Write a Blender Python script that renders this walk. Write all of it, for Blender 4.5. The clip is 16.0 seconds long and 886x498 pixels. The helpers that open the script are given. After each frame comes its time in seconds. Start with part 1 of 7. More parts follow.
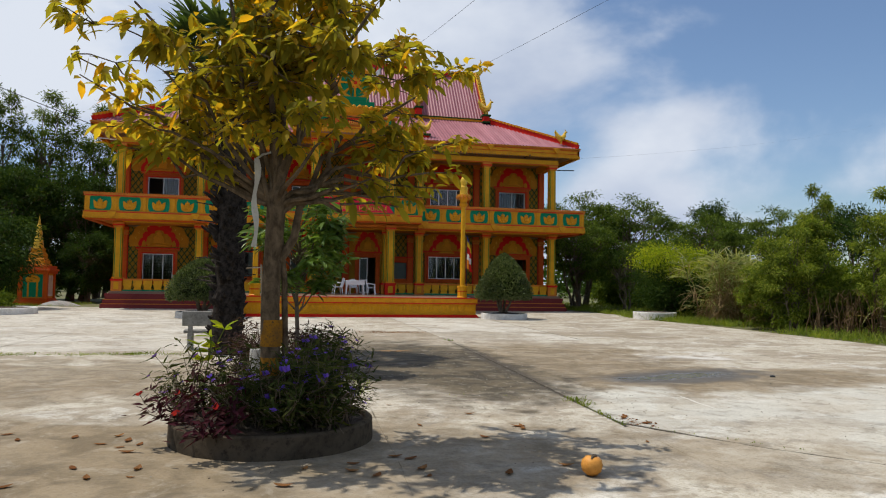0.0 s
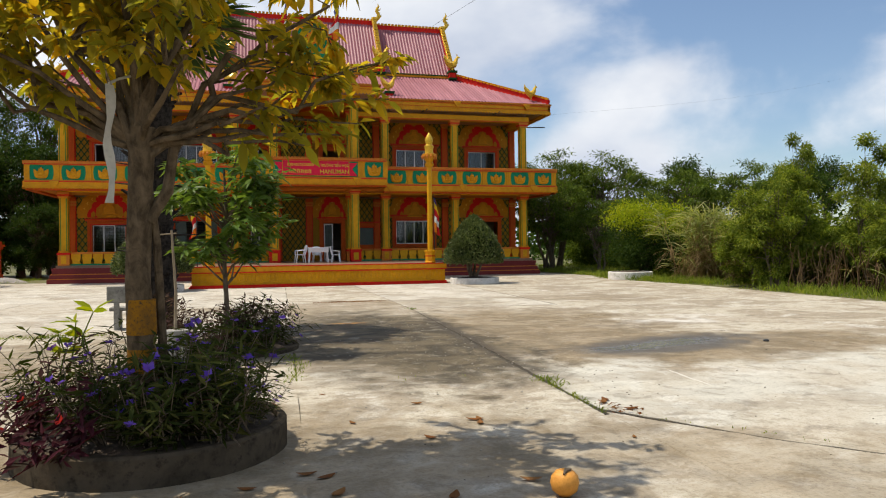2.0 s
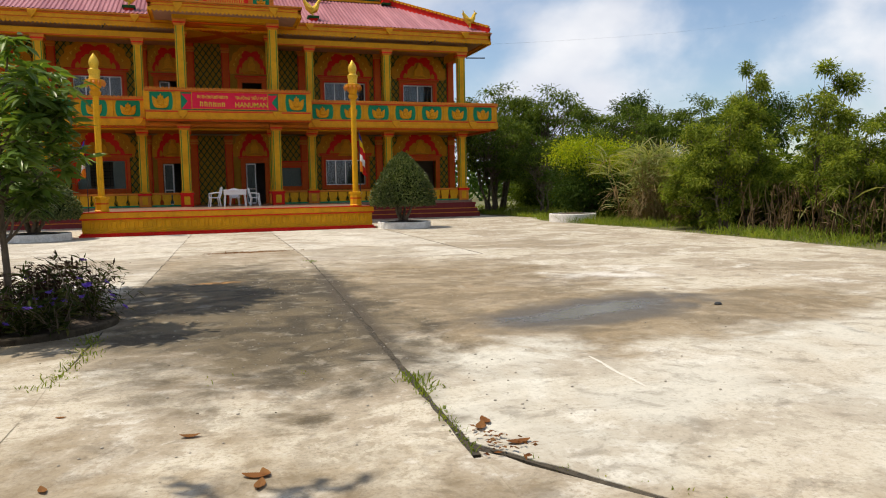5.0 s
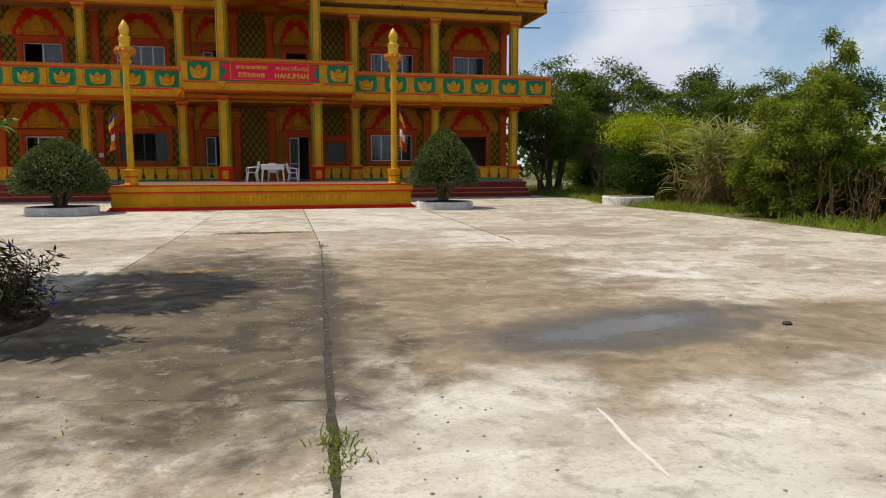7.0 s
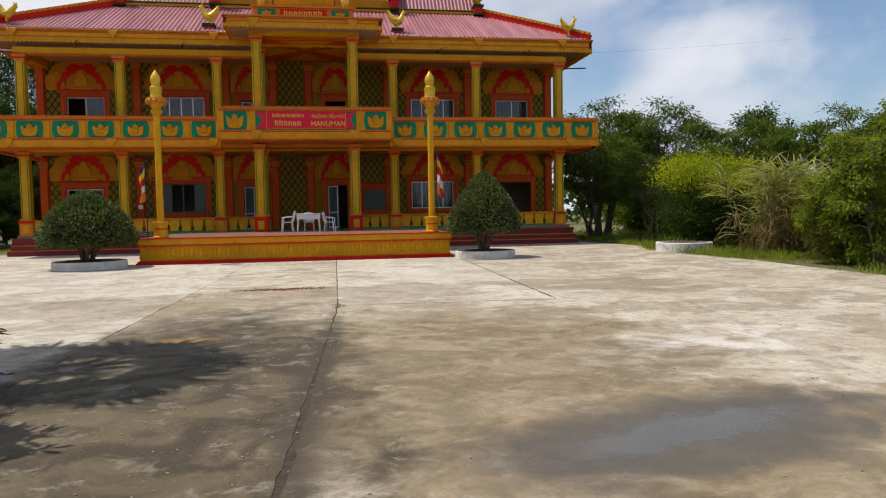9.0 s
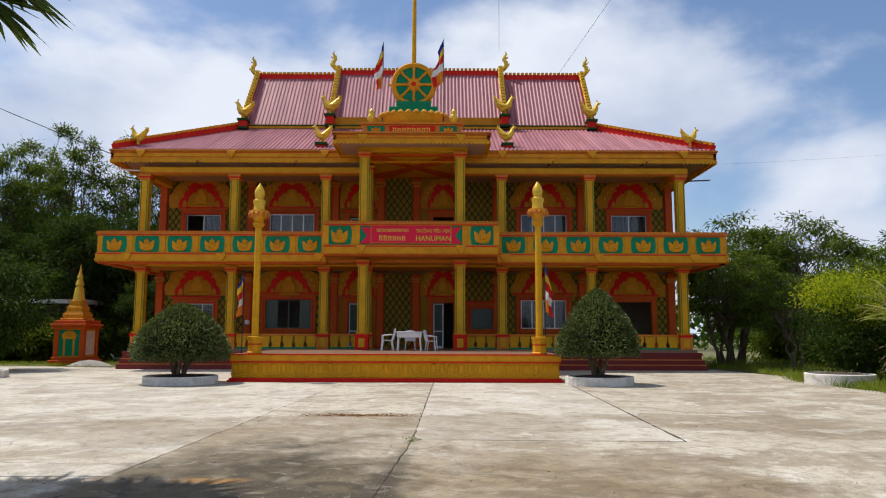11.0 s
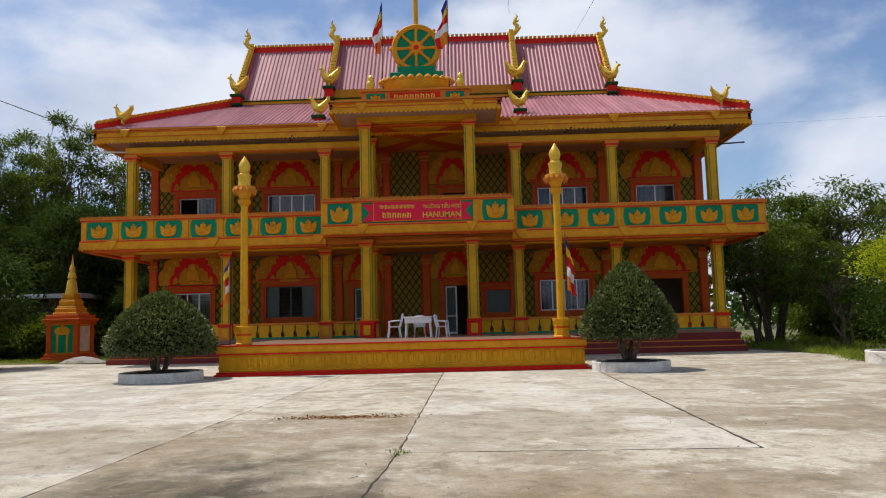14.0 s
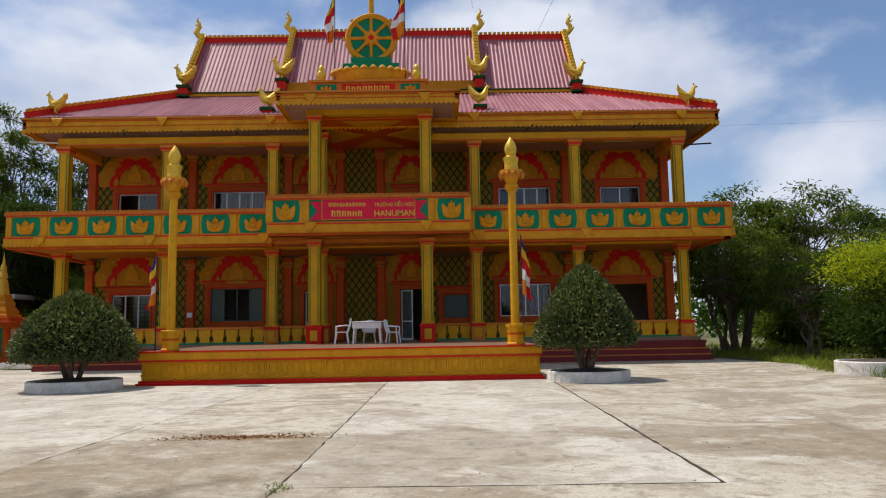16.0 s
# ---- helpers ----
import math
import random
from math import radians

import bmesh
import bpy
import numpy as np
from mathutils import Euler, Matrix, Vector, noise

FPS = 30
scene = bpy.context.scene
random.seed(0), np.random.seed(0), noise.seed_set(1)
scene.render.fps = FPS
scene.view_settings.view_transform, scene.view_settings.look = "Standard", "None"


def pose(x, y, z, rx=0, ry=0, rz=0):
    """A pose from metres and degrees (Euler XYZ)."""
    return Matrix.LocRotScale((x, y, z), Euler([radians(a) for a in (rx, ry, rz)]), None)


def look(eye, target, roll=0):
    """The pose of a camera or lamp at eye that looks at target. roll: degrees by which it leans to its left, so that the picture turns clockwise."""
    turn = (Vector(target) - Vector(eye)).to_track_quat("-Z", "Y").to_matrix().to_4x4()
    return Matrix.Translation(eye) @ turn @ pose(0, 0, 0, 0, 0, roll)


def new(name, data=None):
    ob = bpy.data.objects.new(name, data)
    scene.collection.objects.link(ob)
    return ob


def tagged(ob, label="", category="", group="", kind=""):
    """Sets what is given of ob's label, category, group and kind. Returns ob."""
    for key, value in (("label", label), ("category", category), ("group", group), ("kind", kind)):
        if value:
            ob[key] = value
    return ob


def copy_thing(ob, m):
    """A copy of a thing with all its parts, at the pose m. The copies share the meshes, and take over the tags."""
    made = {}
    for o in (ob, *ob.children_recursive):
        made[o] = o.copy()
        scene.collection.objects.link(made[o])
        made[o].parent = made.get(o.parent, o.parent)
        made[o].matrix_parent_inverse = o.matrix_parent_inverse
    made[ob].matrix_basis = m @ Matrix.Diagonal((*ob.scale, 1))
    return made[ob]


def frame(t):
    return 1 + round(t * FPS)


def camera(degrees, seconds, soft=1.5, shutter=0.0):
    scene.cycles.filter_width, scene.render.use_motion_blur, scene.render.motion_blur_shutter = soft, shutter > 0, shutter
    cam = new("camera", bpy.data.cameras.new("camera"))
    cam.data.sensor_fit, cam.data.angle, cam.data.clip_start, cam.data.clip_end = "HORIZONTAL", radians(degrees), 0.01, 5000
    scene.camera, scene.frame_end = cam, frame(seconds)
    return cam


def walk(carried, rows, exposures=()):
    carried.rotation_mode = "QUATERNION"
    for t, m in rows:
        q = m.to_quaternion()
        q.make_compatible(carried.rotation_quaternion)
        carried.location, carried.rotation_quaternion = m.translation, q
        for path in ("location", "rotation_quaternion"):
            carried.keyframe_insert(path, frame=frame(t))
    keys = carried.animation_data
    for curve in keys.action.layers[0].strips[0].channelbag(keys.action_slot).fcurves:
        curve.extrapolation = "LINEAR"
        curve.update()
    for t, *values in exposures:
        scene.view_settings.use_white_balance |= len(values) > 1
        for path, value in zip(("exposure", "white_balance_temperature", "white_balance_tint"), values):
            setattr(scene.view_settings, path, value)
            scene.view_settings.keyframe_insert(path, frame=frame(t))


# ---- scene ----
cam = camera(63.5, 16.0, soft=1.1)
PATH = [
    (0, (-3.303, -31.059, 1.516), (-2.871, -29.108, 1.612), 0.9),
    (0.5, (-3.189, -30.741, 1.502), (-2.751, -28.791, 1.585), -2.3),
    (1, (-3.027, -30.313, 1.537), (-2.604, -28.359, 1.585), 0.7),
    (1.5, (-2.867, -29.895, 1.552), (-2.469, -27.935, 1.571), -1.8),
    (2, (-2.616, -29.614, 1.487), (-2.115, -27.678, 1.485), -0.7),
    (2.5, (-2.416, -29.199, 1.513), (-1.935, -27.259, 1.467), -0.3),
    (3, (-2.151, -28.843, 1.517), (-1.579, -26.927, 1.483), -2.5),
    (3.5, (-1.849, -28.473, 1.524), (-1.406, -26.523, 1.51), -0.3),
    (4, (-1.595, -28.169, 1.489), (-0.942, -26.281, 1.395), -2.0),
    (4.2, (-1.482, -28.029, 1.487), (-0.831, -26.141, 1.373), -1.8),
    (6.3, (-0.223, -26.515, 1.478), (0.363, -24.614, 1.268), -0.4),
    (6.5, (-0.107, -26.373, 1.479), (0.535, -24.49, 1.27), -1.4),
    (7, (0.174, -25.992, 1.508), (0.632, -24.059, 1.278), -0.1),
    (7.5, (0.37, -25.676, 1.507), (0.814, -23.735, 1.324), -1.0),
    (8, (0.524, -25.315, 1.552), (0.968, -23.373, 1.376), 0.7),
    (8.5, (0.701, -24.97, 1.559), (1.034, -23.007, 1.371), -0.2),
    (9, (0.859, -24.57, 1.564), (1.182, -22.599, 1.461), -1.0),
    (9.5, (0.997, -24.122, 1.564), (1.147, -22.128, 1.561), 1.0),
    (9.7, (1.056, -23.931, 1.562), (1.104, -21.932, 1.62), -0.5),
    (11.8, (1.645, -21.972, 1.42), (1.623, -19.988, 1.669), 0.3),
    (12, (1.68, -21.813, 1.416), (1.605, -19.828, 1.645), -0.8),
    (12.5, (1.704, -21.44, 1.409), (1.601, -19.456, 1.637), -1.0),
    (13, (1.756, -21.016, 1.415), (1.561, -19.039, 1.645), -0.3),
    (13.5, (1.757, -20.585, 1.402), (1.513, -18.609, 1.595), -0.2),
    (14, (1.771, -20.165, 1.387), (1.721, -18.176, 1.59), -1.4),
    (14.5, (1.874, -19.754, 1.379), (1.78, -17.766, 1.581), 0.1),
    (15, (2.042, -19.379, 1.367), (2.059, -17.39, 1.571), -2.4),
    (15.5, (2.262, -19.034, 1.357), (2.255, -17.044, 1.555), -0.8),
    (16, (2.414, -18.688, 1.357), (2.442, -16.7, 1.575), -1.0),
]
EXPOSURES = [(0.0, 0.07, 6560, 11), (1.0, 0.1, 6860, 11), (1.5, 0.14, 7010, 11), (2.0, 0.34, 7060, 11), (2.5, 0.36, 7210, 11), (3.0, 0.55, 7210, 11), (3.5, 0.53, 7240, 12), (4.2, 0.5, 7240, 12), (6.3, 0.18, 7020, 13), (7.5, 0.17, 6970, 13), (9.0, 0.16, 6920, 13), (9.7, 0.18, 6770, 13), (12.0, 0.22, 6560, 12), (14.0, 0.18, 6610, 13), (16.0, 0.14, 6610, 13)]
walk(cam, [(t, look(eye, target, roll)) for t, eye, target, roll in PATH], EXPOSURES)

# ---- world, sun and sky ----
SUN_DIR = Vector((-0.44, 0.18, 1.0)).normalized()
world = bpy.data.worlds.new("sky")
scene.world = world
world.use_nodes = True
wn, wl = world.node_tree.nodes, world.node_tree.links
sky = wn.new("ShaderNodeTexSky")
sky.sky_type, sky.sun_disc = "NISHITA", False
sky.sun_elevation = math.asin(SUN_DIR.z)
sky.sun_rotation = math.atan2(SUN_DIR.x, SUN_DIR.y)
sky.dust_density, sky.air_density = 0.8, 1.0
wc = wn.new("ShaderNodeTexCoord")
wmap = wn.new("ShaderNodeMapping")
wmap.inputs["Scale"].default_value = (1.0, 1.0, 1.7)
wmap.inputs["Location"].default_value = (0.35, 0.2, 0.1)
wl.new(wc.outputs["Generated"], wmap.inputs["Vector"])
cloud = wn.new("ShaderNodeTexNoise")
cloud.inputs["Scale"].default_value, cloud.inputs["Detail"].default_value = 2.9, 10
cloud.inputs["Roughness"].default_value, cloud.inputs["Distortion"].default_value = 0.52, 0.15
wl.new(wmap.outputs[0], cloud.inputs["Vector"])
cover = wn.new("ShaderNodeMapRange")
cover.interpolation_type = "SMOOTHSTEP"
cover.inputs["From Min"].default_value, cover.inputs["From Max"].default_value = 0.405, 0.605
wl.new(cloud.outputs["Fac"], cover.inputs["Value"])
shade = wn.new("ShaderNodeTexNoise")
shade.inputs["Scale"].default_value, shade.inputs["Detail"].default_value = 4.0, 5
wl.new(wmap.outputs[0], shade.inputs["Vector"])
tone = wn.new("ShaderNodeValToRGB")
tone.color_ramp.elements[0].position, tone.color_ramp.elements[0].color = 0.34, (4.3, 5.1, 6.6, 1)
tone.color_ramp.elements[1].position, tone.color_ramp.elements[1].color = 0.64, (7.0, 7.6, 8.5, 1)
wl.new(shade.outputs["Fac"], tone.inputs["Fac"])
wmix = wn.new("ShaderNodeMix")
wmix.data_type = "RGBA"
wl.new(cover.outputs[0], wmix.inputs["Factor"])
clear = wn.new("ShaderNodeMix")
clear.data_type, clear.blend_type = "RGBA", "MULTIPLY"
clear.inputs["Factor"].default_value = 1.0
clear.inputs["B"].default_value = (0.95, 1.05, 1.15, 1)
wl.new(sky.outputs[0], clear.inputs["A"])
wl.new(clear.outputs["Result"], wmix.inputs["A"])
wl.new(tone.outputs["Color"], wmix.inputs["B"])
wl.new(wmix.outputs["Result"], wn["Background"].inputs["Color"])
wn["Background"].inputs["Strength"].default_value = 0.098
sun = new("sun", bpy.data.lights.new("sun", "SUN"))
sun.data.energy, sun.data.angle, sun.data.color = 3.7, radians(0.6), (1.0, 0.95, 0.86)
sun.matrix_world = look(SUN_DIR * 60, (0, 0, 0))


# ---- materials ----
def mix_col(nt, fac, a, b, mode="MIX"):
    n = nt.nodes.new("ShaderNodeMix")
    n.data_type, n.blend_type = "RGBA", mode
    for key, v in (("Factor", fac), ("A", a), ("B", b)):
        if isinstance(v, (tuple, float, int)):
            n.inputs[key].default_value = v if key == "Factor" or len(v) == 4 else (*v, 1)
        else:
            nt.links.new(v, n.inputs[key])
    return n.outputs["Result"]


def noise_out(nt, vec, scale, detail=4, rough=0.55, dist=0.0):
    n = nt.nodes.new("ShaderNodeTexNoise")
    n.inputs["Scale"].default_value, n.inputs["Detail"].default_value = scale, detail
    n.inputs["Roughness"].default_value, n.inputs["Distortion"].default_value = rough, dist
    nt.links.new(vec, n.inputs["Vector"])
    return n.outputs["Fac"]


def ranged(nt, v, a, b, lo=0.0, hi=1.0):
    n = nt.nodes.new("ShaderNodeMapRange")
    n.interpolation_type = "SMOOTHSTEP"
    for k, x in (("From Min", a), ("From Max", b), ("To Min", lo), ("To Max", hi)):
        n.inputs[k].default_value = x
    nt.links.new(v, n.inputs["Value"])
    return n.outputs[0]


def calc(nt, op, a, b):
    n = nt.nodes.new("ShaderNodeMath")
    n.operation = op
    for i, v in enumerate((a, b)):
        if isinstance(v, (float, int)):
            n.inputs[i].default_value = v
        else:
            nt.links.new(v, n.inputs[i])
    return n.outputs[0]


def base_mat(name):
    m = bpy.data.materials.new(name)
    m.use_nodes = True
    return m, m.node_tree, m.node_tree.nodes["Principled BSDF"]


def bumped(nt, bsdf, height, strength, dist=0.01):
    b = nt.nodes.new("ShaderNodeBump")
    b.inputs["Strength"].default_value, b.inputs["Distance"].default_value = strength, dist
    nt.links.new(height, b.inputs["Height"])
    nt.links.new(b.outputs[0], bsdf.inputs["Normal"])


def paint(name, col, rough=0.6, dirt=0.35, grain=30.0, stain=1.3, metal=0.0, bump=0.25, dirt_col=None, spec=0.18):
    """A painted or plain surface with stains and grain."""
    m, nt, bsdf = base_mat(name)
    pos = nt.nodes.new("ShaderNodeNewGeometry").outputs["Position"]
    big = ranged(nt, noise_out(nt, pos, stain, 6, 0.65), 0.35, 0.72)
    fine = noise_out(nt, pos, grain, 5, 0.6)
    dark = dirt_col or tuple(c * 0.55 for c in col)
    c1 = mix_col(nt, calc(nt, "MULTIPLY", big, dirt), (*col, 1), (*dark, 1))
    mid = noise_out(nt, pos, stain * 6, 5, 0.65)
    c1 = mix_col(nt, ranged(nt, mid, 0.48, 0.72, 0.0, dirt), c1, (*dark, 1))
    c2 = mix_col(nt, ranged(nt, fine, 0.3, 0.75, 0.0, 0.3), c1, tuple(min(1, c * 1.25) for c in col) + (1,))
    nt.links.new(c2, bsdf.inputs["Base Color"])
    nt.links.new(ranged(nt, fine, 0.2, 0.8, max(0.05, rough - 0.1), min(1, rough + 0.12)), bsdf.inputs["Roughness"])
    bsdf.inputs["Metallic"].default_value = metal
    bsdf.inputs["Specular IOR Level"].default_value = spec
    if bump:
        bumped(nt, bsdf, fine, bump, 0.006)
    return m


def leaf_mat(name, cols, trans=0.35, rough=0.6, spec=0.05):
    """Foliage with a colour of its own for each leaf."""
    m, nt, bsdf = base_mat(name)
    geo = nt.nodes.new("ShaderNodeNewGeometry")
    ramp = nt.nodes.new("ShaderNodeValToRGB")
    els = ramp.color_ramp.elements
    while len(els) < len(cols):
        els.new(0.5)
    for i, c in enumerate(cols):
        els[i].position, els[i].color = i / max(1, len(cols) - 1), (*c, 1)
    nt.links.new(geo.outputs["Random Per Island"], ramp.inputs["Fac"])
    # noise darkens whole clumps: tone variation plus painted-in shade of leaf gaps
    clump_shade = noise_out(nt, geo.outputs["Position"], 0.9, 3)
    col = mix_col(nt, ranged(nt, clump_shade, 0.38, 0.64, 0.0, 0.6), ramp.outputs["Color"], tuple(c * 0.6 for c in cols[0]) + (1,))
    nt.links.new(col, bsdf.inputs["Base Color"])
    bsdf.inputs["Roughness"].default_value = rough
    bsdf.inputs["Specular IOR Level"].default_value = spec
    tr = nt.nodes.new("ShaderNodeBsdfTranslucent")
    nt.links.new(mix_col(nt, 1.0, col, (1.3, 1.25, 0.5, 1), "MULTIPLY"), tr.inputs["Color"])
    mx = nt.nodes.new("ShaderNodeMixShader")
    mx.inputs[0].default_value = trans
    out = nt.nodes["Material Output"]
    nt.links.new(bsdf.outputs[0], mx.inputs[1])
    nt.links.new(tr.outputs[0], mx.inputs[2])
    nt.links.new(mx.outputs[0], out.inputs[0])
    return m


def bark_mat(name, a, b, scale=9.0, stretch=0.25):
    m, nt, bsdf = base_mat(name)
    tc = nt.nodes.new("ShaderNodeTexCoord")
    mp = nt.nodes.new("ShaderNodeMapping")
    mp.inputs["Scale"].default_value = (1, 1, stretch)
    nt.links.new(tc.outputs["Object"], mp.inputs["Vector"])
    n = noise_out(nt, mp.outputs[0], scale, 7, 0.65, 0.4)
    nt.links.new(mix_col(nt, ranged(nt, n, 0.32, 0.7), (*a, 1), (*b, 1)), bsdf.inputs["Base Color"])
    bsdf.inputs["Roughness"].default_value = 0.95
    bsdf.inputs["Specular IOR Level"].default_value = 0.08
    bumped(nt, bsdf, n, 0.7, 0.03)
    return m


def blob(nt, pos, cx, cy, rx, ry, turn=0.0, wob=0.5, lo=0.75, hi=1.1, scale=0.9):
    """A stain with a ragged outline round a place on the ground."""
    mp = nt.nodes.new("ShaderNodeMapping")
    mp.vector_type = "TEXTURE"
    mp.inputs["Location"].default_value = (cx, cy, 0)
    mp.inputs["Rotation"].default_value = (0, 0, radians(turn))
    mp.inputs["Scale"].default_value = (rx, ry, 1)
    nt.links.new(pos, mp.inputs["Vector"])
    ln = nt.nodes.new("ShaderNodeVectorMath")
    ln.operation = "LENGTH"
    nt.links.new(mp.outputs[0], ln.inputs[0])
    n = noise_out(nt, pos, scale, 7, 0.62, 0.3)
    d = calc(nt, "ADD", ln.outputs["Value"], calc(nt, "MULTIPLY", calc(nt, "SUBTRACT", n, 0.5), wob * 2))
    return ranged(nt, d, lo, hi, 1.0, 0.0)


def concrete_yard(name="yard_concrete", worn=0.0, lime=0.0, fresh=0.0):
    m, nt, bsdf = base_mat(name)
    pos = nt.nodes.new("ShaderNodeNewGeometry").outputs["Position"]
    rnd = nt.nodes.new("ShaderNodeObjectInfo").outputs["Random"]
    big = noise_out(nt, pos, 0.33, 6, 0.6, 0.4)
    mid = noise_out(nt, pos, 1.1, 6, 0.6, 0.9)
    fine = noise_out(nt, pos, 38, 4, 0.6)
    streak_map = nt.nodes.new("ShaderNodeMapping")
    streak_map.inputs["Scale"].default_value = (0.8, 1.0, 1)
    nt.links.new(pos, streak_map.inputs["Vector"])
    streak = noise_out(nt, streak_map.outputs[0], 0.62, 6, 0.58, 1.1)
    c = mix_col(nt, rnd, (0.45, 0.408, 0.318), (0.53, 0.49, 0.395))
    c = mix_col(nt, ranged(nt, big, 0.42, 0.62, 0.0, 0.55), c, (0.33, 0.27, 0.195))
    c = mix_col(nt, ranged(nt, streak, 0.49, 0.57, 0.0, 0.72), c, (0.25, 0.20, 0.135))
    c = mix_col(nt, ranged(nt, mid, 0.54, 0.66, 0.0, 0.7), c, (0.62, 0.60, 0.53))
    c = mix_col(nt, ranged(nt, big, 0.3, 0.55, 0.6 * worn, worn), c, (0.235, 0.18, 0.112))
    c = mix_col(nt, ranged(nt, fine, 0.48, 0.68, 0.0, 0.5), c, (0.27, 0.225, 0.17))
    patch = noise_out(nt, pos, 5.5, 6, 0.7, 0.3)
    c = mix_col(nt, ranged(nt, patch, 0.52, 0.60, 0.0, 0.55), c, (0.25, 0.205, 0.14))
    c = mix_col(nt, ranged(nt, patch, 0.45, 0.30, 0.0, 0.55), c, (0.62, 0.60, 0.545))
    pale = ranged(nt, noise_out(nt, pos, 14, 5, 0.7, 0.2), 0.46, 0.32, 0.0, 0.22)
    c = mix_col(nt, pale, c, (0.62, 0.58, 0.51))
    white2 = blob(nt, pos, 4.7, -17.3, 1.5, 0.55, 10, 1.3, 0.6, 1.2)
    c = mix_col(nt, calc(nt, "MULTIPLY", white2, 0.6), c, (0.62, 0.605, 0.565))
    if fresh:
        bloom = ranged(nt, noise_out(nt, pos, 0.55, 6, 0.6, 0.8), 0.36, 0.58, 0.25, 1.0)
        c = mix_col(nt, calc(nt, "MULTIPLY", bloom, fresh), c, (0.60, 0.585, 0.53))
    if lime:
        # paler lime skin on the newer cast
        skin = blob(nt, pos, 5.4, -23.6, 6.5, 2.6, -14, 0.5, 0.7, 1.15, 0.7)
        blotch = ranged(nt, noise_out(nt, pos, 0.8, 5, 0.55, 0.6), 0.38, 0.6, 0.35, 1.0)
        c = mix_col(nt, calc(nt, "MULTIPLY", calc(nt, "MULTIPLY", skin, blotch), lime), c, (0.55, 0.55, 0.49))
    # damp and muddy places, with shade painted in beside the almond bed
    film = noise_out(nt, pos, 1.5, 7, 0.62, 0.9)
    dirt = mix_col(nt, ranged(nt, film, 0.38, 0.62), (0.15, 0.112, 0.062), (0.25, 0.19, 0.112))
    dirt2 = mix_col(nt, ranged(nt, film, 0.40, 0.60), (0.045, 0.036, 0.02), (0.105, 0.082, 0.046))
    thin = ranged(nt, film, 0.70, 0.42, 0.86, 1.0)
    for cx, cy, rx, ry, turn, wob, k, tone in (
            # the two blobs at the almond bed darken for dirt and tree shade together
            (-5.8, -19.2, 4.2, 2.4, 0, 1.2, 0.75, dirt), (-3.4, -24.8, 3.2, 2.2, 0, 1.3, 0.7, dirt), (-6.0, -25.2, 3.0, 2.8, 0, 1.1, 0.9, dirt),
            (0.3, -25.2, 2.0, 1.0, -30, 1.2, 0.5, dirt), (2.2, -17.8, 3.0, 3.5, 8, 1.2, 0.9, dirt),
            (4.5, -20.4, 2.9, 1.3, 8, 0.9, 0.9, dirt), (2.6, -14.4, 2.4, 1.2, 0, 1.3, 0.6, dirt),
            (2.4, -10.2, 2.1, 1.5, 10, 1.4, 0.5, dirt), (-3.2, -11.4, 3.0, 1.7, -12, 1.4, 0.5, dirt), (7.4, -10.6, 2.4, 1.4, 6, 1.4, 0.4, dirt),
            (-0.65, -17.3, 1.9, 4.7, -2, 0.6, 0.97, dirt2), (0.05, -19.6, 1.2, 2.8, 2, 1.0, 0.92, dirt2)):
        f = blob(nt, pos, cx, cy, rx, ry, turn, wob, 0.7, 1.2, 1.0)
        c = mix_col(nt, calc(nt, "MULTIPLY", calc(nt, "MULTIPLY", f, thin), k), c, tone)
    seep = blob(nt, pos, 0.74, -17.6, 0.2, 4.9, -3.4, 0.5, 0.4, 1.3, 2.4)
    c = mix_col(nt, calc(nt, "MULTIPLY", seep, 0.9), c, (0.05, 0.04, 0.026))
    rust = blob(nt, pos, -0.9, -15.2, 0.42, 0.16, 0, 1.0, 0.4, 1.2, 4)
    c = mix_col(nt, calc(nt, "MULTIPLY", rust, 0.6), c, (0.38, 0.18, 0.04))
    rust2 = blob(nt, pos, -0.05, -9.3, 1.0, 0.30, -6, 0.7, 0.4, 1.1, 3)
    c = mix_col(nt, calc(nt, "MULTIPLY", rust2, 0.6), c, (0.27, 0.14, 0.045))
    grit = noise_out(nt, pos, 23, 5, 0.75, 0.2)
    c = mix_col(nt, ranged(nt, grit, 0.5, 0.7, 0.0, 0.4), c, (0.10, 0.08, 0.052))
    c = mix_col(nt, ranged(nt, grit, 0.42, 0.30, 0.0, 0.3), c, (0.36, 0.31, 0.23))
    mottle = noise_out(nt, pos, 3.2, 8, 0.68, 0.6)
    c = mix_col(nt, ranged(nt, mottle, 0.52, 0.66, 0.0, 0.38), c, (0.085, 0.068, 0.045))
    c = mix_col(nt, ranged(nt, mottle, 0.46, 0.33, 0.0, 0.3), c, (0.46, 0.42, 0.34))
    # a shallow drying puddle
    rim = blob(nt, pos, 3.45, -19.95, 2.0, 0.85, 16, 0.7, 0.55, 1.2, 1.5)
    pool = blob(nt, pos, 3.35, -19.92, 1.45, 0.41, 16, 1.1, 0.4, 1.2, 2.2)
    c = mix_col(nt, calc(nt, "MULTIPLY", rim, 0.85), c, (0.075, 0.068, 0.057))
    c = mix_col(nt, calc(nt, "MULTIPLY", pool, 0.6), c, (0.10, 0.09, 0.072))
    # hairline cracks
    vor = nt.nodes.new("ShaderNodeTexVoronoi")
    vor.feature = "DISTANCE_TO_EDGE"
    vor.inputs["Scale"].default_value = 0.11
    wob = nt.nodes.new("ShaderNodeVectorMath")
    wob.operation = "ADD"
    nz = nt.nodes.new("ShaderNodeTexNoise")
    nz.inputs["Scale"].default_value, nz.inputs["Detail"].default_value = 0.9, 6
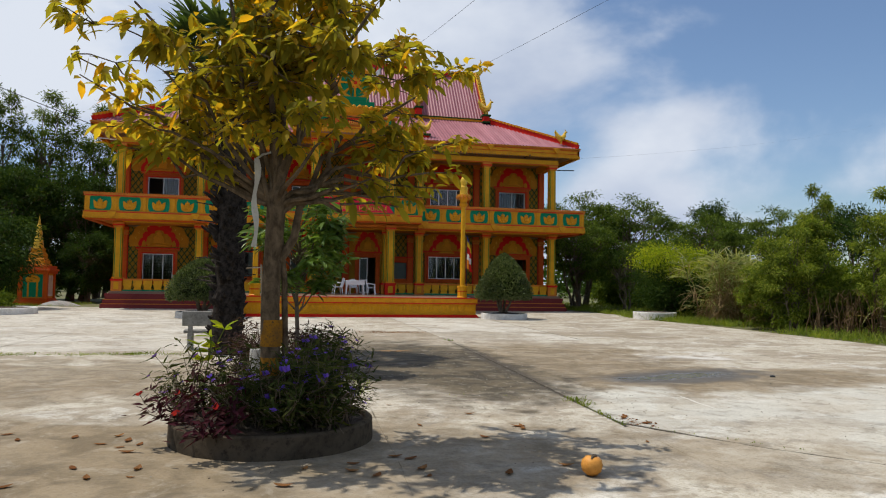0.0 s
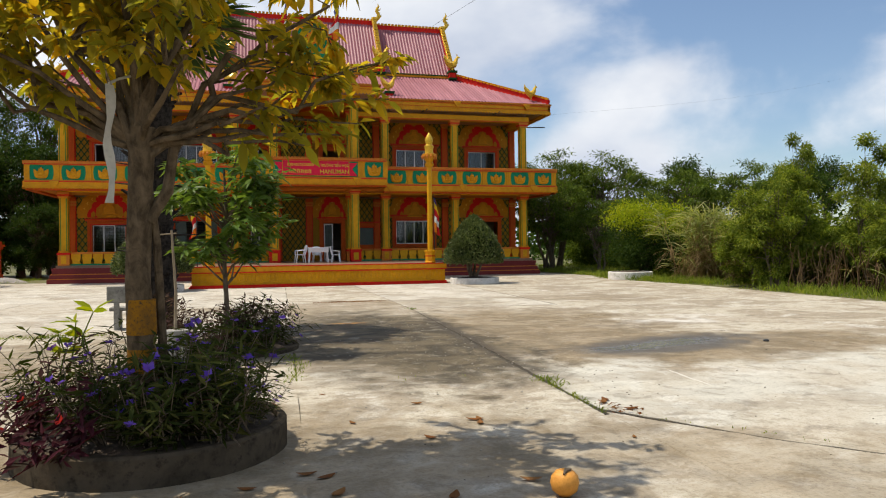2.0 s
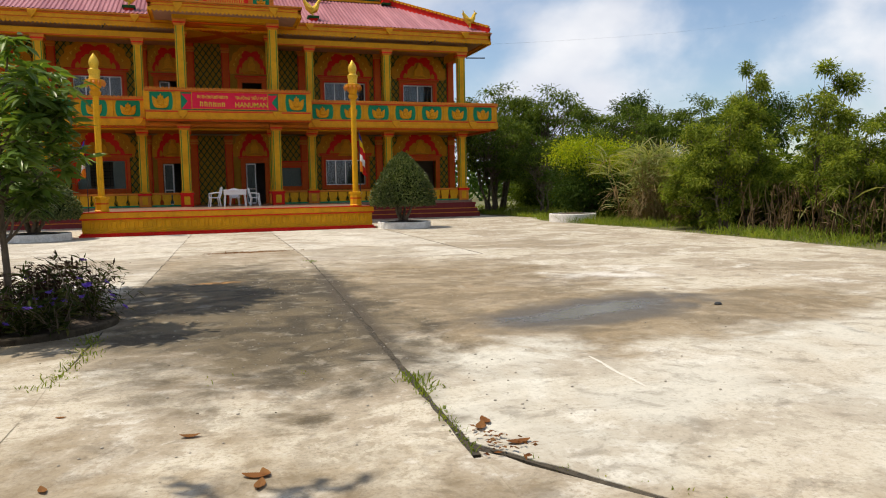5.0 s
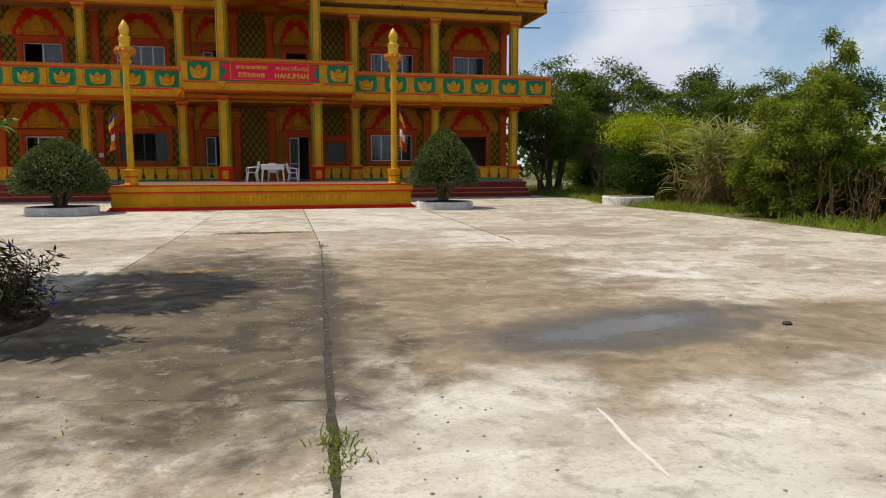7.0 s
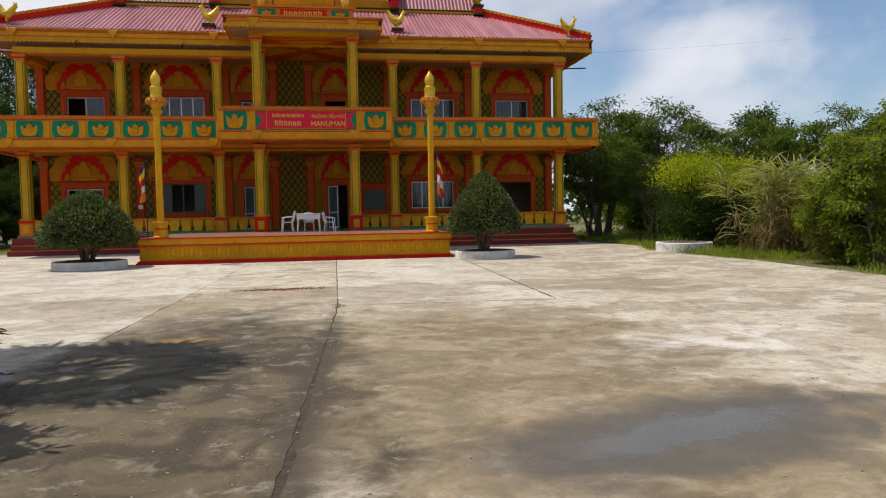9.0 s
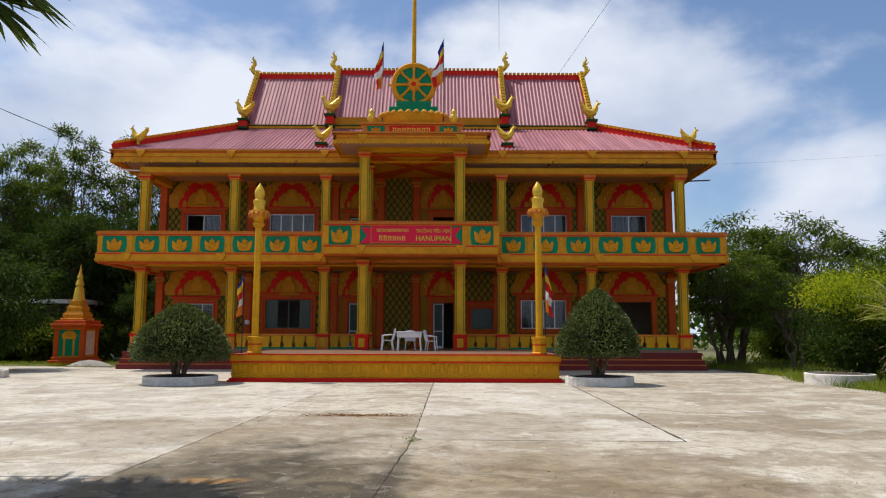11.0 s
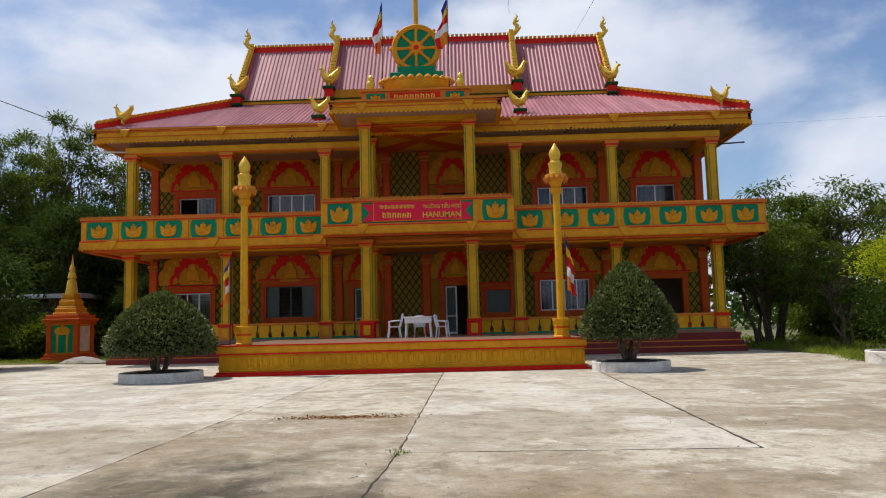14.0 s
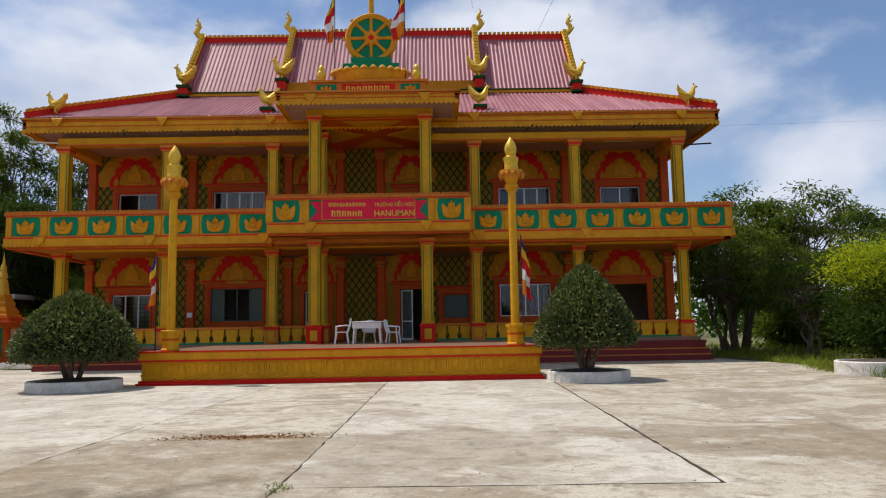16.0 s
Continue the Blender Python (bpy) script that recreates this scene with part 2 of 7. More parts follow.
    nt.links.new(pos, nz.inputs["Vector"])
    nt.links.new(pos, wob.inputs[0])
    nt.links.new(nz.outputs["Color"], wob.inputs[1])
    nt.links.new(wob.outputs[0], vor.inputs["Vector"])
    crack = ranged(nt, vor.outputs["Distance"], 0.0, 0.0012, 0.2, 0.0)
    c = mix_col(nt, crack, c, (0.10, 0.085, 0.065))
    nt.links.new(c, bsdf.inputs["Base Color"])
    rough = ranged(nt, fine, 0.2, 0.8, 0.72, 0.95)
    r = nt.nodes.new("ShaderNodeMix")
    nt.links.new(pool, r.inputs["Factor"])
    nt.links.new(rough, r.inputs["A"])
    r.inputs["B"].default_value = 0.04
    r2 = nt.nodes.new("ShaderNodeMix")
    nt.links.new(calc(nt, "MULTIPLY", rim, 0.45), r2.inputs["Factor"])
    nt.links.new(r.outputs["Result"], r2.inputs["A"])
    r2.inputs["B"].default_value = 0.38
    nt.links.new(r2.outputs["Result"], bsdf.inputs["Roughness"])
    bsdf.inputs["Specular IOR Level"].default_value = 0.36
    h = calc(nt, "ADD", calc(nt, "MULTIPLY", mid, 1.0), calc(nt, "MULTIPLY", fine, 0.35))
    h = calc(nt, "MULTIPLY", h, calc(nt, "SUBTRACT", 1.0, pool))
    bumped(nt, bsdf, h, 0.6, 0.015)
    return m


def soil_mat(name, a, b, scale=3.0):
    m, nt, bsdf = base_mat(name)
    pos = nt.nodes.new("ShaderNodeNewGeometry").outputs["Position"]
    n = noise_out(nt, pos, scale, 8, 0.7)
    n2 = noise_out(nt, pos, 0.25, 4)
    c = mix_col(nt, ranged(nt, n, 0.35, 0.7), (*a, 1), (*b, 1))
    c = mix_col(nt, ranged(nt, n2, 0.4, 0.65, 0, 0.6), c, tuple(0.6 * (x + y) / 2 for x, y in zip(a, b)) + (1,))
    nt.links.new(c, bsdf.inputs["Base Color"])
    bsdf.inputs["Roughness"].default_value = 0.95
    bumped(nt, bsdf, n, 0.8, 0.04)
    return m


YELLOW = paint("ochre_yellow_paint", (0.665, 0.325, 0.009), 0.5, 0.5)
GOLD = paint("gold_paint", (0.67, 0.29, 0.009), 0.45, 0.6, 34, 2.6, 0.0, 0.6)
BRIGHT = paint("bright_gold_finial", (0.72, 0.45, 0.05), 0.32, 0.3, 22, 3.0, 0.25, 0.2)
ORANGE = paint("orange_paint", (0.565, 0.0904, 0.00565), 0.5, 0.45)
PEACH = paint("faded_orange_paint", (0.5876, 0.1921, 0.02486), 0.55, 0.45)
RED = paint("red_paint", (0.6328, 0.01356, 0.00565), 0.5, 0.35)
MAROON = paint("maroon_paint", (0.189, 0.029, 0.029), 0.5, 0.45)
ARCHGOLD = paint("arch_gold_paint", (0.53, 0.222, 0.006), 0.5, 0.45, 22, 2.5, 0, 0.5)
GREEN = paint("green_paint", (0.0, 0.21, 0.1), 0.5, 0.3)
LEAFLINE = paint("dark_green_paint", (0.006, 0.06, 0.012), 0.55, 0.3)
WALLGOLD = paint("olive_gold_wall", (0.335, 0.18, 0.008), 0.6, 0.5)
STRIPEGREEN = paint("stripe_green_paint", (0.015, 0.18, 0.03), 0.5, 0.3)
PINK = paint("pink_red_sign", (0.7, 0.012, 0.05), 0.4, 0.2)
SOFFIT = paint("pale_pink_soffit", (0.4, 0.24, 0.19), 0.7, 0.4)
STRIPE = paint("yellow_band_paint", (0.30, 0.135, 0.012), 0.85, 1.0, 18, 9, 0, 0.5, (0.06, 0.045, 0.03), 0.05)
WHITE = paint("white_limewash", (0.74, 0.72, 0.68), 0.85, 0.62, 24, 3.2, 0, 0.6, (0.33, 0.31, 0.26))
CHALK = paint("worn_lime_line", (0.58, 0.56, 0.5), 0.9, 0.6, 40, 6, 0, 0.4, (0.42, 0.39, 0.33))
PLASTIC = paint("white_plastic", (0.78, 0.78, 0.77), 0.35, 0.12, 30, 2, 0, 0.05)
ALU = paint("white_aluminium", (0.66, 0.67, 0.68), 0.35, 0.15, 40, 2, 0.3, 0.05)
DARKMETAL = paint("dark_metal_grille", (0.035, 0.038, 0.04), 0.5, 0.2)
INTERIOR = paint("dim_interior_wall", (0.30, 0.27, 0.22), 0.8, 0.3)
CURTAIN = paint("grey_curtain", (0.085, 0.1, 0.115), 0.9, 0.3, 8, 3)
SHUTTER = paint("grey_green_shutter", (0.10, 0.14, 0.13), 0.3, 0.3)
FLOORTILE = paint("terrace_tile", (0.23, 0.14, 0.095), 0.35, 0.3)
GREYCON = paint("weathered_grey_concrete", (0.33, 0.32, 0.29), 0.85, 0.7, 26, 3.5, 0, 0.6, (0.09, 0.085, 0.07))
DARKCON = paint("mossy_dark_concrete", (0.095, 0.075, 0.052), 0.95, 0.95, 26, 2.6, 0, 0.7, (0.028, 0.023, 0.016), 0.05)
CABLE = paint("black_cable", (0.02, 0.02, 0.02), 0.6, 0.1)
WOOD = bark_mat("grey_stick_wood", (0.22, 0.17, 0.11), (0.33, 0.27, 0.19), 14)
CLOTH = paint("dirty_white_cloth", (0.55, 0.53, 0.47), 0.9, 0.4, 12, 5)
F_BLUE = paint("flag_blue", (0.02, 0.03, 0.28), 0.8, 0.2)
F_YEL = paint("flag_yellow", (0.78, 0.50, 0.02), 0.8, 0.2)
F_RED = paint("flag_red", (0.60, 0.02, 0.02), 0.8, 0.2)
F_WHT = paint("flag_white", (0.75, 0.74, 0.72), 0.8, 0.2)
F_ORG = paint("flag_orange", (0.75, 0.22, 0.02), 0.8, 0.2)
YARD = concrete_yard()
LIMED = concrete_yard("limed_yard_concrete", 0.0, 0.6)
FRESH = concrete_yard("fresh_yard_concrete", 0.0, 0.0, 0.32)
WORN = concrete_yard("worn_yard_concrete", 0.46)
JOINT = soil_mat("joint_dirt", (0.03, 0.024, 0.015), (0.085, 0.068, 0.044), 9)
SOIL = soil_mat("garden_soil", (0.05, 0.035, 0.024), (0.10, 0.07, 0.045))
EARTH = soil_mat("grassy_earth", (0.10, 0.12, 0.035), (0.17, 0.14, 0.07), 1.5)
GRAVEL = soil_mat("grey_gravel", (0.25, 0.24, 0.22), (0.42, 0.40, 0.37), 12)
TRUNK = bark_mat("smooth_grey_bark", (0.06, 0.043, 0.026), (0.17, 0.125, 0.078), 12, 0.6)
PALMBARK = bark_mat("black_palm_bark", (0.011, 0.009, 0.008), (0.055, 0.045, 0.037), 11, 1.0)
BARK = bark_mat("brown_bark", (0.09, 0.07, 0.05), (0.19, 0.15, 0.11), 10, 0.3)
L_ALMOND = leaf_mat("yellowing_leaves", [(0.22, 0.215, 0.03), (0.36, 0.30, 0.035), (0.30, 0.27, 0.034), (0.48, 0.36, 0.04), (0.58, 0.41, 0.04), (0.70, 0.36, 0.02)], 0.66)
L_MANGO = leaf_mat("mango_leaves", [(0.075, 0.14, 0.024), (0.14, 0.23, 0.04), (0.23, 0.33, 0.07)], 0.36, 0.36, 0.2)
L_TOPIARY = leaf_mat("clipped_bush_leaves", [(0.038, 0.062, 0.018), (0.10, 0.14, 0.04), (0.25, 0.28, 0.115)], 0.2, 0.42, 0.22)
# near-black colour painting the shaded inside of the clipped bushes
L_SHADE = leaf_mat("bush_inner_shade", [(0.018, 0.022, 0.01), (0.028, 0.034, 0.014)], 0.05)
L_TREE = leaf_mat("tree_leaves", [(0.05, 0.09, 0.012), (0.115, 0.165, 0.02), (0.20, 0.255, 0.03)], 0.42)
L_BELT = leaf_mat("belt_tree_leaves", [(0.045, 0.082, 0.016), (0.105, 0.16, 0.03), (0.19, 0.25, 0.05)], 0.45)
L_FRESH = leaf_mat("fresh_tree_leaves", [(0.085, 0.135, 0.022), (0.20, 0.26, 0.04), (0.33, 0.37, 0.07)], 0.52)
L_DARK = leaf_mat("dark_tree_leaves", [(0.024, 0.052, 0.012), (0.045, 0.085, 0.017), (0.085, 0.13, 0.024)], 0.32)
L_LIME = leaf_mat("lime_leaves", [(0.17, 0.25, 0.015), (0.32, 0.40, 0.022), (0.50, 0.50, 0.03)], 0.45)
L_CANE = leaf_mat("cane_blades", [(0.20, 0.25, 0.075), (0.34, 0.37, 0.15), (0.46, 0.42, 0.22)], 0.45)
L_HUSK = leaf_mat("dark_husk_blades", [(0.07, 0.045, 0.024), (0.13, 0.085, 0.045), (0.20, 0.14, 0.075)], 0.2)
L_DRY = leaf_mat("dry_blades", [(0.26, 0.18, 0.085), (0.36, 0.26, 0.13), (0.20, 0.135, 0.07)], 0.3)
L_GRASS = leaf_mat("grass_blades", [(0.13, 0.20, 0.03), (0.21, 0.28, 0.045), (0.31, 0.33, 0.075)], 0.5)
L_BED = leaf_mat("flower_bed_leaves", [(0.026, 0.04, 0.010), (0.058, 0.075, 0.017), (0.115, 0.11, 0.032)], 0.35)
L_PURPLE = leaf_mat("purple_leaves", [(0.045, 0.026, 0.023), (0.085, 0.045, 0.042), (0.075, 0.065, 0.03)], 0.35)
L_REDLEAF = leaf_mat("crimson_leaves", [(0.05, 0.011, 0.017), (0.095, 0.018, 0.03), (0.045, 0.038, 0.016)], 0.3)
L_FAN = leaf_mat("fan_palm_blades", [(0.06, 0.105, 0.03), (0.095, 0.15, 0.045), (0.13, 0.17, 0.055)], 0.3)
P_VIOLET = leaf_mat("violet_petals", [(0.13, 0.06, 0.50), (0.22, 0.12, 0.62)], 0.35)
P_RED = leaf_mat("red_petals", [(0.42, 0.02, 0.02), (0.55, 0.05, 0.02)], 0.3)
DRYLEAF = leaf_mat("fallen_leaves", [(0.16, 0.055, 0.02), (0.24, 0.11, 0.04), (0.30, 0.18, 0.08)], 0.15, 0.7)
FRUIT = paint("orange_fruit_skin", (0.66, 0.30, 0.06), 0.45, 0.4, 30, 14, 0, 0.4, (0.40, 0.13, 0.02))
STONE = paint("pebble_grey", (0.34, 0.31, 0.26), 0.85, 0.5)


def roof_metal():
    m, nt, bsdf = base_mat("pink_red_roof_metal")
    pos = nt.nodes.new("ShaderNodeNewGeometry").outputs["Position"]
    mp = nt.nodes.new("ShaderNodeMapping")
    mp.inputs["Scale"].default_value = (1.2, 0.12, 0.12)
    nt.links.new(pos, mp.inputs["Vector"])
    n = noise_out(nt, mp.outputs[0], 2.0, 6, 0.6)
    c = mix_col(nt, ranged(nt, n, 0.35, 0.7), (0.25, 0.08, 0.10, 1), (0.37, 0.145, 0.165, 1))
    nt.links.new(c, bsdf.inputs["Base Color"])
    bsdf.inputs["Roughness"].default_value = 0.52
    bsdf.inputs["Specular IOR Level"].default_value = 0.3
    return m


def glass_mat():
    m, nt, bsdf = base_mat("window_glass")
    bsdf.inputs["Base Color"].default_value = (0.75, 0.82, 0.85, 1)
    bsdf.inputs["Roughness"].default_value = 0.03
    bsdf.inputs["Transmission Weight"].default_value = 1.0
    bsdf.inputs["IOR"].default_value = 1.45
    return m


ROOF = roof_metal()
GLASS = glass_mat()


# ---- mesh helpers ----
def box(bm, x0, x1, y0, y1, z0, z1):
    v = [bm.verts.new((x, y, z)) for x in (x0, x1) for y in (y0, y1) for z in (z0, z1)]
    for f in ((0, 1, 3, 2), (4, 6, 7, 5), (0, 4, 5, 1), (2, 3, 7, 6), (0, 2, 6, 4), (1, 5, 7, 3)):
        bm.faces.new([v[i] for i in f])
    return bm


def boxes(*dims):
    bm = bmesh.new()
    for d in dims:
        box(bm, *d)
    return bm


def prism(bm, pts, y0, y1):
    """A polygon in x and z, given thickness from y0 (front) to y1."""
    a = [bm.verts.new((x, y0, z)) for x, z in pts]
    b = [bm.verts.new((x, y1, z)) for x, z in pts]
    n = len(pts)
    bm.faces.new(a)
    bm.faces.new(b[::-1])
    for i in range(n):
        bm.faces.new((a[i], b[i], b[(i + 1) % n], a[(i + 1) % n]))
    return bm


def lathe(bm, prof, n=20, cx=0.0, cy=0.0, wob=0.0):
    rings = []
    for r, z in prof:
        ring = []
        for i in range(n):
            a = 2 * math.pi * i / n
            k = r * (1 + wob * noise.noise((3 * math.cos(a), 3 * math.sin(a), z * 3)))
            ring.append(bm.verts.new((cx + k * math.cos(a), cy + k * math.sin(a), z)))
        rings.append(ring)
    for p, q in zip(rings, rings[1:]):
        for i in range(n):
            bm.faces.new((p[i], p[(i + 1) % n], q[(i + 1) % n], q[i]))
    if prof[0][0] > 1e-4:
        bm.faces.new(rings[0][::-1])
    if prof[-1][0] > 1e-4:
        bm.faces.new(rings[-1])
    return bm


def tube(bm, pts, radii, n=7, flat=1.0):
    """A round bar through points, with a radius at each."""
    pts = [Vector(p) for p in pts]
    rings, side = [], None
    for i, p in enumerate(pts):
        d = (pts[min(i + 1, len(pts) - 1)] - pts[max(i - 1, 0)]).normalized()
        if side is None:
            side = d.orthogonal().normalized()
        side = (side - d * side.dot(d)).normalized()
        up = d.cross(side)
        r = float(radii[i] if hasattr(radii, "__len__") else radii)
        rings.append([bm.verts.new(p + r * (math.cos(2 * math.pi * k / n) * side + flat * math.sin(2 * math.pi * k / n) * up)) for k in range(n)])
    for p, q in zip(rings, rings[1:]):
        for k in range(n):
            bm.faces.new((p[k], p[(k + 1) % n], q[(k + 1) % n], q[k]))
    bm.faces.new(rings[0][::-1])
    bm.faces.new(rings[-1])
    return bm


def beam(bm, p, q, w, h):
    """A square bar from p to q, w wide across and h high."""
    p, q = Vector(p), Vector(q)
    d = (q - p).normalized()
    s = d.cross(Vector((0, 0, 1)))
    s = s.normalized() if s.length > 1e-5 else Vector((1, 0, 0))
    u = s.cross(d)
    v = [bm.verts.new(e + s * (i * w / 2) + u * (j * h / 2)) for e in (p, q) for i, j in ((-1, -1), (1, -1), (1, 1), (-1, 1))]
    for f in ((0, 1, 2, 3), (7, 6, 5, 4), (0, 4, 5, 1), (1, 5, 6, 2), (2, 6, 7, 3), (3, 7, 4, 0)):
        bm.faces.new([v[i] for i in f])
    return bm


def finished(name, bm, material, smooth=False, bevel=0.0):
    if bevel:
        bmesh.ops.bevel(bm, geom=bm.edges[:], offset=bevel, segments=1, affect="EDGES", clamp_overlap=True)
    bmesh.ops.recalc_face_normals(bm, faces=bm.faces)
    me = bpy.data.meshes.new(name)
    bm.to_mesh(me)
    bm.free()
    me.materials.append(material)
    if smooth:
        me.shade_smooth()
        me.set_sharp_from_angle(angle=radians(38))
    return me


def part(name, shape, material=None, parent=None, label="", m=None, smooth=False, bevel=0.0):
    """Links a bmesh, or a finished mesh, as one object under a thing."""
    me = finished(name, shape, material, smooth, bevel) if isinstance(shape, bmesh.types.BMesh) else shape
    ob = new(name, me)
    ob.parent = parent
    if m is not None:
        ob.matrix_basis = m
    return tagged(ob, label)


def thing(name, label, category, x=0.0, y=0.0, z=0.0, rz=0.0, group="", kind=""):
    ob = new(name)
    ob.matrix_basis = pose(x, y, z, 0, 0, rz)
    return tagged(ob, label, category, group, kind)


def leaf_mesh(name, at, along, length, width, material, fold=0.25, rich=False, droop=0.0, seed=1):
    """Many leaves as one mesh: rows of places and ways, folded along the midrib."""
    rng = np.random.default_rng(seed)
    at, along = np.asarray(at, float), np.asarray(along, float)
    n = len(at)
    along = along / np.maximum(np.linalg.norm(along, axis=1, keepdims=True), 1e-6)
    side = np.cross(along, rng.normal(size=(n, 3)) * 0.5 + np.array((0, 0, 1.0)))
    side /= np.maximum(np.linalg.norm(side, axis=1, keepdims=True), 1e-6)
    up = np.cross(side, along)
    ln = (np.asarray(length) * rng.uniform(0.7, 1.25, n))[:, None]
    wd = (np.asarray(width) * rng.uniform(0.75, 1.2, n))[:, None] / 2
    down = np.array((0, 0, -1.0)) * droop
    if rich:
        rows = [at, at + along * ln * 0.30 + side * wd * 0.85 + up * wd * fold + down * ln * 0.08, at + along * ln * 0.30 + down * ln * 0.08,
                at + along * ln * 0.30 - side * wd * 0.85 + up * wd * fold + down * ln * 0.08,
                at + along * ln * 0.66 + side * wd * 0.9 + up * wd * fold + down * ln * 0.32, at + along * ln * 0.66 + down * ln * 0.32,
                at + along * ln * 0.66 - side * wd * 0.9 + up * wd * fold + down * ln * 0.32, at + along * ln + down * ln * 0.7]
        faces = np.array(((0, 2, 1, 1), (0, 3, 2, 2), (1, 2, 5, 4), (2, 3, 6, 5), (4, 5, 7, 7), (5, 6, 7, 7)))
    else:
        rows = [at, at + along * ln * 0.45 + side * wd + up * wd * fold + down * ln * 0.15, at + along * ln + down * ln * 0.5,
                at + along * ln * 0.45 - side * wd + up * wd * fold + down * ln * 0.15]
        faces = np.array(((0, 1, 2, 2), (0, 2, 3, 3)))
    k = len(rows)
    verts = np.stack(rows, 1).reshape(-1, 3)
    idx = (faces[None] + (np.arange(n) * k)[:, None, None]).reshape(-1, 4)
    tris = [(a, b, c) if c == d else (a, b, c, d) for a, b, c, d in idx.tolist()]
    me = bpy.data.meshes.new(name)
    me.from_pydata(verts.tolist(), [], tris)
    me.materials.append(material)
    if rich:
        me.shade_smooth()
    return me


def limb(p, q, r0, r1, rng, sag=0.0, k=4):
    """A bent branch from p to q, as points and radii."""
    p, q = np.asarray(p, float), np.asarray(q, float)
    L = np.linalg.norm(q - p)
    pts = [p + (q - p) * t + rng.normal(size=3) * L * 0.045 * math.sin(math.pi * t) + np.array((0, 0, sag * L * math.sin(math.pi * t))) for t in np.linspace(0, 1, k)]
    return pts, [r0 + (r1 - r0) * t for t in np.linspace(0, 1, k)]


def tree(name, label, x, y, h, r, crown, z0, clumps, per, leaf, wide, mat, bark, seed, spread=0.32, droop=0.3, rich=False, flat=0.75, lean=(0, 0), stems=1, group=""):
    """A tree: tapered trunk with limbs to every clump, and a crown of single leaves."""
    rng = np.random.default_rng(seed)
    root = thing(name, label, "tree", x, y, group=group)
    bm = bmesh.new()
    cz = (h + z0) / 2
    hh = (h - z0) / 2
    cen = []
    while len(cen) < clumps:
        p = rng.uniform(-1, 1, 3)
        d = np.linalg.norm(p)
        if 0.35 < d < 1 + 0.25 * noise.noise(Vector(p * 2 + seed)):
            cen.append(np.array((p[0] * crown + lean[0], p[1] * crown + lean[1], cz + p[2] * hh)))
    tops = []
    for s in range(stems):
        a = rng.uniform(0, 6.28)
        off = np.array((math.cos(a), math.sin(a), 0)) * (0 if stems == 1 else rng.uniform(0.1, 0.4) * crown)
        top = np.array((lean[0] * 0.7, lean[1] * 0.7, z0 + hh * 1.2)) + off * 1.4
        pts, rad = limb(off * 0.5, top, r, r * 0.35, rng, 0, 7)
        pts[0] = np.array((off[0] * 0.5, off[1] * 0.5, -0.05))
        rad[0] = r * 1.35
        tube(bm, pts, rad, 9)
        tops.append((pts, rad))
    for c in cen:
        pts, rad = tops[rng.integers(len(tops))]
        k = min(len(pts) - 1, max(2, int(rng.uniform(0.35, 1.0) * len(pts))))
        if pts[k][2] > c[2] + 0.2 * hh:
            k = max(1, k - 2)
        q, w = limb(pts[k], c, rad[k] * 0.55, r * 0.07, rng, 0.08, 4)
        tube(bm, q, w, 5)
    part("trunk", bm, bark, root, smooth=True)
    at, al = [], []
    for c in cen:
        n = int(per * rng.uniform(0.6, 1.3))
        o = rng.normal(size=(n, 3)) * np.array((1, 1, flat)) * spread * crown
        at.append(c + o)
        al.append(o / (spread * crown) + rng.normal(size=(n, 3)) * 0.8 + (c - np.array((0, 0, cz))) * 0.25 / crown - np.array((0, 0, droop)))
    part("crown", leaf_mesh("crown", np.concatenate(at), np.concatenate(al), leaf, wide, mat, rich=rich, droop=droop, seed=seed), None, root)
    return root


# ---- ground and yard ----
bm = bmesh.new()
g = [bm.verts.new(p) for p in ((-900, -900, -0.09), (900, -900, -0.09), (900, 900, -0.09), (-900, 900, -0.09))]
bm.faces.new(g)
tagged(part("ground", bm, EARTH), "grassy brown earth round the yard", "ground", kind="structure")
pavement = thing("pavement", "pale stained concrete yard cast in large slabs", "pavement", kind="structure")


def line_c(y):
    return -1.55 + 0.031 * y


def line_a(y):
    return 0.47 + 0.0588 * (y + 22) if y < -12.3 else 1.04 + 0.013 * (y + 12.3)


def slab(pts, seed, mat=None):
    """One cast slab with slightly broken edges."""
    rng = np.random.default_rng(seed)
    ring = []
    for (ax, ay), (bx, by) in zip(pts, pts[1:] + pts[:1]):
        L = math.hypot(bx - ax, by - ay)
        n = max(1, int(L / 0.16)) if L < 20 else int(L / 0.5)
        for i in range(n):
            t = i / n
            j = rng.normal(size=2) * (0.008 if i else 0.0)
            ring.append((ax + (bx - ax) * t + j[0], ay + (by - ay) * t + j[1]))
    b = bmesh.new()
    top = [b.verts.new((x, y, 0)) for x, y in ring]
    low = [b.verts.new((x, y, -0.14)) for x, y in ring]
    b.faces.new(top)
    for i in range(len(ring)):
        j = (i + 1) % len(ring)
        b.faces.new((top[i], low[i], low[j], top[j]))
    part("slab", b, mat or YARD, pavement)


def seam(pts, w, top=-0.005, mat=None):
    """Dirt lying in a joint, or mortar where it was filled."""
    b = bmesh.new()
    for (ax, ay), (bx, by) in zip(pts, pts[1:]):
        beam(b, (ax, ay, top - 0.05), (bx, by, top - 0.05), w, 0.10)
    part("joint_fill", b, mat or JOINT, pavement)


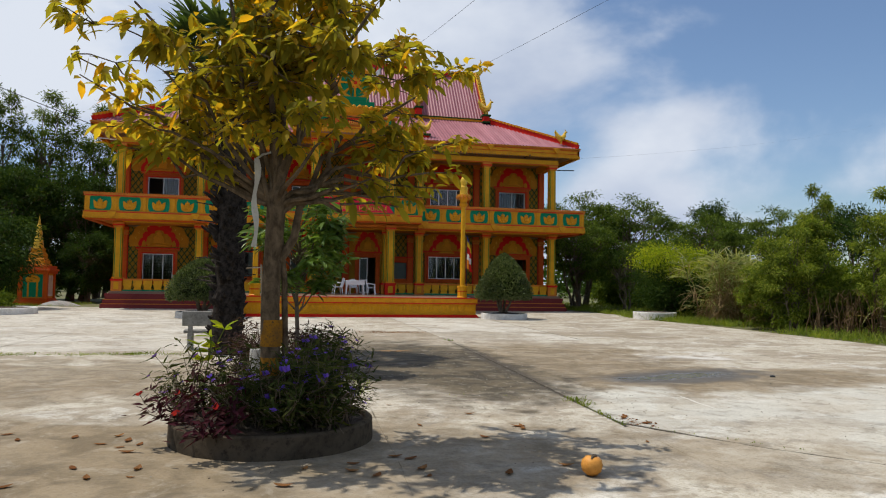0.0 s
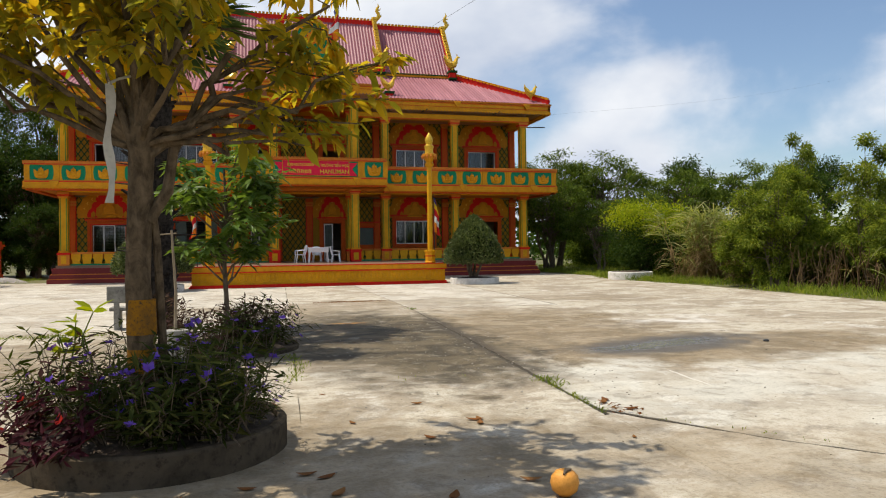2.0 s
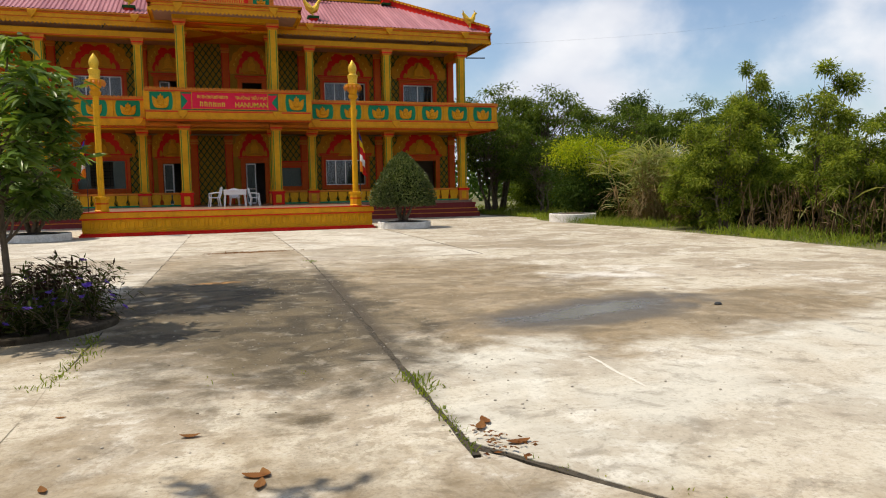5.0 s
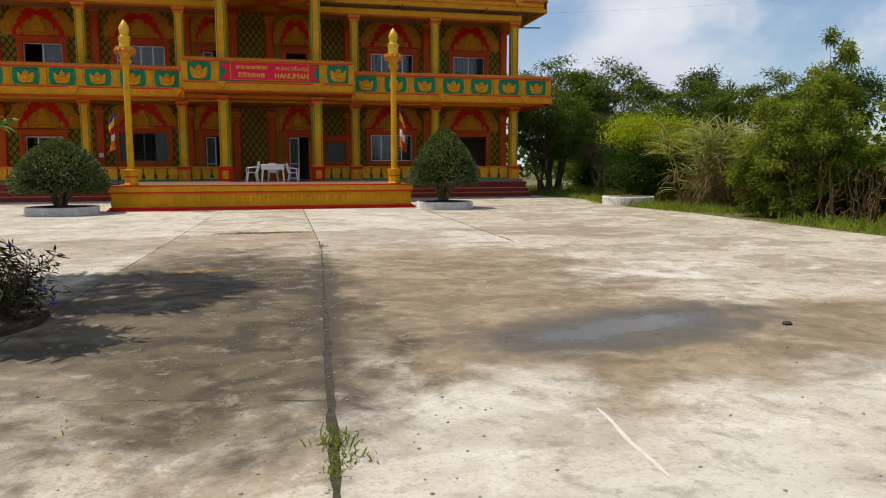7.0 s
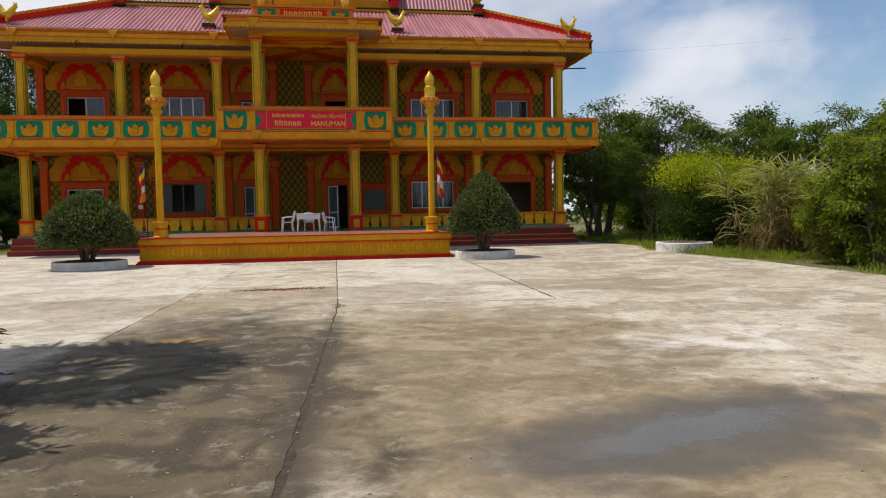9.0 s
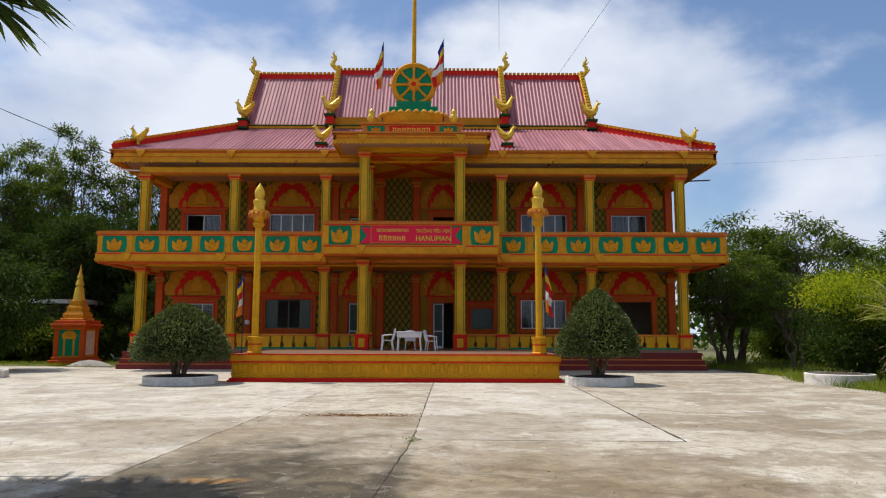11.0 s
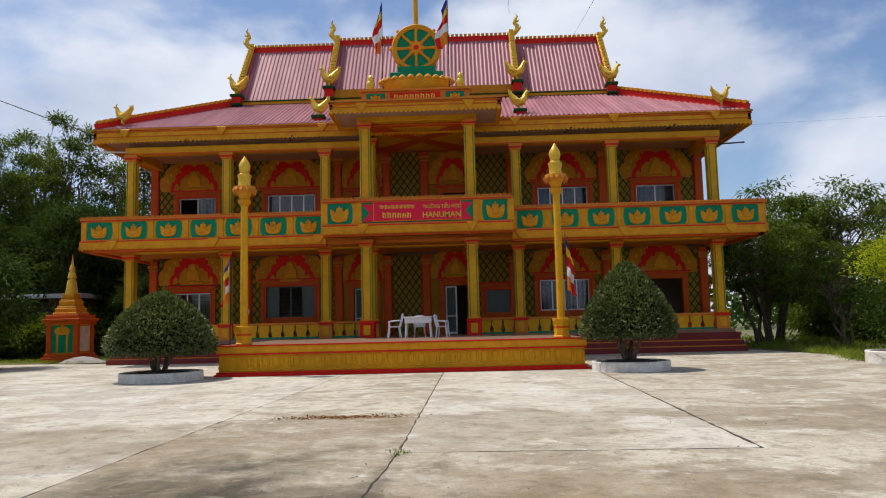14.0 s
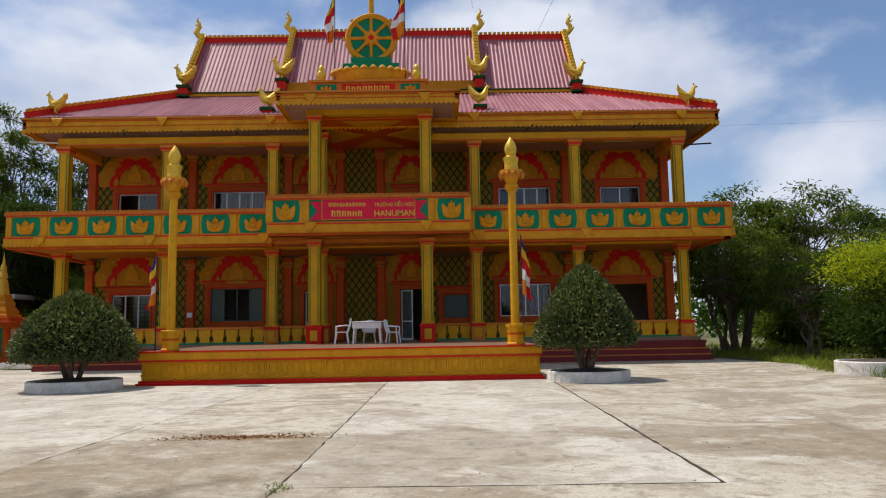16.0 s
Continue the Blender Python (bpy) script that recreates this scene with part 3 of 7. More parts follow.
KINK, CROSS, LEFT = -12.3, -9.4, -15.0
K1, K2 = (4.87, -12.42), (5.34, 0.0)
DIAG = [(0.5, -23.7), (1.22, -25.01), (1.85, -25.73), (4.5, -28.41), (12.6, -33.0)]
seam([(line_a(-23.8), -23.8), (line_a(KINK), KINK), (line_a(0), 0.0)], 0.2)
seam([(line_c(-20.8), -20.8), (line_c(0), 0.0)], 0.06)
seam([(line_c(-46), -46), (line_c(-20.8), -20.8)], 0.08, -0.002, YARD)
seam([(line_a(-46), -46), (line_a(-23.85), -23.85)], 0.08, -0.002, YARD)
seam(DIAG, 0.11)
seam([(line_c(CROSS), CROSS), (line_a(CROSS), CROSS)], 0.06)
seam([(line_a(KINK), KINK), K1, K2], 0.12)
seam([(line_c(-20.8), -20.8), (line_a(-21.45), -21.45)], 0.06)
seam([(-24, LEFT), (line_c(LEFT), LEFT)], 0.06)
G, W = 0.008, 0.028


def edge_a(y, side):
    """The broken edge of the middle joint, widest where the grass grows."""
    return line_a(y) + side * (W if -24 < y < -18.5 else 0.010 if y > -24 else 0.0008)


slab([(line_c(CROSS) + G, CROSS + G), (edge_a(CROSS, -1), CROSS + G), (edge_a(0, -1), 0.02), (line_c(0) + G, 0.02)], 1)
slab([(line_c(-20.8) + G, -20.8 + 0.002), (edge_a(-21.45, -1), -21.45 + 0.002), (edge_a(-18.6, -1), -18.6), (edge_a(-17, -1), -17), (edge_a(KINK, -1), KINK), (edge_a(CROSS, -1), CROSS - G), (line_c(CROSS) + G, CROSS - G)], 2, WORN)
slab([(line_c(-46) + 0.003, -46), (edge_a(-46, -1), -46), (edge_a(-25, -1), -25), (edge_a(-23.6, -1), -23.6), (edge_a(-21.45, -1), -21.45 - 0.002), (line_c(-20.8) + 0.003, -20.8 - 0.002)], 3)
slab([(edge_a(KINK, 1), KINK + 0.012), (K1[0] - 0.02, K1[1] + 0.02), (K2[0] - 0.02, 0.02), (edge_a(0, 1), 0.02)], 4, FRESH)
slab([(edge_a(-23.6, 1), -23.6), (DIAG[1][0] + 0.01, DIAG[1][1] + 0.015), (DIAG[2][0] + 0.01, DIAG[2][1] + 0.015), (4.5, -28.4), (12.6, -32.99), (12.4, -18), (12.9, -13.4), (13.1, -8.2), (13.3, -4.2), (12.9, -0.2), (14.2, 3.4), (13.3, 8.9), (K2[0] + 0.02, 8.9), (K2[0] + 0.02, 0.02), (K1[0] + 0.02, K1[1] - 0.02), (edge_a(KINK, 1), KINK - 0.012), (edge_a(-17, 1), -17), (edge_a(-18.6, 1), -18.6)], 5, LIMED)
slab([(edge_a(-46, 1), -46), (12.8, -46), (12.6, -33.02), (4.5, -28.425), (1.85, -25.745), (1.22, -25.025), (edge_a(-23.7, 1), -23.76)], 6)
slab([(-9.2 + G, LEFT + G), (line_c(LEFT) - G, LEFT + G), (line_c(0) - G, 0.02), (line_c(0) - G, 8.9), (-9.2 + G, 8.9)], 7, FRESH)
slab([(-9.2 + G, -46), (line_c(-46) - 0.003, -46), (line_c(-20.8) - 0.003, -20.8), (line_c(LEFT) - G, LEFT - G), (-9.2 + G, LEFT - G)], 8)
slab([(-24, LEFT + G), (-9.2 - G, LEFT + G), (-9.2 - G, 8.9), (-14.0, 9.6), (-17.5, 10.6), (-24, 9.0)], 9, FRESH)
slab([(-24, -46), (-9.2 - G, -46), (-9.2 - G, LEFT - G), (-24, LEFT - G)], 10)

# ---- the temple hall ----
CX = 0.2                        # middle of the building
FLOOR, UPPER = 0.87, 4.75       # storey levels
WALL, COLS = 11.4, 8.5          # front wall and column row
BALC, EAVE = 7.1, 7.95          # balcony front and eave edge
hall = thing("temple_hall", "two-storey yellow and red temple hall with pink metal roof", "building", CX, 0, 0)
# parts of the hall are laid out from its middle line


def holed(x0, x1, z0, z1, y0, y1, holes):
    """A wall from x0 to x1 with openings (x0, x1, z0, z1) right through it."""
    xs = sorted({x0, x1, *(v for h in holes for v in h[:2])})
    zs = sorted({z0, z1, *(v for h in holes for v in h[2:])})
    b, made = bmesh.new(), {}

    def solid(i, k):
        if not (0 <= i < len(xs) - 1 and 0 <= k < len(zs) - 1):
            return False
        mx, mz = (xs[i] + xs[i + 1]) / 2, (zs[k] + zs[k + 1]) / 2
        return not any(h[0] < mx < h[1] and h[2] < mz < h[3] for h in holes)

    def v(i, k, y):
        if (i, k, y) not in made:
            made[i, k, y] = b.verts.new((xs[i], y, zs[k]))
        return made[i, k, y]
    for i in range(len(xs) - 1):
        for k in range(len(zs) - 1):
            if not solid(i, k):
                continue
            for y in (y0, y1):
                b.faces.new((v(i, k, y), v(i + 1, k, y), v(i + 1, k + 1, y), v(i, k + 1, y)))
            for di, dk, p, q in ((-1, 0, (i, k), (i, k + 1)), (1, 0, (i + 1, k), (i + 1, k + 1)), (0, -1, (i, k), (i + 1, k)), (0, 1, (i, k + 1), (i + 1, k + 1))):
                if not solid(i + di, k + dk):
                    b.faces.new((v(*p, y0), v(*q, y0), v(*q, y1), v(*p, y1)))
    return b


LOW = [(-11.2, -9.6, 1.45, 2.92), (-7.1, -4.95, 1.76, 3.12), (-3.2, -2.25, FLOOR, 2.98), (0.82, 1.8, FLOOR, 2.98), (2.65, 3.68, 1.75, 2.72), (5.0, 7.15, 1.78, 3.12), (9.55, 11.2, FLOOR, 3.05)]
TOP = [(-11.05, -9.4, 5.7, 7.2), (-7.05, -4.9, 5.7, 7.24), (-3.2, -2.25, UPPER, 7.1), (0.82, 1.8, UPPER, 7.1), (5.05, 7.25, 5.7, 7.24), (9.4, 11.1, 5.7, 7.22)]
part("wall", holed(-12.3, 12.3, FLOOR, 4.4, WALL, WALL + 0.22, LOW), WALLGOLD, hall, "olive gold painted front wall")
part("wall", holed(-12.3, 12.3, UPPER, 9.1, WALL, WALL + 0.22, TOP), WALLGOLD, hall, "olive gold painted front wall")
part("wall", boxes((-12.3, -12.08, WALL + 0.22, 18.8, FLOOR, 9.1)), ORANGE, hall)
part("wall", boxes((12.08, 12.3, WALL + 0.22, 18.8, FLOOR, 9.1)), ORANGE, hall)
part("wall", boxes((-12.3, 12.3, 18.8, 19.0, FLOOR, 9.1)), ORANGE, hall)
part("floor_slab", boxes((-12.08, 12.08, WALL + 0.22, 18.8, 4.4, UPPER)), INTERIOR, hall)
part("inner_wall", boxes((-12.08, 12.08, 14.6, 14.7, FLOOR, 4.4), (-12.08, 12.08, 14.6, 14.7, UPPER, 9.1)), INTERIOR, hall)
part("ground_floor", boxes((-12.2, 12.2, COLS - 0.25, 18.8, 0.6, FLOOR)), FLOORTILE, hall, "reddish tiled veranda floor")
# stepped plinth
part("plinth", boxes((-12.55, 12.55, 8.02, 19.2, -0.02, 0.2), (-12.45, 12.45, 8.10, 19.1, 0.24, 0.42), (-12.35, 12.35, 8.18, 19.0, 0.46, 0.62)), MAROON, hall, "maroon stepped plinth")
part("plinth_line", boxes((-12.5, 12.5, 8.06, 19.15, 0.2, 0.24), (-12.42, 12.42, 8.13, 19.05, 0.42, 0.46)), PEACH, hall)
part("plinth_band", boxes((-12.38, 12.38, 8.15, 19.05, 0.62, 0.74)), MAROON, hall)


def arch(w, h, lobes, dip, n=48, tip=0.14):
    pts = []
    for i in range(n + 1):
        a = math.pi * i / n
        k = 1 + dip * abs(math.sin(lobes * a)) + tip * max(0, 1 - abs(a - math.pi / 2) / 0.35) ** 2
        pts.append((w / 2 * math.cos(a) * (1 + dip * abs(math.sin(lobes * a))), h * math.sin(a) ** 0.8 * k))
    return pts


def niche(cx, z, w, h):
    """The carved arch over an opening: gold plate, red arched field and a plain seated figure."""
    m = pose(cx, WALL, z)
    pl = part("arch_plate", prism(bmesh.new(), arch(w, h, 7, 0.075), -0.07, 0.0), ARCHGOLD, hall, m=m)
    u = w / 2.6
    half = [(0.0, 0.9), (0.14, 0.98), (0.36, 1.0), (0.52, 0.93), (0.58, 0.8), (0.52, 0.7), (0.64, 0.68), (0.74, 0.58), (0.75, 0.42), (0.86, 0.34), (0.94, 0.16), (0.92, 0.02)]
    inner = [(0.5, 0.02), (0.6, 0.12), (0.56, 0.34), (0.54, 0.44), (0.44, 0.5), (0.36, 0.6), (0.22, 0.6), (0.2, 0.7), (0.1, 0.76), (0.0, 0.74)]
    k = h * 0.86
    ring = [(x * u, y * k) for x, y in half] + [(x * u, y * k) for x, y in inner]
    b = bmesh.new()
    prism(b, ring, -0.10, -0.074)
    prism(b, [(-x, y) for x, y in ring], -0.10, -0.074)
    part("red_field", b, RED, pl)
    f = [(0.4, 0.02), (0.42, 0.1), (0.3, 0.17), (0.2, 0.2), (0.26, 0.4), (0.2, 0.48), (0.1, 0.52), (0.12, 0.62), (0.06, 0.7), (0.0, 0.78)]
    fig = [(x * u, y * k) for x, y in f] + [(-x * u, y * k) for x, y in f[-2::-1]]
    part("relief", prism(bmesh.new(), fig, -0.14, -0.074), GOLD, pl, bevel=0.02)
    part("lap", tube(bmesh.new(), [(-0.36 * u, -0.14, 0.09 * k), (0, -0.165, 0.13 * k), (0.36 * u, -0.14, 0.09 * k)], [0.03, 0.045, 0.03], 6), ARCHGOLD, pl, smooth=True)
    for sx in (-1, 1):
        part("side_figure", prism(bmesh.new(), [(sx * u * x, y * k) for x, y in ((0.6, 0.03), (0.78, 0.03), (0.76, 0.2), (0.68, 0.3), (0.6, 0.2))], -0.12, -0.1), ARCHGOLD, pl)
        for i in range(4):
            a = 0.32 + 0.27 * i
            x, y = sx * w * 0.415 * math.cos(a), h * 0.86 * math.sin(a) ** 0.8
            part("scroll", tube(bmesh.new(), [(x, -0.075, y - 0.07), (x + sx * 0.05, -0.09, y), (x - sx * 0.02, -0.08, y + 0.08)], [0.02, 0.035, 0.008], 5), BRIGHT, pl)


def lattice(x0, x1, z0, z1, holes, pitch=0.30, w=0.045):
    """Crossed green bars over a field of wall, stopping at the openings."""
    b = bmesh.new()
    for s in (1, -1):
        k = -60
        while k < 60:
            c = k * pitch
            k += 1
            # the line x = c + s * (z - z0) * 0.72 within the field
            lo, hi = z0, z1
            for edge in (x0, x1):
                t = z0 + (edge - c) / (0.72 * s)
                inside_up = (c + s * 0.72 * (t + 0.01 - z0) - edge) * (1 if edge == x0 else -1) > 0
                if inside_up:
                    lo = max(lo, t)
                else:
                    hi = min(hi, t)
            y = WALL - 0.012 - (0.004 if s > 0 else 0)
            spans = [(lo, hi)]
            for h in holes:
                za, zb = sorted((z0 + (h[0] - 0.2 - c) / (0.72 * s), z0 + (h[1] + 0.2 - c) / (0.72 * s)))
                za, zb = max(za, h[2] - 0.2), min(zb, h[3] + 0.2)
                if za < zb:
                    spans = [q for p in spans for q in ((p[0], min(p[1], za)), (max(p[0], zb), p[1])) if q[1] > q[0]]
            for lo, hi in spans:
                if hi - lo > 0.06:
                    beam(b, (c + s * 0.72 * (lo - z0), y, lo), (c + s * 0.72 * (hi - z0), y, hi), 0.028, w)
    return part("lattice", b, LEAFLINE, hall, "dark green diamond lattice")


def surround(x0, x1, z0, z1, sill=True):
    b = boxes((x0 - 0.24, x0, -0.075, 0.02, z0 - (0.24 if sill else 0), z1 + 0.2), (x1, x1 + 0.24, -0.075, 0.02, z0 - (0.24 if sill else 0), z1 + 0.2),
              (x0, x1, -0.075, 0.02, z1, z1 + 0.2), (x0 - 0.34, x1 + 0.34, -0.13, 0.02, z1 + 0.2, z1 + 0.29))
    if sill:
        box(b, x0, x1, -0.075, 0.02, z0 - 0.24, z0)
    return b


def window(x0, x1, z0, z1, panes=3, style="glass", gap=None):
    win = part("window", surround(x0, x1, z0, z1), ORANGE, hall, "orange framed window", pose(0, WALL, 0), bevel=0.008)
    b = boxes((x0 - 0.10, x0 - 0.065, -0.09, -0.076, z0 - 0.1, z1 + 0.06), (x1 + 0.065, x1 + 0.10, -0.09, -0.076, z0 - 0.1, z1 + 0.06), (x0 - 0.065, x1 + 0.065, -0.09, -0.076, z1 + 0.02, z1 + 0.06))
    part("red_line", b, RED, win)
    part("red_lintel", boxes((x0 - 0.36, x1 + 0.36, -0.15, 0.0, z1 + 0.292, z1 + 0.345)), RED, win)
    f, d = 0.045, 0.05
    b = boxes((x0, x0 + f, d, d + 0.06, z0, z1), (x1 - f, x1, d, d + 0.06, z0, z1), (x0 + f, x1 - f, d, d + 0.06, z1 - f, z1), (x0 + f, x1 - f, d, d + 0.06, z0, z0 + f))
    for i in range(1, panes):
        x = x0 + (x1 - x0) * i / panes
        box(b, x - f / 2, x + f / 2, d - 0.004, d + 0.06, z0 + f, z1 - f)
    part("frame", b, ALU if style != "shutter" else SHUTTER, win, "white aluminium frame" if style != "shutter" else "")
    for i in range(panes):
        xa, xb = x0 + (x1 - x0) * i / panes + f / 2, x0 + (x1 - x0) * (i + 1) / panes - f / 2
        if gap is not None and i in gap:
            continue
        if style == "shutter":
            b = boxes((xa, xb, d + 0.02, d + 0.04, z0 + f, z1 - f))
            part("shutter", b, SHUTTER, win, "grey green closed shutter")
        else:
            part("pane", boxes((xa, xb, d + 0.025, d + 0.032, z0 + f, z1 - f)), GLASS, win)
    if style == "grille" or style == "shutter":
        b = bmesh.new()
        for k in range(1, 8):
            z = z0 + (z1 - z0) * k / 8
            beam(b, (x0, 0.13, z), (x1, 0.13, z), 0.014, 0.014)
        for k in range(1, 6):
            x = x0 + (x1 - x0) * k / 6
            beam(b, (x, 0.145, z0), (x, 0.145, z1), 0.014, 0.014)
        part("grille", b, DARKMETAL, win)
    if style == "curtain":
        b = bmesh.new()
        n = 40
        lo = [b.verts.new((x0 + (x1 - x0) * i / n, 0.24 + 0.03 * math.sin(i * 1.7), z0 - 0.05)) for i in range(n + 1)]
        hi = [b.verts.new((x0 + (x1 - x0) * i / n, 0.24 + 0.02 * math.sin(i * 1.7), z1 + 0.04)) for i in range(n + 1)]
        keep = [i for i in range(n) if gap is None or int(i / n * panes) not in gap]
        for i in keep:
            b.faces.new((lo[i], lo[i + 1], hi[i + 1], hi[i]))
        part("curtain", b, CURTAIN, win)
    return win


def doorway(x0, x1, z0, z1, leaf):
    fr = part("door_surround", surround(x0, x1, z0, z1, False), ORANGE, hall, "orange door surround", pose(0, WALL, 0), bevel=0.008)
    part("red_lintel", boxes((x0 - 0.36, x1 + 0.36, -0.15, 0.0, z1 + 0.292, z1 + 0.345)), RED, fr)
    if leaf:
        # a half open leaf with a pale frame and a grille
        m = pose(x0 + 0.03, 0.1, 0, 0, 0, leaf)
        w = (x1 - x0) * 0.5
        lf = part("door_leaf", boxes((0, 0.05, -0.02, 0.02, z0, z1 - 0.03), (w - 0.05, w, -0.02, 0.02, z0, z1 - 0.03), (0.05, w - 0.05, -0.02, 0.02, z1 - 0.08, z1 - 0.03), (0.05, w - 0.05, -0.02, 0.02, z0, z0 + 0.08), (0.05, w - 0.05, -0.02, 0.02, z0 + 0.75, z0 + 0.8)), ALU, fr, "pale metal door leaf", m)
        b = bmesh.new()
        for k in range(1, 6):
            x = 0.05 + (w - 0.1) * k / 6
            beam(b, (x, 0.0, z0 + 0.08), (x, 0.0, z1 - 0.08), 0.012, 0.012)
        part("door_bars", b, DARKMETAL, lf)
        part("door_glass", boxes((0.05, w - 0.05, 0.012, 0.018, z0 + 0.08, z1 - 0.08)), SHUTTER, lf)


window(*LOW[0], 3, "grille")
window(*LOW[1], 4, "shutter", (1, 2))
doorway(*LOW[2], 12)
doorway(*LOW[3], -10)
window(*LOW[4], 2, "shutter")
window(*LOW[5], 4, "curtain")
doorway(*LOW[6], 0)
window(*TOP[0], 2, "curtain", (0,))
window(*TOP[1], 4, "curtain")
doorway(*TOP[2], 15)
doorway(*TOP[3], 0)
window(*TOP[4], 4, "curtain")
window(*TOP[5], 2, "curtain")
for z in (3.30, 7.52):
    for cx in (-10.35, -6.0, 6.1, 10.3):
        niche(cx, z, 3.0, 1.42)
    for cx in (-2.7, 1.3):
        niche(cx, z, 2.1, 1.38)
for z0, z1, holes in ((FLOOR + 0.02, 4.38, LOW), (UPPER + 0.02, 9.0, TOP)):
    for x0, x1 in ((-12.0, -8.12), (-7.75, -4.05), (4.05, 7.75), (8.12, 12.0), (-1.55, -0.12), (2.2, 3.72)):
        lattice(x0, x1, z0, z1, holes)
    for x in (-12.15, -7.93, -3.86, -1.68, 0.02, 3.86, 7.93, 12.15):
        p = part("pilaster", boxes((x - 0.15, x + 0.15, WALL - 0.11, WALL, z0, z1)), ORANGE, hall, "orange wall pilaster", bevel=0.01)
        part("pilaster_line", boxes((x - 0.19, x - 0.153, WALL - 0.07, WALL, z0, z1), (x + 0.153, x + 0.19, WALL - 0.07, WALL, z0, z1)), RED, p)
        part("pilaster_cap", boxes((x - 0.23, x + 0.23, WALL - 0.19, WALL - 0.112, z1 - 0.32, z1 - 0.2), (x - 0.2, x + 0.2, WALL - 0.16, WALL - 0.112, z1 - 0.44, z1 - 0.36)), PEACH, p)

# columns
def column(x, y, z0, z1, w=0.19, foot=True):
    col = part("column", boxes((-w, w, -w, w, z0, z1)), YELLOW, hall, "yellow column with green lines", pose(x, y, 0), bevel=0.025)
    b = bmesh.new()
    for sx in (-1, 1):
        box(b, sx * w * 0.70 - 0.018, sx * w * 0.70 + 0.018, -w - 0.008, -w + 0.004, z0 + 0.7, z1 - 0.3)
        box(b, sx * (w + 0.002) - 0.006, sx * (w + 0.002) + 0.006, -w * 0.66, -w * 0.42, z0 + 0.7, z1 - 0.3)
    part("green_line", b, STRIPEGREEN, col)
    part("capital", boxes((-w - 0.05, w + 0.05, -w - 0.05, w + 0.05, z1 - 0.26, z1 - 0.18), (-w - 0.09, w + 0.09, -w - 0.09, w + 0.09, z1 - 0.12, z1)), PEACH, col, bevel=0.01)
    part("capital_ring", boxes((-w - 0.07, w + 0.07, -w - 0.07, w + 0.07, z1 - 0.18, z1 - 0.12)), RED, col)
    if foot:
        part("base", boxes((-w - 0.07, w + 0.07, -w - 0.07, w + 0.07, z0, z0 + 0.52)), RED if w > 0.195 else PEACH, col, bevel=0.012)
        part("base_band", boxes((-w - 0.1, w + 0.1, -w - 0.1, w + 0.1, z0 + 0.52, z0 + 0.62)), RED, col)
        part("base_ring", boxes((-w - 0.05, w + 0.05, -w - 0.05, w + 0.05, z0 + 0.64, z0 + 0.70)), GOLD, col)
        part("base_panel", boxes((-w * 0.62, w * 0.62, -w - 0.085, -w - 0.071, z0 + 0.1, z0 + 0.46)), YELLOW, col)


for x in (-11.85, -7.9, -3.87, 3.87, 7.75, 11.75):
    column(x, COLS, FLOOR, 4.42)
    column(x, COLS, UPPER, 8.5, foot=False)
for x in (-2.0, 2.0):
    column(x, COLS, FLOOR, 4.42)
    column(x, COLS, UPPER, 8.9, foot=False)
    column(x, 6.8, FLOOR, 4.55, 0.2)
    column(x, 6.8, UPPER, 9.1, 0.2, foot=False)

# lower balustrade with bottle shaped gaps
def baluster_mesh(w, h):
    prof = [(0.0, 0.045), (0.1, 0.075), (0.32, 0.085), (0.52, 0.03), (0.66, 0.022), (0.78, 0.04), (0.9, 0.03), (1.0, 0.02)]
    pts = [(-w / 2 + g, z * h) for z, g in prof] + [(w / 2 - g, z * h) for z, g in prof[::-1]]
    return finished("baluster", prism(bmesh.new(), pts, -0.05, 0.05), YELLOW)


def balustrade(x0, x1):
    n = max(1, round((x1 - x0) / 0.5))
    w = (x1 - x0) / n
    me = baluster_mesh(w, 0.48)
    rail = part("balustrade_rail", boxes((x0, x1, COLS - 0.13, COLS + 0.07, FLOOR + 0.55, FLOOR + 0.64)), PEACH, hall, bevel=0.01)
    part("balustrade_foot", boxes((x0, x1, COLS - 0.12, COLS + 0.06, FLOOR, FLOOR + 0.07)), GREEN, hall)
    for i in range(n):
        part("baluster", me, parent=rail, m=pose(x0 + (i + 0.5) * w, COLS - 0.03, FLOOR + 0.07))


for a, b2 in ((-11.6, -8.15), (-7.65, -4.12), (-3.62, -2.25), (2.25, 3.62), (4.12, 7.5), (8.0, 11.5)):
    balustrade(a, b2)

# upper balcony
part("balcony_slab", boxes((-13.0, 13.0, BALC + 0.12, WALL, 4.48, UPPER), (-13.0, -12.3, WALL, 19.6, 4.48, UPPER), (12.3, 13.0, WALL, 19.6, 4.48, UPPER)), PEACH, hall, "balcony floor slab")
part("balcony_beam", boxes((-12.1, 12.1, COLS - 0.2, COLS + 0.2, 4.42, 4.48)), YELLOW, hall)


def petal(w, h, x=0.0, z=0.0, lean=0.0):
    out = []
    for i in range(13):
        t = i / 12
        r = w * math.sin(math.pi * t ** 0.8) * 0.5
        out.append((r, h * t))
    pts = out + [(-a, b) for a, b in out[-2:0:-1]]
    c, s = math.cos(lean), math.sin(lean)
    return [(x + a * c + b * s, z - a * s + b * c) for a, b in pts]


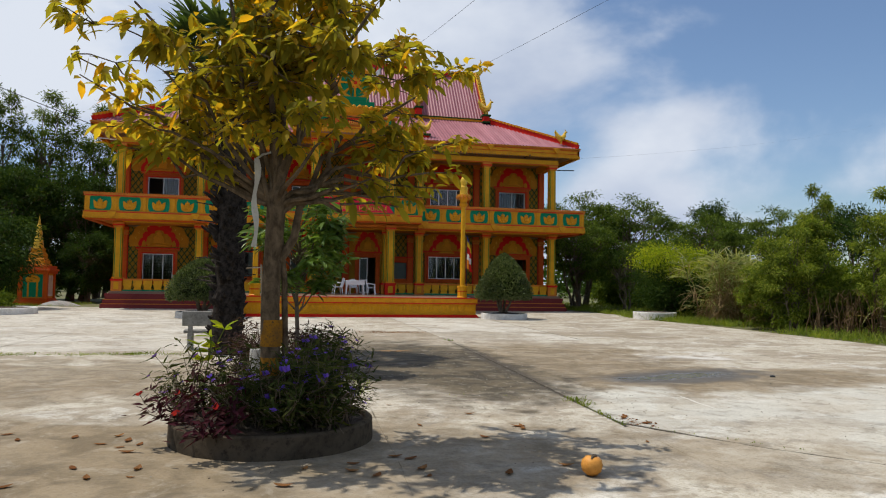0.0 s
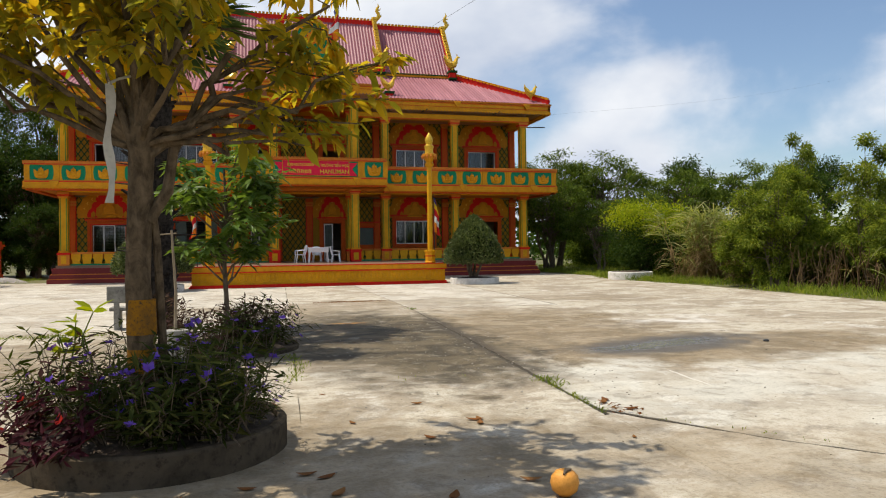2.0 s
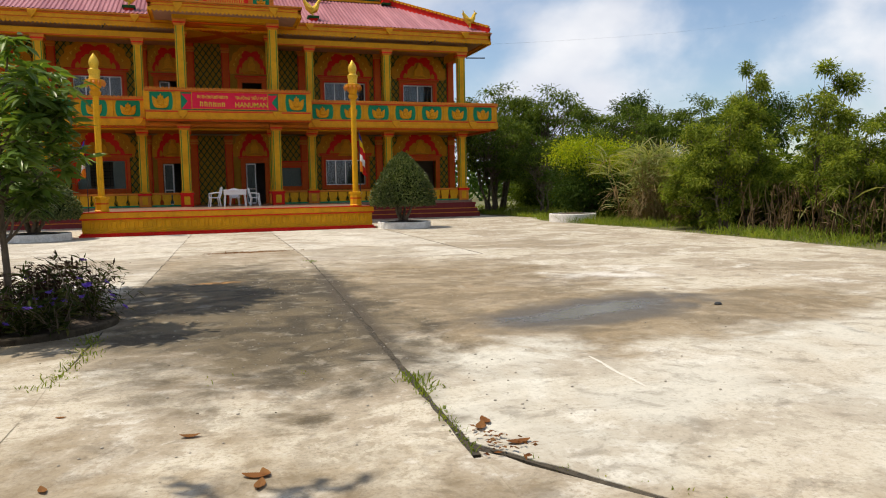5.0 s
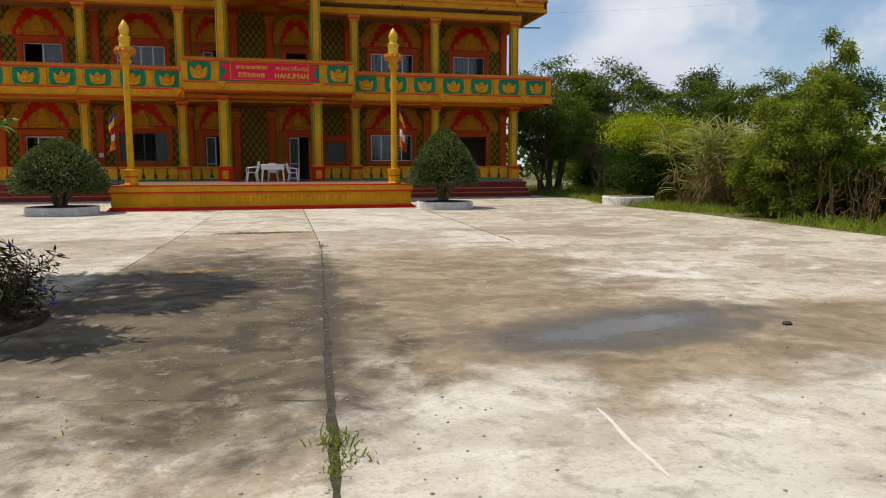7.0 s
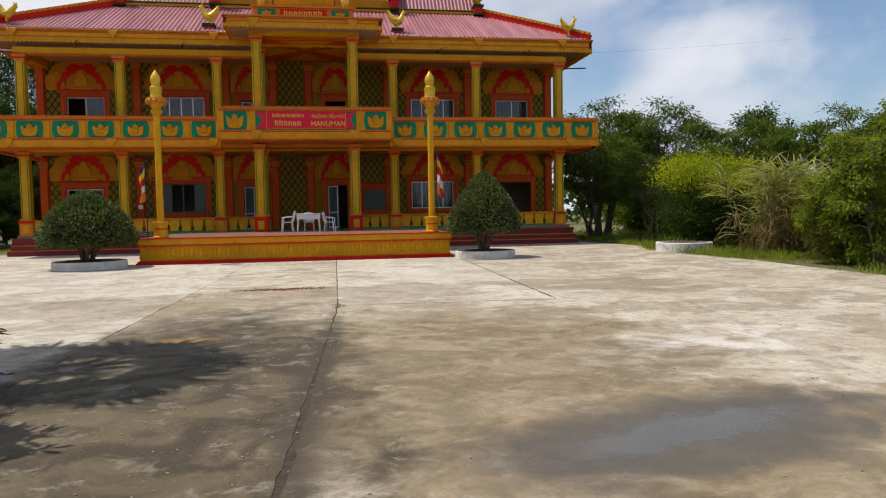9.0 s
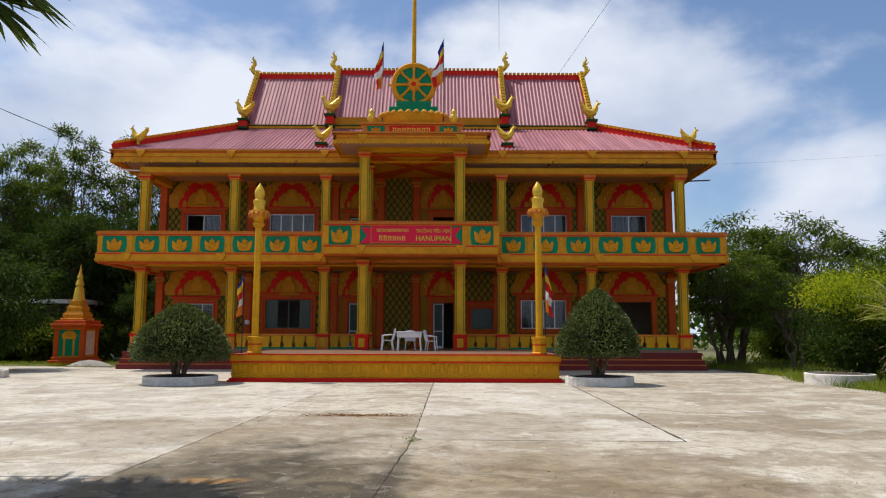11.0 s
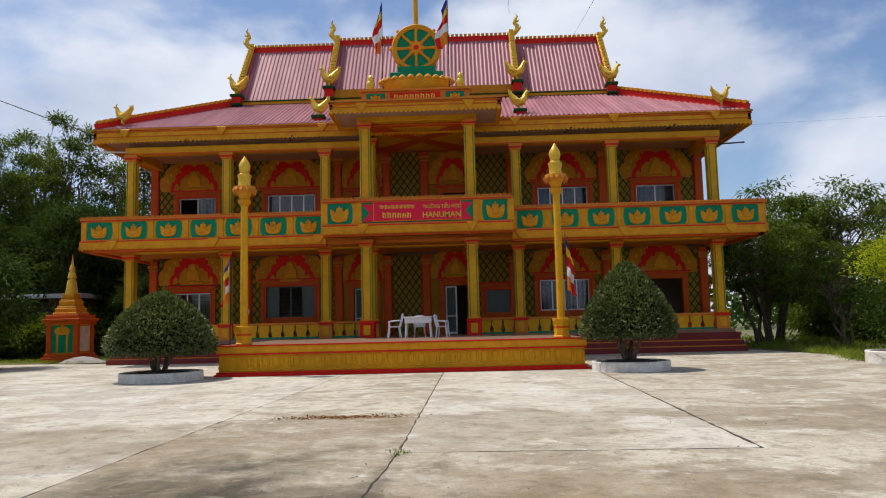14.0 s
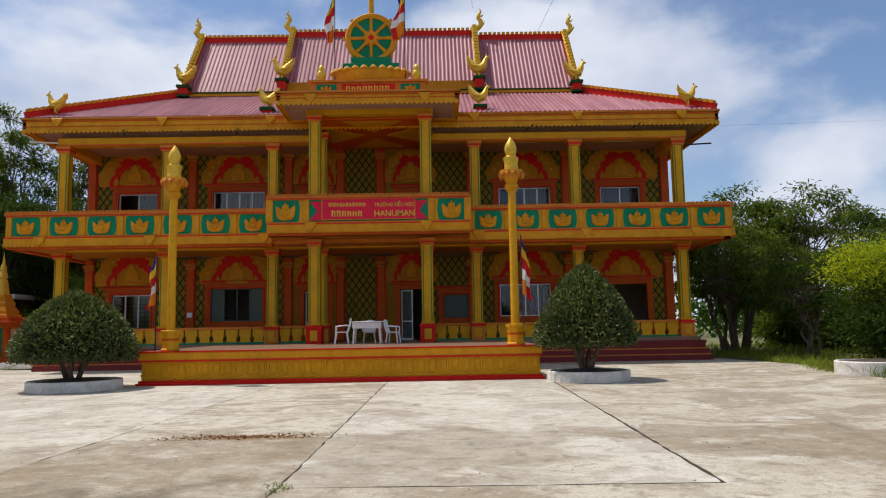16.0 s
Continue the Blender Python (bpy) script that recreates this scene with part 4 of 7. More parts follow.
def lotus():
    """A lotus in one piece: an open crown of petals on a round cup, swelling towards the middle."""
    half = [(0.0, 0.49), (0.025, 0.45), (0.03, 0.41), (0.085, 0.42), (0.095, 0.36), (0.09, 0.33), (0.12, 0.3), (0.15, 0.31), (0.2, 0.36), (0.265, 0.4), (0.275, 0.29), (0.255, 0.17), (0.24, 0.1), (0.2, 0.04), (0.13, 0.01), (0.06, 0.0)]
    line = half + [(0.0, 0.0)] + [(-x, z) for x, z in half[:0:-1]]
    b = bmesh.new()
    made = []
    for f, y in ((1.0, 0.0), (0.97, -0.035), (0.72, -0.06), (0.5, -0.05), (0.3, -0.085)):
        made.append([b.verts.new((x * f, y - (0.012 if i % 4 == 0 else 0.0), 0.19 + (z - 0.19) * f)) for i, (x, z) in enumerate(line)])
    n = len(line)
    for p, q in zip(made, made[1:]):
        for i in range(n):
            b.faces.new((p[i], p[(i + 1) % n], q[(i + 1) % n], q[i]))
    b.faces.new(made[-1])
    return finished("lotus_relief", b, GOLD)


LOTUS = lotus()


def panel_mesh(w, h):
    k = 0.05 * w
    side = [(w / 2 - k * (2 * t - 1) ** 2 * (1 + (0.5 if t in (0, 1) else 0)), h * t) for t in (0, 0.12, 0.3, 0.5, 0.7, 0.88, 1)]
    pts = side + [(-x, z) for x, z in side[::-1]]
    return finished("green_panel", prism(bmesh.new(), pts, -0.012, 0.0), GREEN)


def parapet(length, n, m, height, sign=False):
    """A run of parapet along x with green panels, lotus reliefs, tiled cap and hanging fringe. Its outer face looks to -y."""
    run = part("parapet", boxes((0, length, 0.0, 0.14, -0.02, height - 0.14)), YELLOW, hall, "yellow balcony parapet", m)
    b = boxes((-0.04, length + 0.04, -0.09, 0.2, height - 0.14, height - 0.05))
    k = int(length / 0.16)
    for i in range(k):
        x = length * (i + 0.5) / k
        box(b, x - 0.055, x + 0.055, -0.12, 0.22, height - 0.05, height)
    part("tiled_cap", b, PEACH, run, "orange tiled cap")
    part("ledge", boxes((0, length, -0.07, 0.0, 0.10, 0.15), (0, length, -0.04, 0.0, height - 0.2, height - 0.14)), PEACH, run)
    part("red_line", boxes((0, length, -0.11, -0.10, 0.06, 0.10), (0, length, -0.10, -0.09, height - 0.17, height - 0.14)), RED, run)
    b = boxes((0, length, -0.10, -0.0, -0.16, 0.10), (0.0, length, -0.04, 0.0, -0.22, -0.16))
    k = int(length / 0.155)
    for i in range(k):
        x = length * (i + 0.5) / k
        prism(b, petal(0.175, -0.17, x, -0.09), -0.125, -0.10)
    part("fringe", b, GOLD, run, "gold hanging fringe")
    b = boxes((0.0, length, 0.0, 0.3, -0.32, -0.23))
    part("red_soffit_line", b, ORANGE, run)
    if sign:
        return run
    step = length / n
    pm = panel_mesh(step * 0.76, height - 0.36)
    for i in range(n):
        x = step * (i + 0.5)
        part("green_panel", pm, parent=run, m=pose(x, 0, 0.17))
        part("lotus_relief", LOTUS, parent=run, m=Matrix.LocRotScale((x, -0.016, 0.215), None, (1.16, 1.3, 1.12)))
    for i in range(n + 1):
        x = min(max(step * i, 0.1), length - 0.1)
        part("pier", boxes((x - 0.095, x + 0.095, -0.05, 0.0, 0.15, height - 0.2)), GOLD, run, bevel=0.012)
    return run


H1 = 1.05
parapet(9.55, 7, pose(3.55, BALC, 4.72), H1)
parapet(9.55, 7, pose(-13.15, BALC, 4.72), H1)
parapet(12.0, 9, pose(13.15, BALC, 4.72, 0, 0, 90), H1)
parapet(12.0, 9, pose(-13.15, 19.1, 4.72, 0, 0, -90), H1)
# raised middle balcony with the name board
MID, MX = 5.95, 3.5
mid = parapet(2 * MX, 5, pose(-MX, MID, 4.92), 1.12, True)
pm = panel_mesh(0.98, 0.78)
for x in (0.62, 2 * MX - 0.62):
    part("green_panel", pm, parent=mid, m=pose(x, 0, 0.16))
    part("lotus_relief", LOTUS, parent=mid, m=Matrix.LocRotScale((x, -0.016, 0.215), None, (1.25, 1.3, 1.3)))
for x in (0.06, 1.32, 2 * MX - 1.32, 2 * MX - 0.06):
    part("pier", boxes((x - 0.12, x + 0.12, -0.05, 0.0, 0.15, 0.96)), GOLD, mid, bevel=0.012)
part("green_panel", boxes((1.44, 2 * MX - 1.44, -0.012, 0.0, 0.17, 0.95)), GREEN, mid)
part("parapet_side", boxes((0, 0.14, 0.14, 1.3, 0.0, 1.05), (2 * MX - 0.14, 2 * MX, 0.14, 1.3, 0.0, 1.05)), YELLOW, mid)
part("balcony_slab", boxes((-MX, MX, MID + 0.05, BALC + 0.12, 4.6, 4.93)), PEACH, hall)
sx0, sx1 = 1.75, 2 * MX - 1.75
b = prism(bmesh.new(), [(1.46, 0.2), (1.72, 0.54), (1.46, 0.86), (sx0 + 0.3, 0.86), (sx0 + 0.3, 0.2)], -0.03, -0.014)
part("sign_ribbon", b, PINK, mid, "pink red ribbon end")
b = prism(bmesh.new(), [(2 * MX - 1.46, 0.2), (2 * MX - 1.72, 0.54), (2 * MX - 1.46, 0.86), (sx1 - 0.3, 0.86), (sx1 - 0.3, 0.2)], -0.03, -0.014)
part("sign_ribbon", b, PINK, mid, "pink red ribbon end")
board = part("sign_board", boxes((sx0 + 0.12, sx1 - 0.12, -0.06, -0.032, 0.2, 0.96)), PINK, mid, "pink red name board with gold letters", bevel=0.006)
b = bmesh.new()
for d in ((sx0 + 0.12, sx1 - 0.12, 0.93, 0.955), (sx0 + 0.12, sx1 - 0.12, 0.205, 0.225), (sx0 + 0.125, sx0 + 0.15, 0.225, 0.93), (sx1 - 0.15, sx1 - 0.125, 0.225, 0.93)):
    box(b, d[0], d[1], -0.068, -0.061, d[2], d[3])
part("sign_border", b, GOLD, board)


def letters(text, size, x, y, z, mat, parent, depth=0.008, wide=1.0):
    cu = bpy.data.curves.new("letters", "FONT")
    cu.body, cu.size, cu.extrude, cu.align_x = text, size, depth, "CENTER"
    cu.resolution_u, cu.offset = 3, size * 0.012
    ob = bpy.data.objects.new("letters", cu)
    me = bpy.data.meshes.new_from_object(ob)
    bpy.data.objects.remove(ob)
    me.materials.append(mat)
    return part("letters", me, parent=parent, m=pose(x, y, z, 90, 0, 0) @ Matrix.Diagonal((wide, 1, 1, 1)))


letters("HANUMAN", 0.30, 4.4, -0.07, 0.31, BRIGHT, board, wide=0.93)
letters("TRƯỜNG TIỂU HỌC", 0.18, 4.4, -0.07, 0.655, BRIGHT, board, wide=0.85)


def strokes(x, z, n, w, h, y, parent, seed, mat=None):
    """Script that cannot be read: plain bars of its size."""
    rng = np.random.default_rng(seed)
    b = bmesh.new()
    s = w / n
    for i in range(n):
        a = x + i * s
        k = rng.uniform(0.75, 1.0) * h
        box(b, a, a + s * 0.22, y - 0.008, y, z, z + k)
        box(b, a + s * 0.48, a + s * 0.7, y - 0.008, y, z, z + k * 0.9)
        box(b, a + s * 0.22, a + s * 0.48, y - 0.008, y, z + k * 0.72, z + k * 0.88)
    part("script", b, mat or GOLD, parent)


strokes(2.12, 0.67, 13, 1.3, 0.15, -0.061, board, 4, BRIGHT)
strokes(2.22, 0.32, 6, 1.1, 0.23, -0.061, board, 5, BRIGHT)

# brackets hanging at the columns
def bracket(x, y, z, s=1.0):
    b = bmesh.new()
    prism(b, [(-0.2 * s, 0), (0.2 * s, 0), (0.17 * s, -0.14 * s), (0.07 * s, -0.26 * s), (0, -0.36 * s), (-0.07 * s, -0.26 * s), (-0.17 * s, -0.14 * s)], -0.05, 0.03)
    part("bracket", b, GOLD, hall, m=pose(x, y, z), bevel=0.012)


for x in (-11.9, -7.95, -3.87, 3.87, 7.8, 11.8):
    bracket(x, BALC - 0.14, 4.82)
    bracket(x, EAVE - 0.12, 9.45, 0.95)
for x in (-2.0, 2.0):
    bracket(x, MID - 0.14, 5.05)
    bracket(x, 5.78, 9.6)

# ---- eaves and roofs ----
ex, ey0, ey1 = 13.25, EAVE, 22.25


def fringe_run(length, m, drop=0.42, name="eave_fascia"):
    f = part(name, boxes((0, length, 0.0, 0.14, -drop, 0.02)), GOLD, hall, "gold eave fascia", m, bevel=0.01)
    part("eave_lip", boxes((-0.05, length + 0.05, -0.06, 0.14, 0.02, 0.09)), PEACH, f)
    b = bmesh.new()
    k = int(length / 0.17)
    for i in range(k):
        prism(b, petal(0.19, -0.2, length * (i + 0.5) / k, -drop + 0.1), -0.03, -0.002)
    part("fringe", b, GOLD, f)
    part("eave_line", boxes((0, length, -0.035, 0.0, -0.06, -0.02), (0, length, -0.02, 0.0, -drop + 0.16, -drop + 0.19)), ORANGE, f)
    return f


fringe_run(2 * ex, pose(-ex, ey0, 9.42))
fringe_run(ey1 - ey0, pose(ex, ey0, 9.42, 0, 0, 90))
fringe_run(ey1 - ey0, pose(-ex, ey1, 9.42, 0, 0, -90))
part("soffit", boxes((-ex + 0.14, ex - 0.14, ey0 + 0.14, ey1 - 0.14, 9.1, 9.16)), SOFFIT, hall, "pale pink soffit")
part("eave_beam", boxes((-12.1, -2.0, COLS - 0.18, COLS + 0.18, 8.5, 8.82)), YELLOW, hall, "yellow eave beam", bevel=0.01)
part("eave_beam", boxes((2.0, 12.1, COLS - 0.18, COLS + 0.18, 8.5, 8.82)), YELLOW, hall, "yellow eave beam", bevel=0.01)
for x in (-12.1, 11.8):
    part("eave_beam", boxes((x, x + 0.3, COLS + 0.18, 19.0, 8.5, 8.82)), YELLOW, hall)
part("beam_line", boxes((-12.1, -2.0, COLS - 0.21, COLS - 0.18, 8.5, 8.56), (2.0, 12.1, COLS - 0.21, COLS - 0.18, 8.5, 8.56)), ORANGE, hall)
part("ceiling_board", boxes((-12.1, -2.2, COLS + 0.18, WALL, 8.82, 9.1)), SOFFIT, hall)
part("ceiling_board", boxes((2.2, 12.1, COLS + 0.18, WALL, 8.82, 9.1)), SOFFIT, hall)


def sheet(cols, name="roof_sheet", pitch=0.27, amp=0.045):
    """Corrugated metal: columns (x, y0, z0, y1, z1) from eave to top, ribs by x."""
    b = bmesh.new()
    prev = None
    for i, (p, q) in enumerate(cols):
        up = amp * (1 if i % 4 in (1, 2) else 0)
        cur = (b.verts.new((p[0], p[1], p[2] + up)), b.verts.new((q[0], q[1], q[2] + up)))
        if prev:
            b.faces.new((prev[0], cur[0], cur[1], prev[1]))
        prev = cur
    part(name, b, ROOF, hall, "pink red corrugated roof")


STEP = 0.047
tx, ty, tz = 8.7, 12.7, 11.85
cols = []
n = int(2 * ex / STEP)
for i in range(n + 1):
    x = -ex + 2 * ex * i / n
    t = min(1.0, (ex - abs(x)) / (ex - tx))
    cols.append(((x, ey0 - 0.03, 9.5), (x, ey0 + (ty - ey0) * t, 9.5 + (tz - 9.5) * t)))
sheet(cols)
sheet([((x, 2 * 15.1 - a[1], a[2]), (x, 2 * 15.1 - c[1], c[2])) for a, c in cols for x in (a[0],)])
for s in (-1, 1):
    cols = []
    n = int((ey1 - ey0) / STEP)
    for i in range(n + 1):
        y = ey0 + (ey1 - ey0) * i / n
        t = min(1.0, (y - ey0) / (ty - ey0), (ey1 - y) / (ty - ey0))
        cols.append(((s * (ex + 0.03), y, 9.5), (s * (ex - (ex - tx) * t), y, 9.5 + (tz - 9.5) * t)))
    sheet(cols)
ry, rz = 15.1, 15.45
for x0, x1, lift in ((-8.8, -4.4, 0.0), (4.4, 8.8, 0.0), (-4.4, 4.4, 0.24)):
    n = int((x1 - x0) / STEP)
    cols = [((x0 + (x1 - x0) * i / n, 12.6, 12.0 + lift), (x0 + (x1 - x0) * i / n, ry, rz + lift)) for i in range(n + 1)]
    sheet(cols, "upper_roof_sheet")
    sheet([((a[0], 2 * ry - a[1], a[2]), c) for a, c in cols], "upper_roof_sheet")
    r = part("ridge_board", boxes((x0, x1, ry - 0.12, ry + 0.12, rz + lift - 0.18, rz + lift + 0.12)), RED, hall, "red ridge board")
    b = bmesh.new()
    k = int((x1 - x0) / 0.22)
    for i in range(k):
        x = x0 + (x1 - x0) * (i + 0.5) / k
        box(b, x - 0.075, x + 0.075, ry - 0.16, ry + 0.16, rz + lift + 0.12, rz + lift + 0.24)
    part("ridge_tiles", b, GOLD, r)
part("gable", prism(bmesh.new(), [(0, 0), (1, 0)] + [(0.5, 1)], 0, 0.05), RED, hall, m=Matrix(((0, -1, 0, 8.72), (5.0, 0, 0, 12.6), (0, 0, 3.45, 12.0), (0, 0, 0, 1))))
part("gable", prism(bmesh.new(), [(0, 0), (1, 0)] + [(0.5, 1)], 0, 0.05), RED, hall, m=Matrix(((0, -1, 0, -8.67), (5.0, 0, 0, 12.6), (0, 0, 3.45, 12.0), (0, 0, 0, 1))))
# band between the two roofs
part("roof_band", boxes((-4.5, 4.5, 12.5, 12.72, 12.02, 12.4)), ARCHGOLD, hall, "gold band under the raised roof")
part("roof_band", boxes((-8.85, 8.85, 12.52, 12.66, 11.82, 12.02)), GOLD, hall)
part("roof_band_line", boxes((-8.85, 8.85, 12.49, 12.52, 11.94, 12.0)), LEAFLINE, hall)
for s in (-1, 1):
    p, q = (s * (ex - 0.05), ey0 + 0.05, 9.62), (s * tx, ty, tz + 0.14)
    hp = part("hip_board", beam(bmesh.new(), p, q, 0.16, 0.3), RED, hall, "red hip board")
    b = bmesh.new()
    for k in range(28):
        t = (k + 0.5) / 28
        c = Vector(p).lerp(Vector(q), t) + Vector((0, 0, 0.2))
        beam(b, c - (Vector(q) - Vector(p)).normalized() * 0.08, c + (Vector(q) - Vector(p)).normalized() * 0.08, 0.24, 0.12)
    part("hip_tiles", b, GOLD, hp)
    p2 = (s * (ex - 0.05), 2 * ry - ey0 - 0.05, 9.62)
    part("hip_board", beam(bmesh.new(), p2, (s * tx, 2 * ry - ty, tz + 0.14), 0.16, 0.3), RED, hall)

# barge boards, finials and birds
def naga():
    b = bmesh.new()
    tube(b, [(0, 0, 0), (0.14, 0, 0.12), (0.3, 0, 0.3), (0.28, 0, 0.52), (0.16, 0, 0.66), (0.2, 0, 0.85), (0.3, 0, 1.0), (0.24, 0, 1.18)], [0.13, 0.14, 0.13, 0.12, 0.10, 0.085, 0.06, 0.01], 8)
    tube(b, [(0.3, 0, 0.3), (0.44, 0, 0.36), (0.47, 0, 0.48)], [0.08, 0.05, 0.01], 6)
    tube(b, [(0.22, 0, 0.75), (0.36, 0, 0.76), (0.42, 0, 0.86)], [0.07, 0.04, 0.01], 6)
    return finished("naga_finial", b, BRIGHT, True)


def bird_mesh():
    b = bmesh.new()
    tube(b, [(-0.46, 0, 0.92), (-0.38, 0, 0.72), (-0.24, 0, 0.5), (-0.06, 0, 0.34), (0.12, 0, 0.42), (0.24, 0, 0.6), (0.29, 0, 0.78), (0.36, 0, 0.88), (0.5, 0, 0.88)], [0.02, 0.12, 0.19, 0.22, 0.2, 0.14, 0.09, 0.085, 0.012], 9)
    for k in range(3):
        tube(b, [(-0.3, 0.05 * (k - 1), 0.55), (-0.46, 0.07 * (k - 1), 0.76 + 0.04 * k), (-0.5 + 0.08 * k, 0.07 * (k - 1), 1.0 - 0.03 * k)], [0.08, 0.07, 0.01], 5)
    for s in (-1, 1):
        tube(b, [(0.1, 0.13 * s, 0.4), (-0.12, 0.2 * s, 0.42), (-0.4, 0.2 * s, 0.54)], [0.05, 0.09, 0.01], 6)
        tube(b, [(-0.02, 0.07 * s, 0.25), (0.0, 0.07 * s, 0.0)], [0.05, 0.045], 6)
    tube(b, [(0.34, 0, 0.92), (0.31, 0, 1.03), (0.25, 0, 1.06)], [0.035, 0.03, 0.005], 5)
    return finished("bird_finial", b, BRIGHT, True)


NAGA, BIRD = naga(), bird_mesh()


def bird(x, y, z, s, scale=1.0, stand=0.45):
    if stand:
        ped = part("pedestal", boxes((x - 0.2, x + 0.2, y - 0.2, y + 0.2, z - stand, z - 0.14)), RED, hall)
        part("pedestal_cap", boxes((x - 0.27, x + 0.27, y - 0.27, y + 0.27, z - 0.14, z - 0.02)), LEAFLINE, ped)
        part("pedestal_foot", boxes((x - 0.24, x + 0.24, y - 0.24, y + 0.24, z - stand - 0.1, z - stand)), LEAFLINE, ped)
    part("bird_finial", BIRD, parent=hall, m=Matrix.LocRotScale((x, y, z - 0.03), Euler((0, 0, 0 if s > 0 else math.pi)), (scale,) * 3))


for s in (-1, 1):
    for x, lift in ((8.8, 0.0), (4.4, 0.3)):
        p, q = Vector((s * x, 12.55, 12.1 + lift)), Vector((s * x, ry, rz + lift + 0.06))
        bb = part("barge_board", beam(bmesh.new(), p, q, 0.16, 0.4), RED, hall, "red barge board")
        b = bmesh.new()
        beam(b, p + Vector((0, -0.12, 0.2)), q + Vector((0, -0.12, 0.2)), 0.28, 0.08)
        for k in range(16):
            c = p.lerp(q, (k + 0.5) / 16) + Vector((0, -0.2, 0.24))
            box(b, c.x - 0.1, c.x + 0.1, c.y - 0.08, c.y + 0.04, c.z - 0.06, c.z + 0.06)
        part("barge_tiles", b, BRIGHT, bb)
        part("naga_finial", NAGA, parent=hall, m=Matrix.LocRotScale((s * (x + 0.05), ry, rz + lift + 0.1), Euler((0, 0, 0 if s > 0 else math.pi)), (1, 1, 0.95)))
    bird(s * 8.75, 12.35, 12.25, s, 1.0)
    bird(s * 4.4, 12.35, 12.5, s, 1.05, 0.55)
    bird(s * 4.15, 8.6, 10.0, s, 0.88, 0.35)
    bird(s * 12.3, 8.45, 9.9, s, 0.82, 0)

# portico roof, name board, wheel
part("portico_roof", boxes((-3.15, 3.15, 5.92, 8.4, 9.3, 9.62)), SOFFIT, hall)
fringe_run(6.4, pose(-3.2, 5.80, 9.62), 0.34, "portico_fascia")
fringe_run(2.3, pose(3.2, 5.80, 9.62, 0, 0, 90), 0.34, "portico_fascia")
fringe_run(2.3, pose(-3.2, 8.1, 9.62, 0, 0, -90), 0.34, "portico_fascia")
part("portico_beam", boxes((-2.3, 2.3, 6.62, 6.98, 9.1, 9.3)), YELLOW, hall, bevel=0.01)
part("portico_ceiling", boxes((-2.18, 2.18, 6.99, WALL, 9.02, 9.09)), ORANGE, hall)
cx0, cy0, cx1, cy1 = -1.95, 7.15, 1.95, 11.2
mx, my = 0.0, (cy0 + cy1) / 2
for (ax, ay), (bx, by) in (((cx0, cy0), (cx1, cy0)), ((cx1, cy0), (cx1, cy1)), ((cx1, cy1), (cx0, cy1)), ((cx0, cy1), (cx0, cy0))):
    # a yellow triangle on each side, leaving an orange cross between
    tri = [(ax + (bx - ax) * u + (mx - ax) * v * (1 - u) + (mx - bx) * v * u, ay + (by - ay) * u + (my - ay) * v * (1 - u) + (my - by) * v * u) for u, v in ((0.2, 0.04), (0.8, 0.04), (0.5, 0.78))]
    b = bmesh.new()
    lo = [b.verts.new((x, y, 9.0)) for x, y in tri]
    hi = [b.verts.new((x, y, 9.018)) for x, y in tri]
    b.faces.new(lo)
    b.faces.new(hi)
    for k in range(3):
        b.faces.new((lo[k], lo[(k + 1) % 3], hi[(k + 1) % 3], hi[k]))
    part("ceiling_panel", b, YELLOW, hall, "yellow triangular ceiling panel")
nb = part("name_board", boxes((-2.05, 2.05, 6.15, 6.45, 9.71, 10.12)), PEACH, hall, "small name board over the portico", bevel=0.01)
part("name_field", boxes((-0.95, 0.95, 6.13, 6.15, 9.74, 10.06)), RED, nb)
part("green_panel", boxes((-1.85, -1.15, 6.13, 6.15, 9.75, 10.05)), GREEN, nb)
part("green_panel", boxes((1.15, 1.85, 6.13, 6.15, 9.75, 10.05)), GREEN, nb)
for x in (-1.5, 1.5):
    part("lotus_relief", LOTUS, parent=nb, m=Matrix.LocRotScale((x, 6.126, 9.76), None, (0.7, 1, 0.52)))
strokes(-0.8, 9.8, 8, 1.6, 0.2, 6.13, nb, 9, BRIGHT)
part("name_cap", boxes((-2.15, 2.15, 6.05, 6.5, 10.12, 10.2)), PEACH, nb)
b = bmesh.new()
prof = [(1.15, 0.0), (1.28, 0.12), (1.34, 0.3), (1.4, 0.5), (1.3, 0.52), (0.0, 0.5)]
lathe(b, prof, 40)
basin = part("lotus_basin", b, GOLD, hall, "gold lotus basin", Matrix.LocRotScale((0, 7.0, 10.2), None, (1, 0.55, 1)), True)
for k in range(26):
    a = 2 * math.pi * k / 26
    for z, r, h in ((0.5, 1.38, 0.12), (0.02, 1.24, -0.14)):
        c = Vector((r * math.cos(a), r * math.sin(a), z))
        part("rim_petal", tube(bmesh.new(), [c - Vector((0, 0, 0.02)), c + Vector((0, 0, h * 0.5)), c + Vector((0, 0, h))], [0.15, 0.12, 0.03], 6), GOLD, basin, smooth=True)
part("wheel_base", boxes((-1.05, 1.05, 7.2, 7.9, 10.5, 11.25), (-0.75, 0.75, 7.25, 7.85, 11.25, 11.5)), GREEN, hall, "green wheel base", bevel=0.02)
wz = 12.3
b = bmesh.new()
lathe(b, [(0.78, -0.11), (0.78, 0.11), (0.93, 0.14), (0.99, 0.06), (0.99, -0.06), (0.93, -0.14), (0.78, -0.11)], 48)
wheel = part("wheel_rim", b, GOLD, hall, "golden eight-spoked wheel", pose(0, 7.5, wz, 90, 0, 0), True)
part("wheel_disc", lathe(bmesh.new(), [(0.8, -0.04), (0.8, 0.04)], 40), GREEN, wheel)
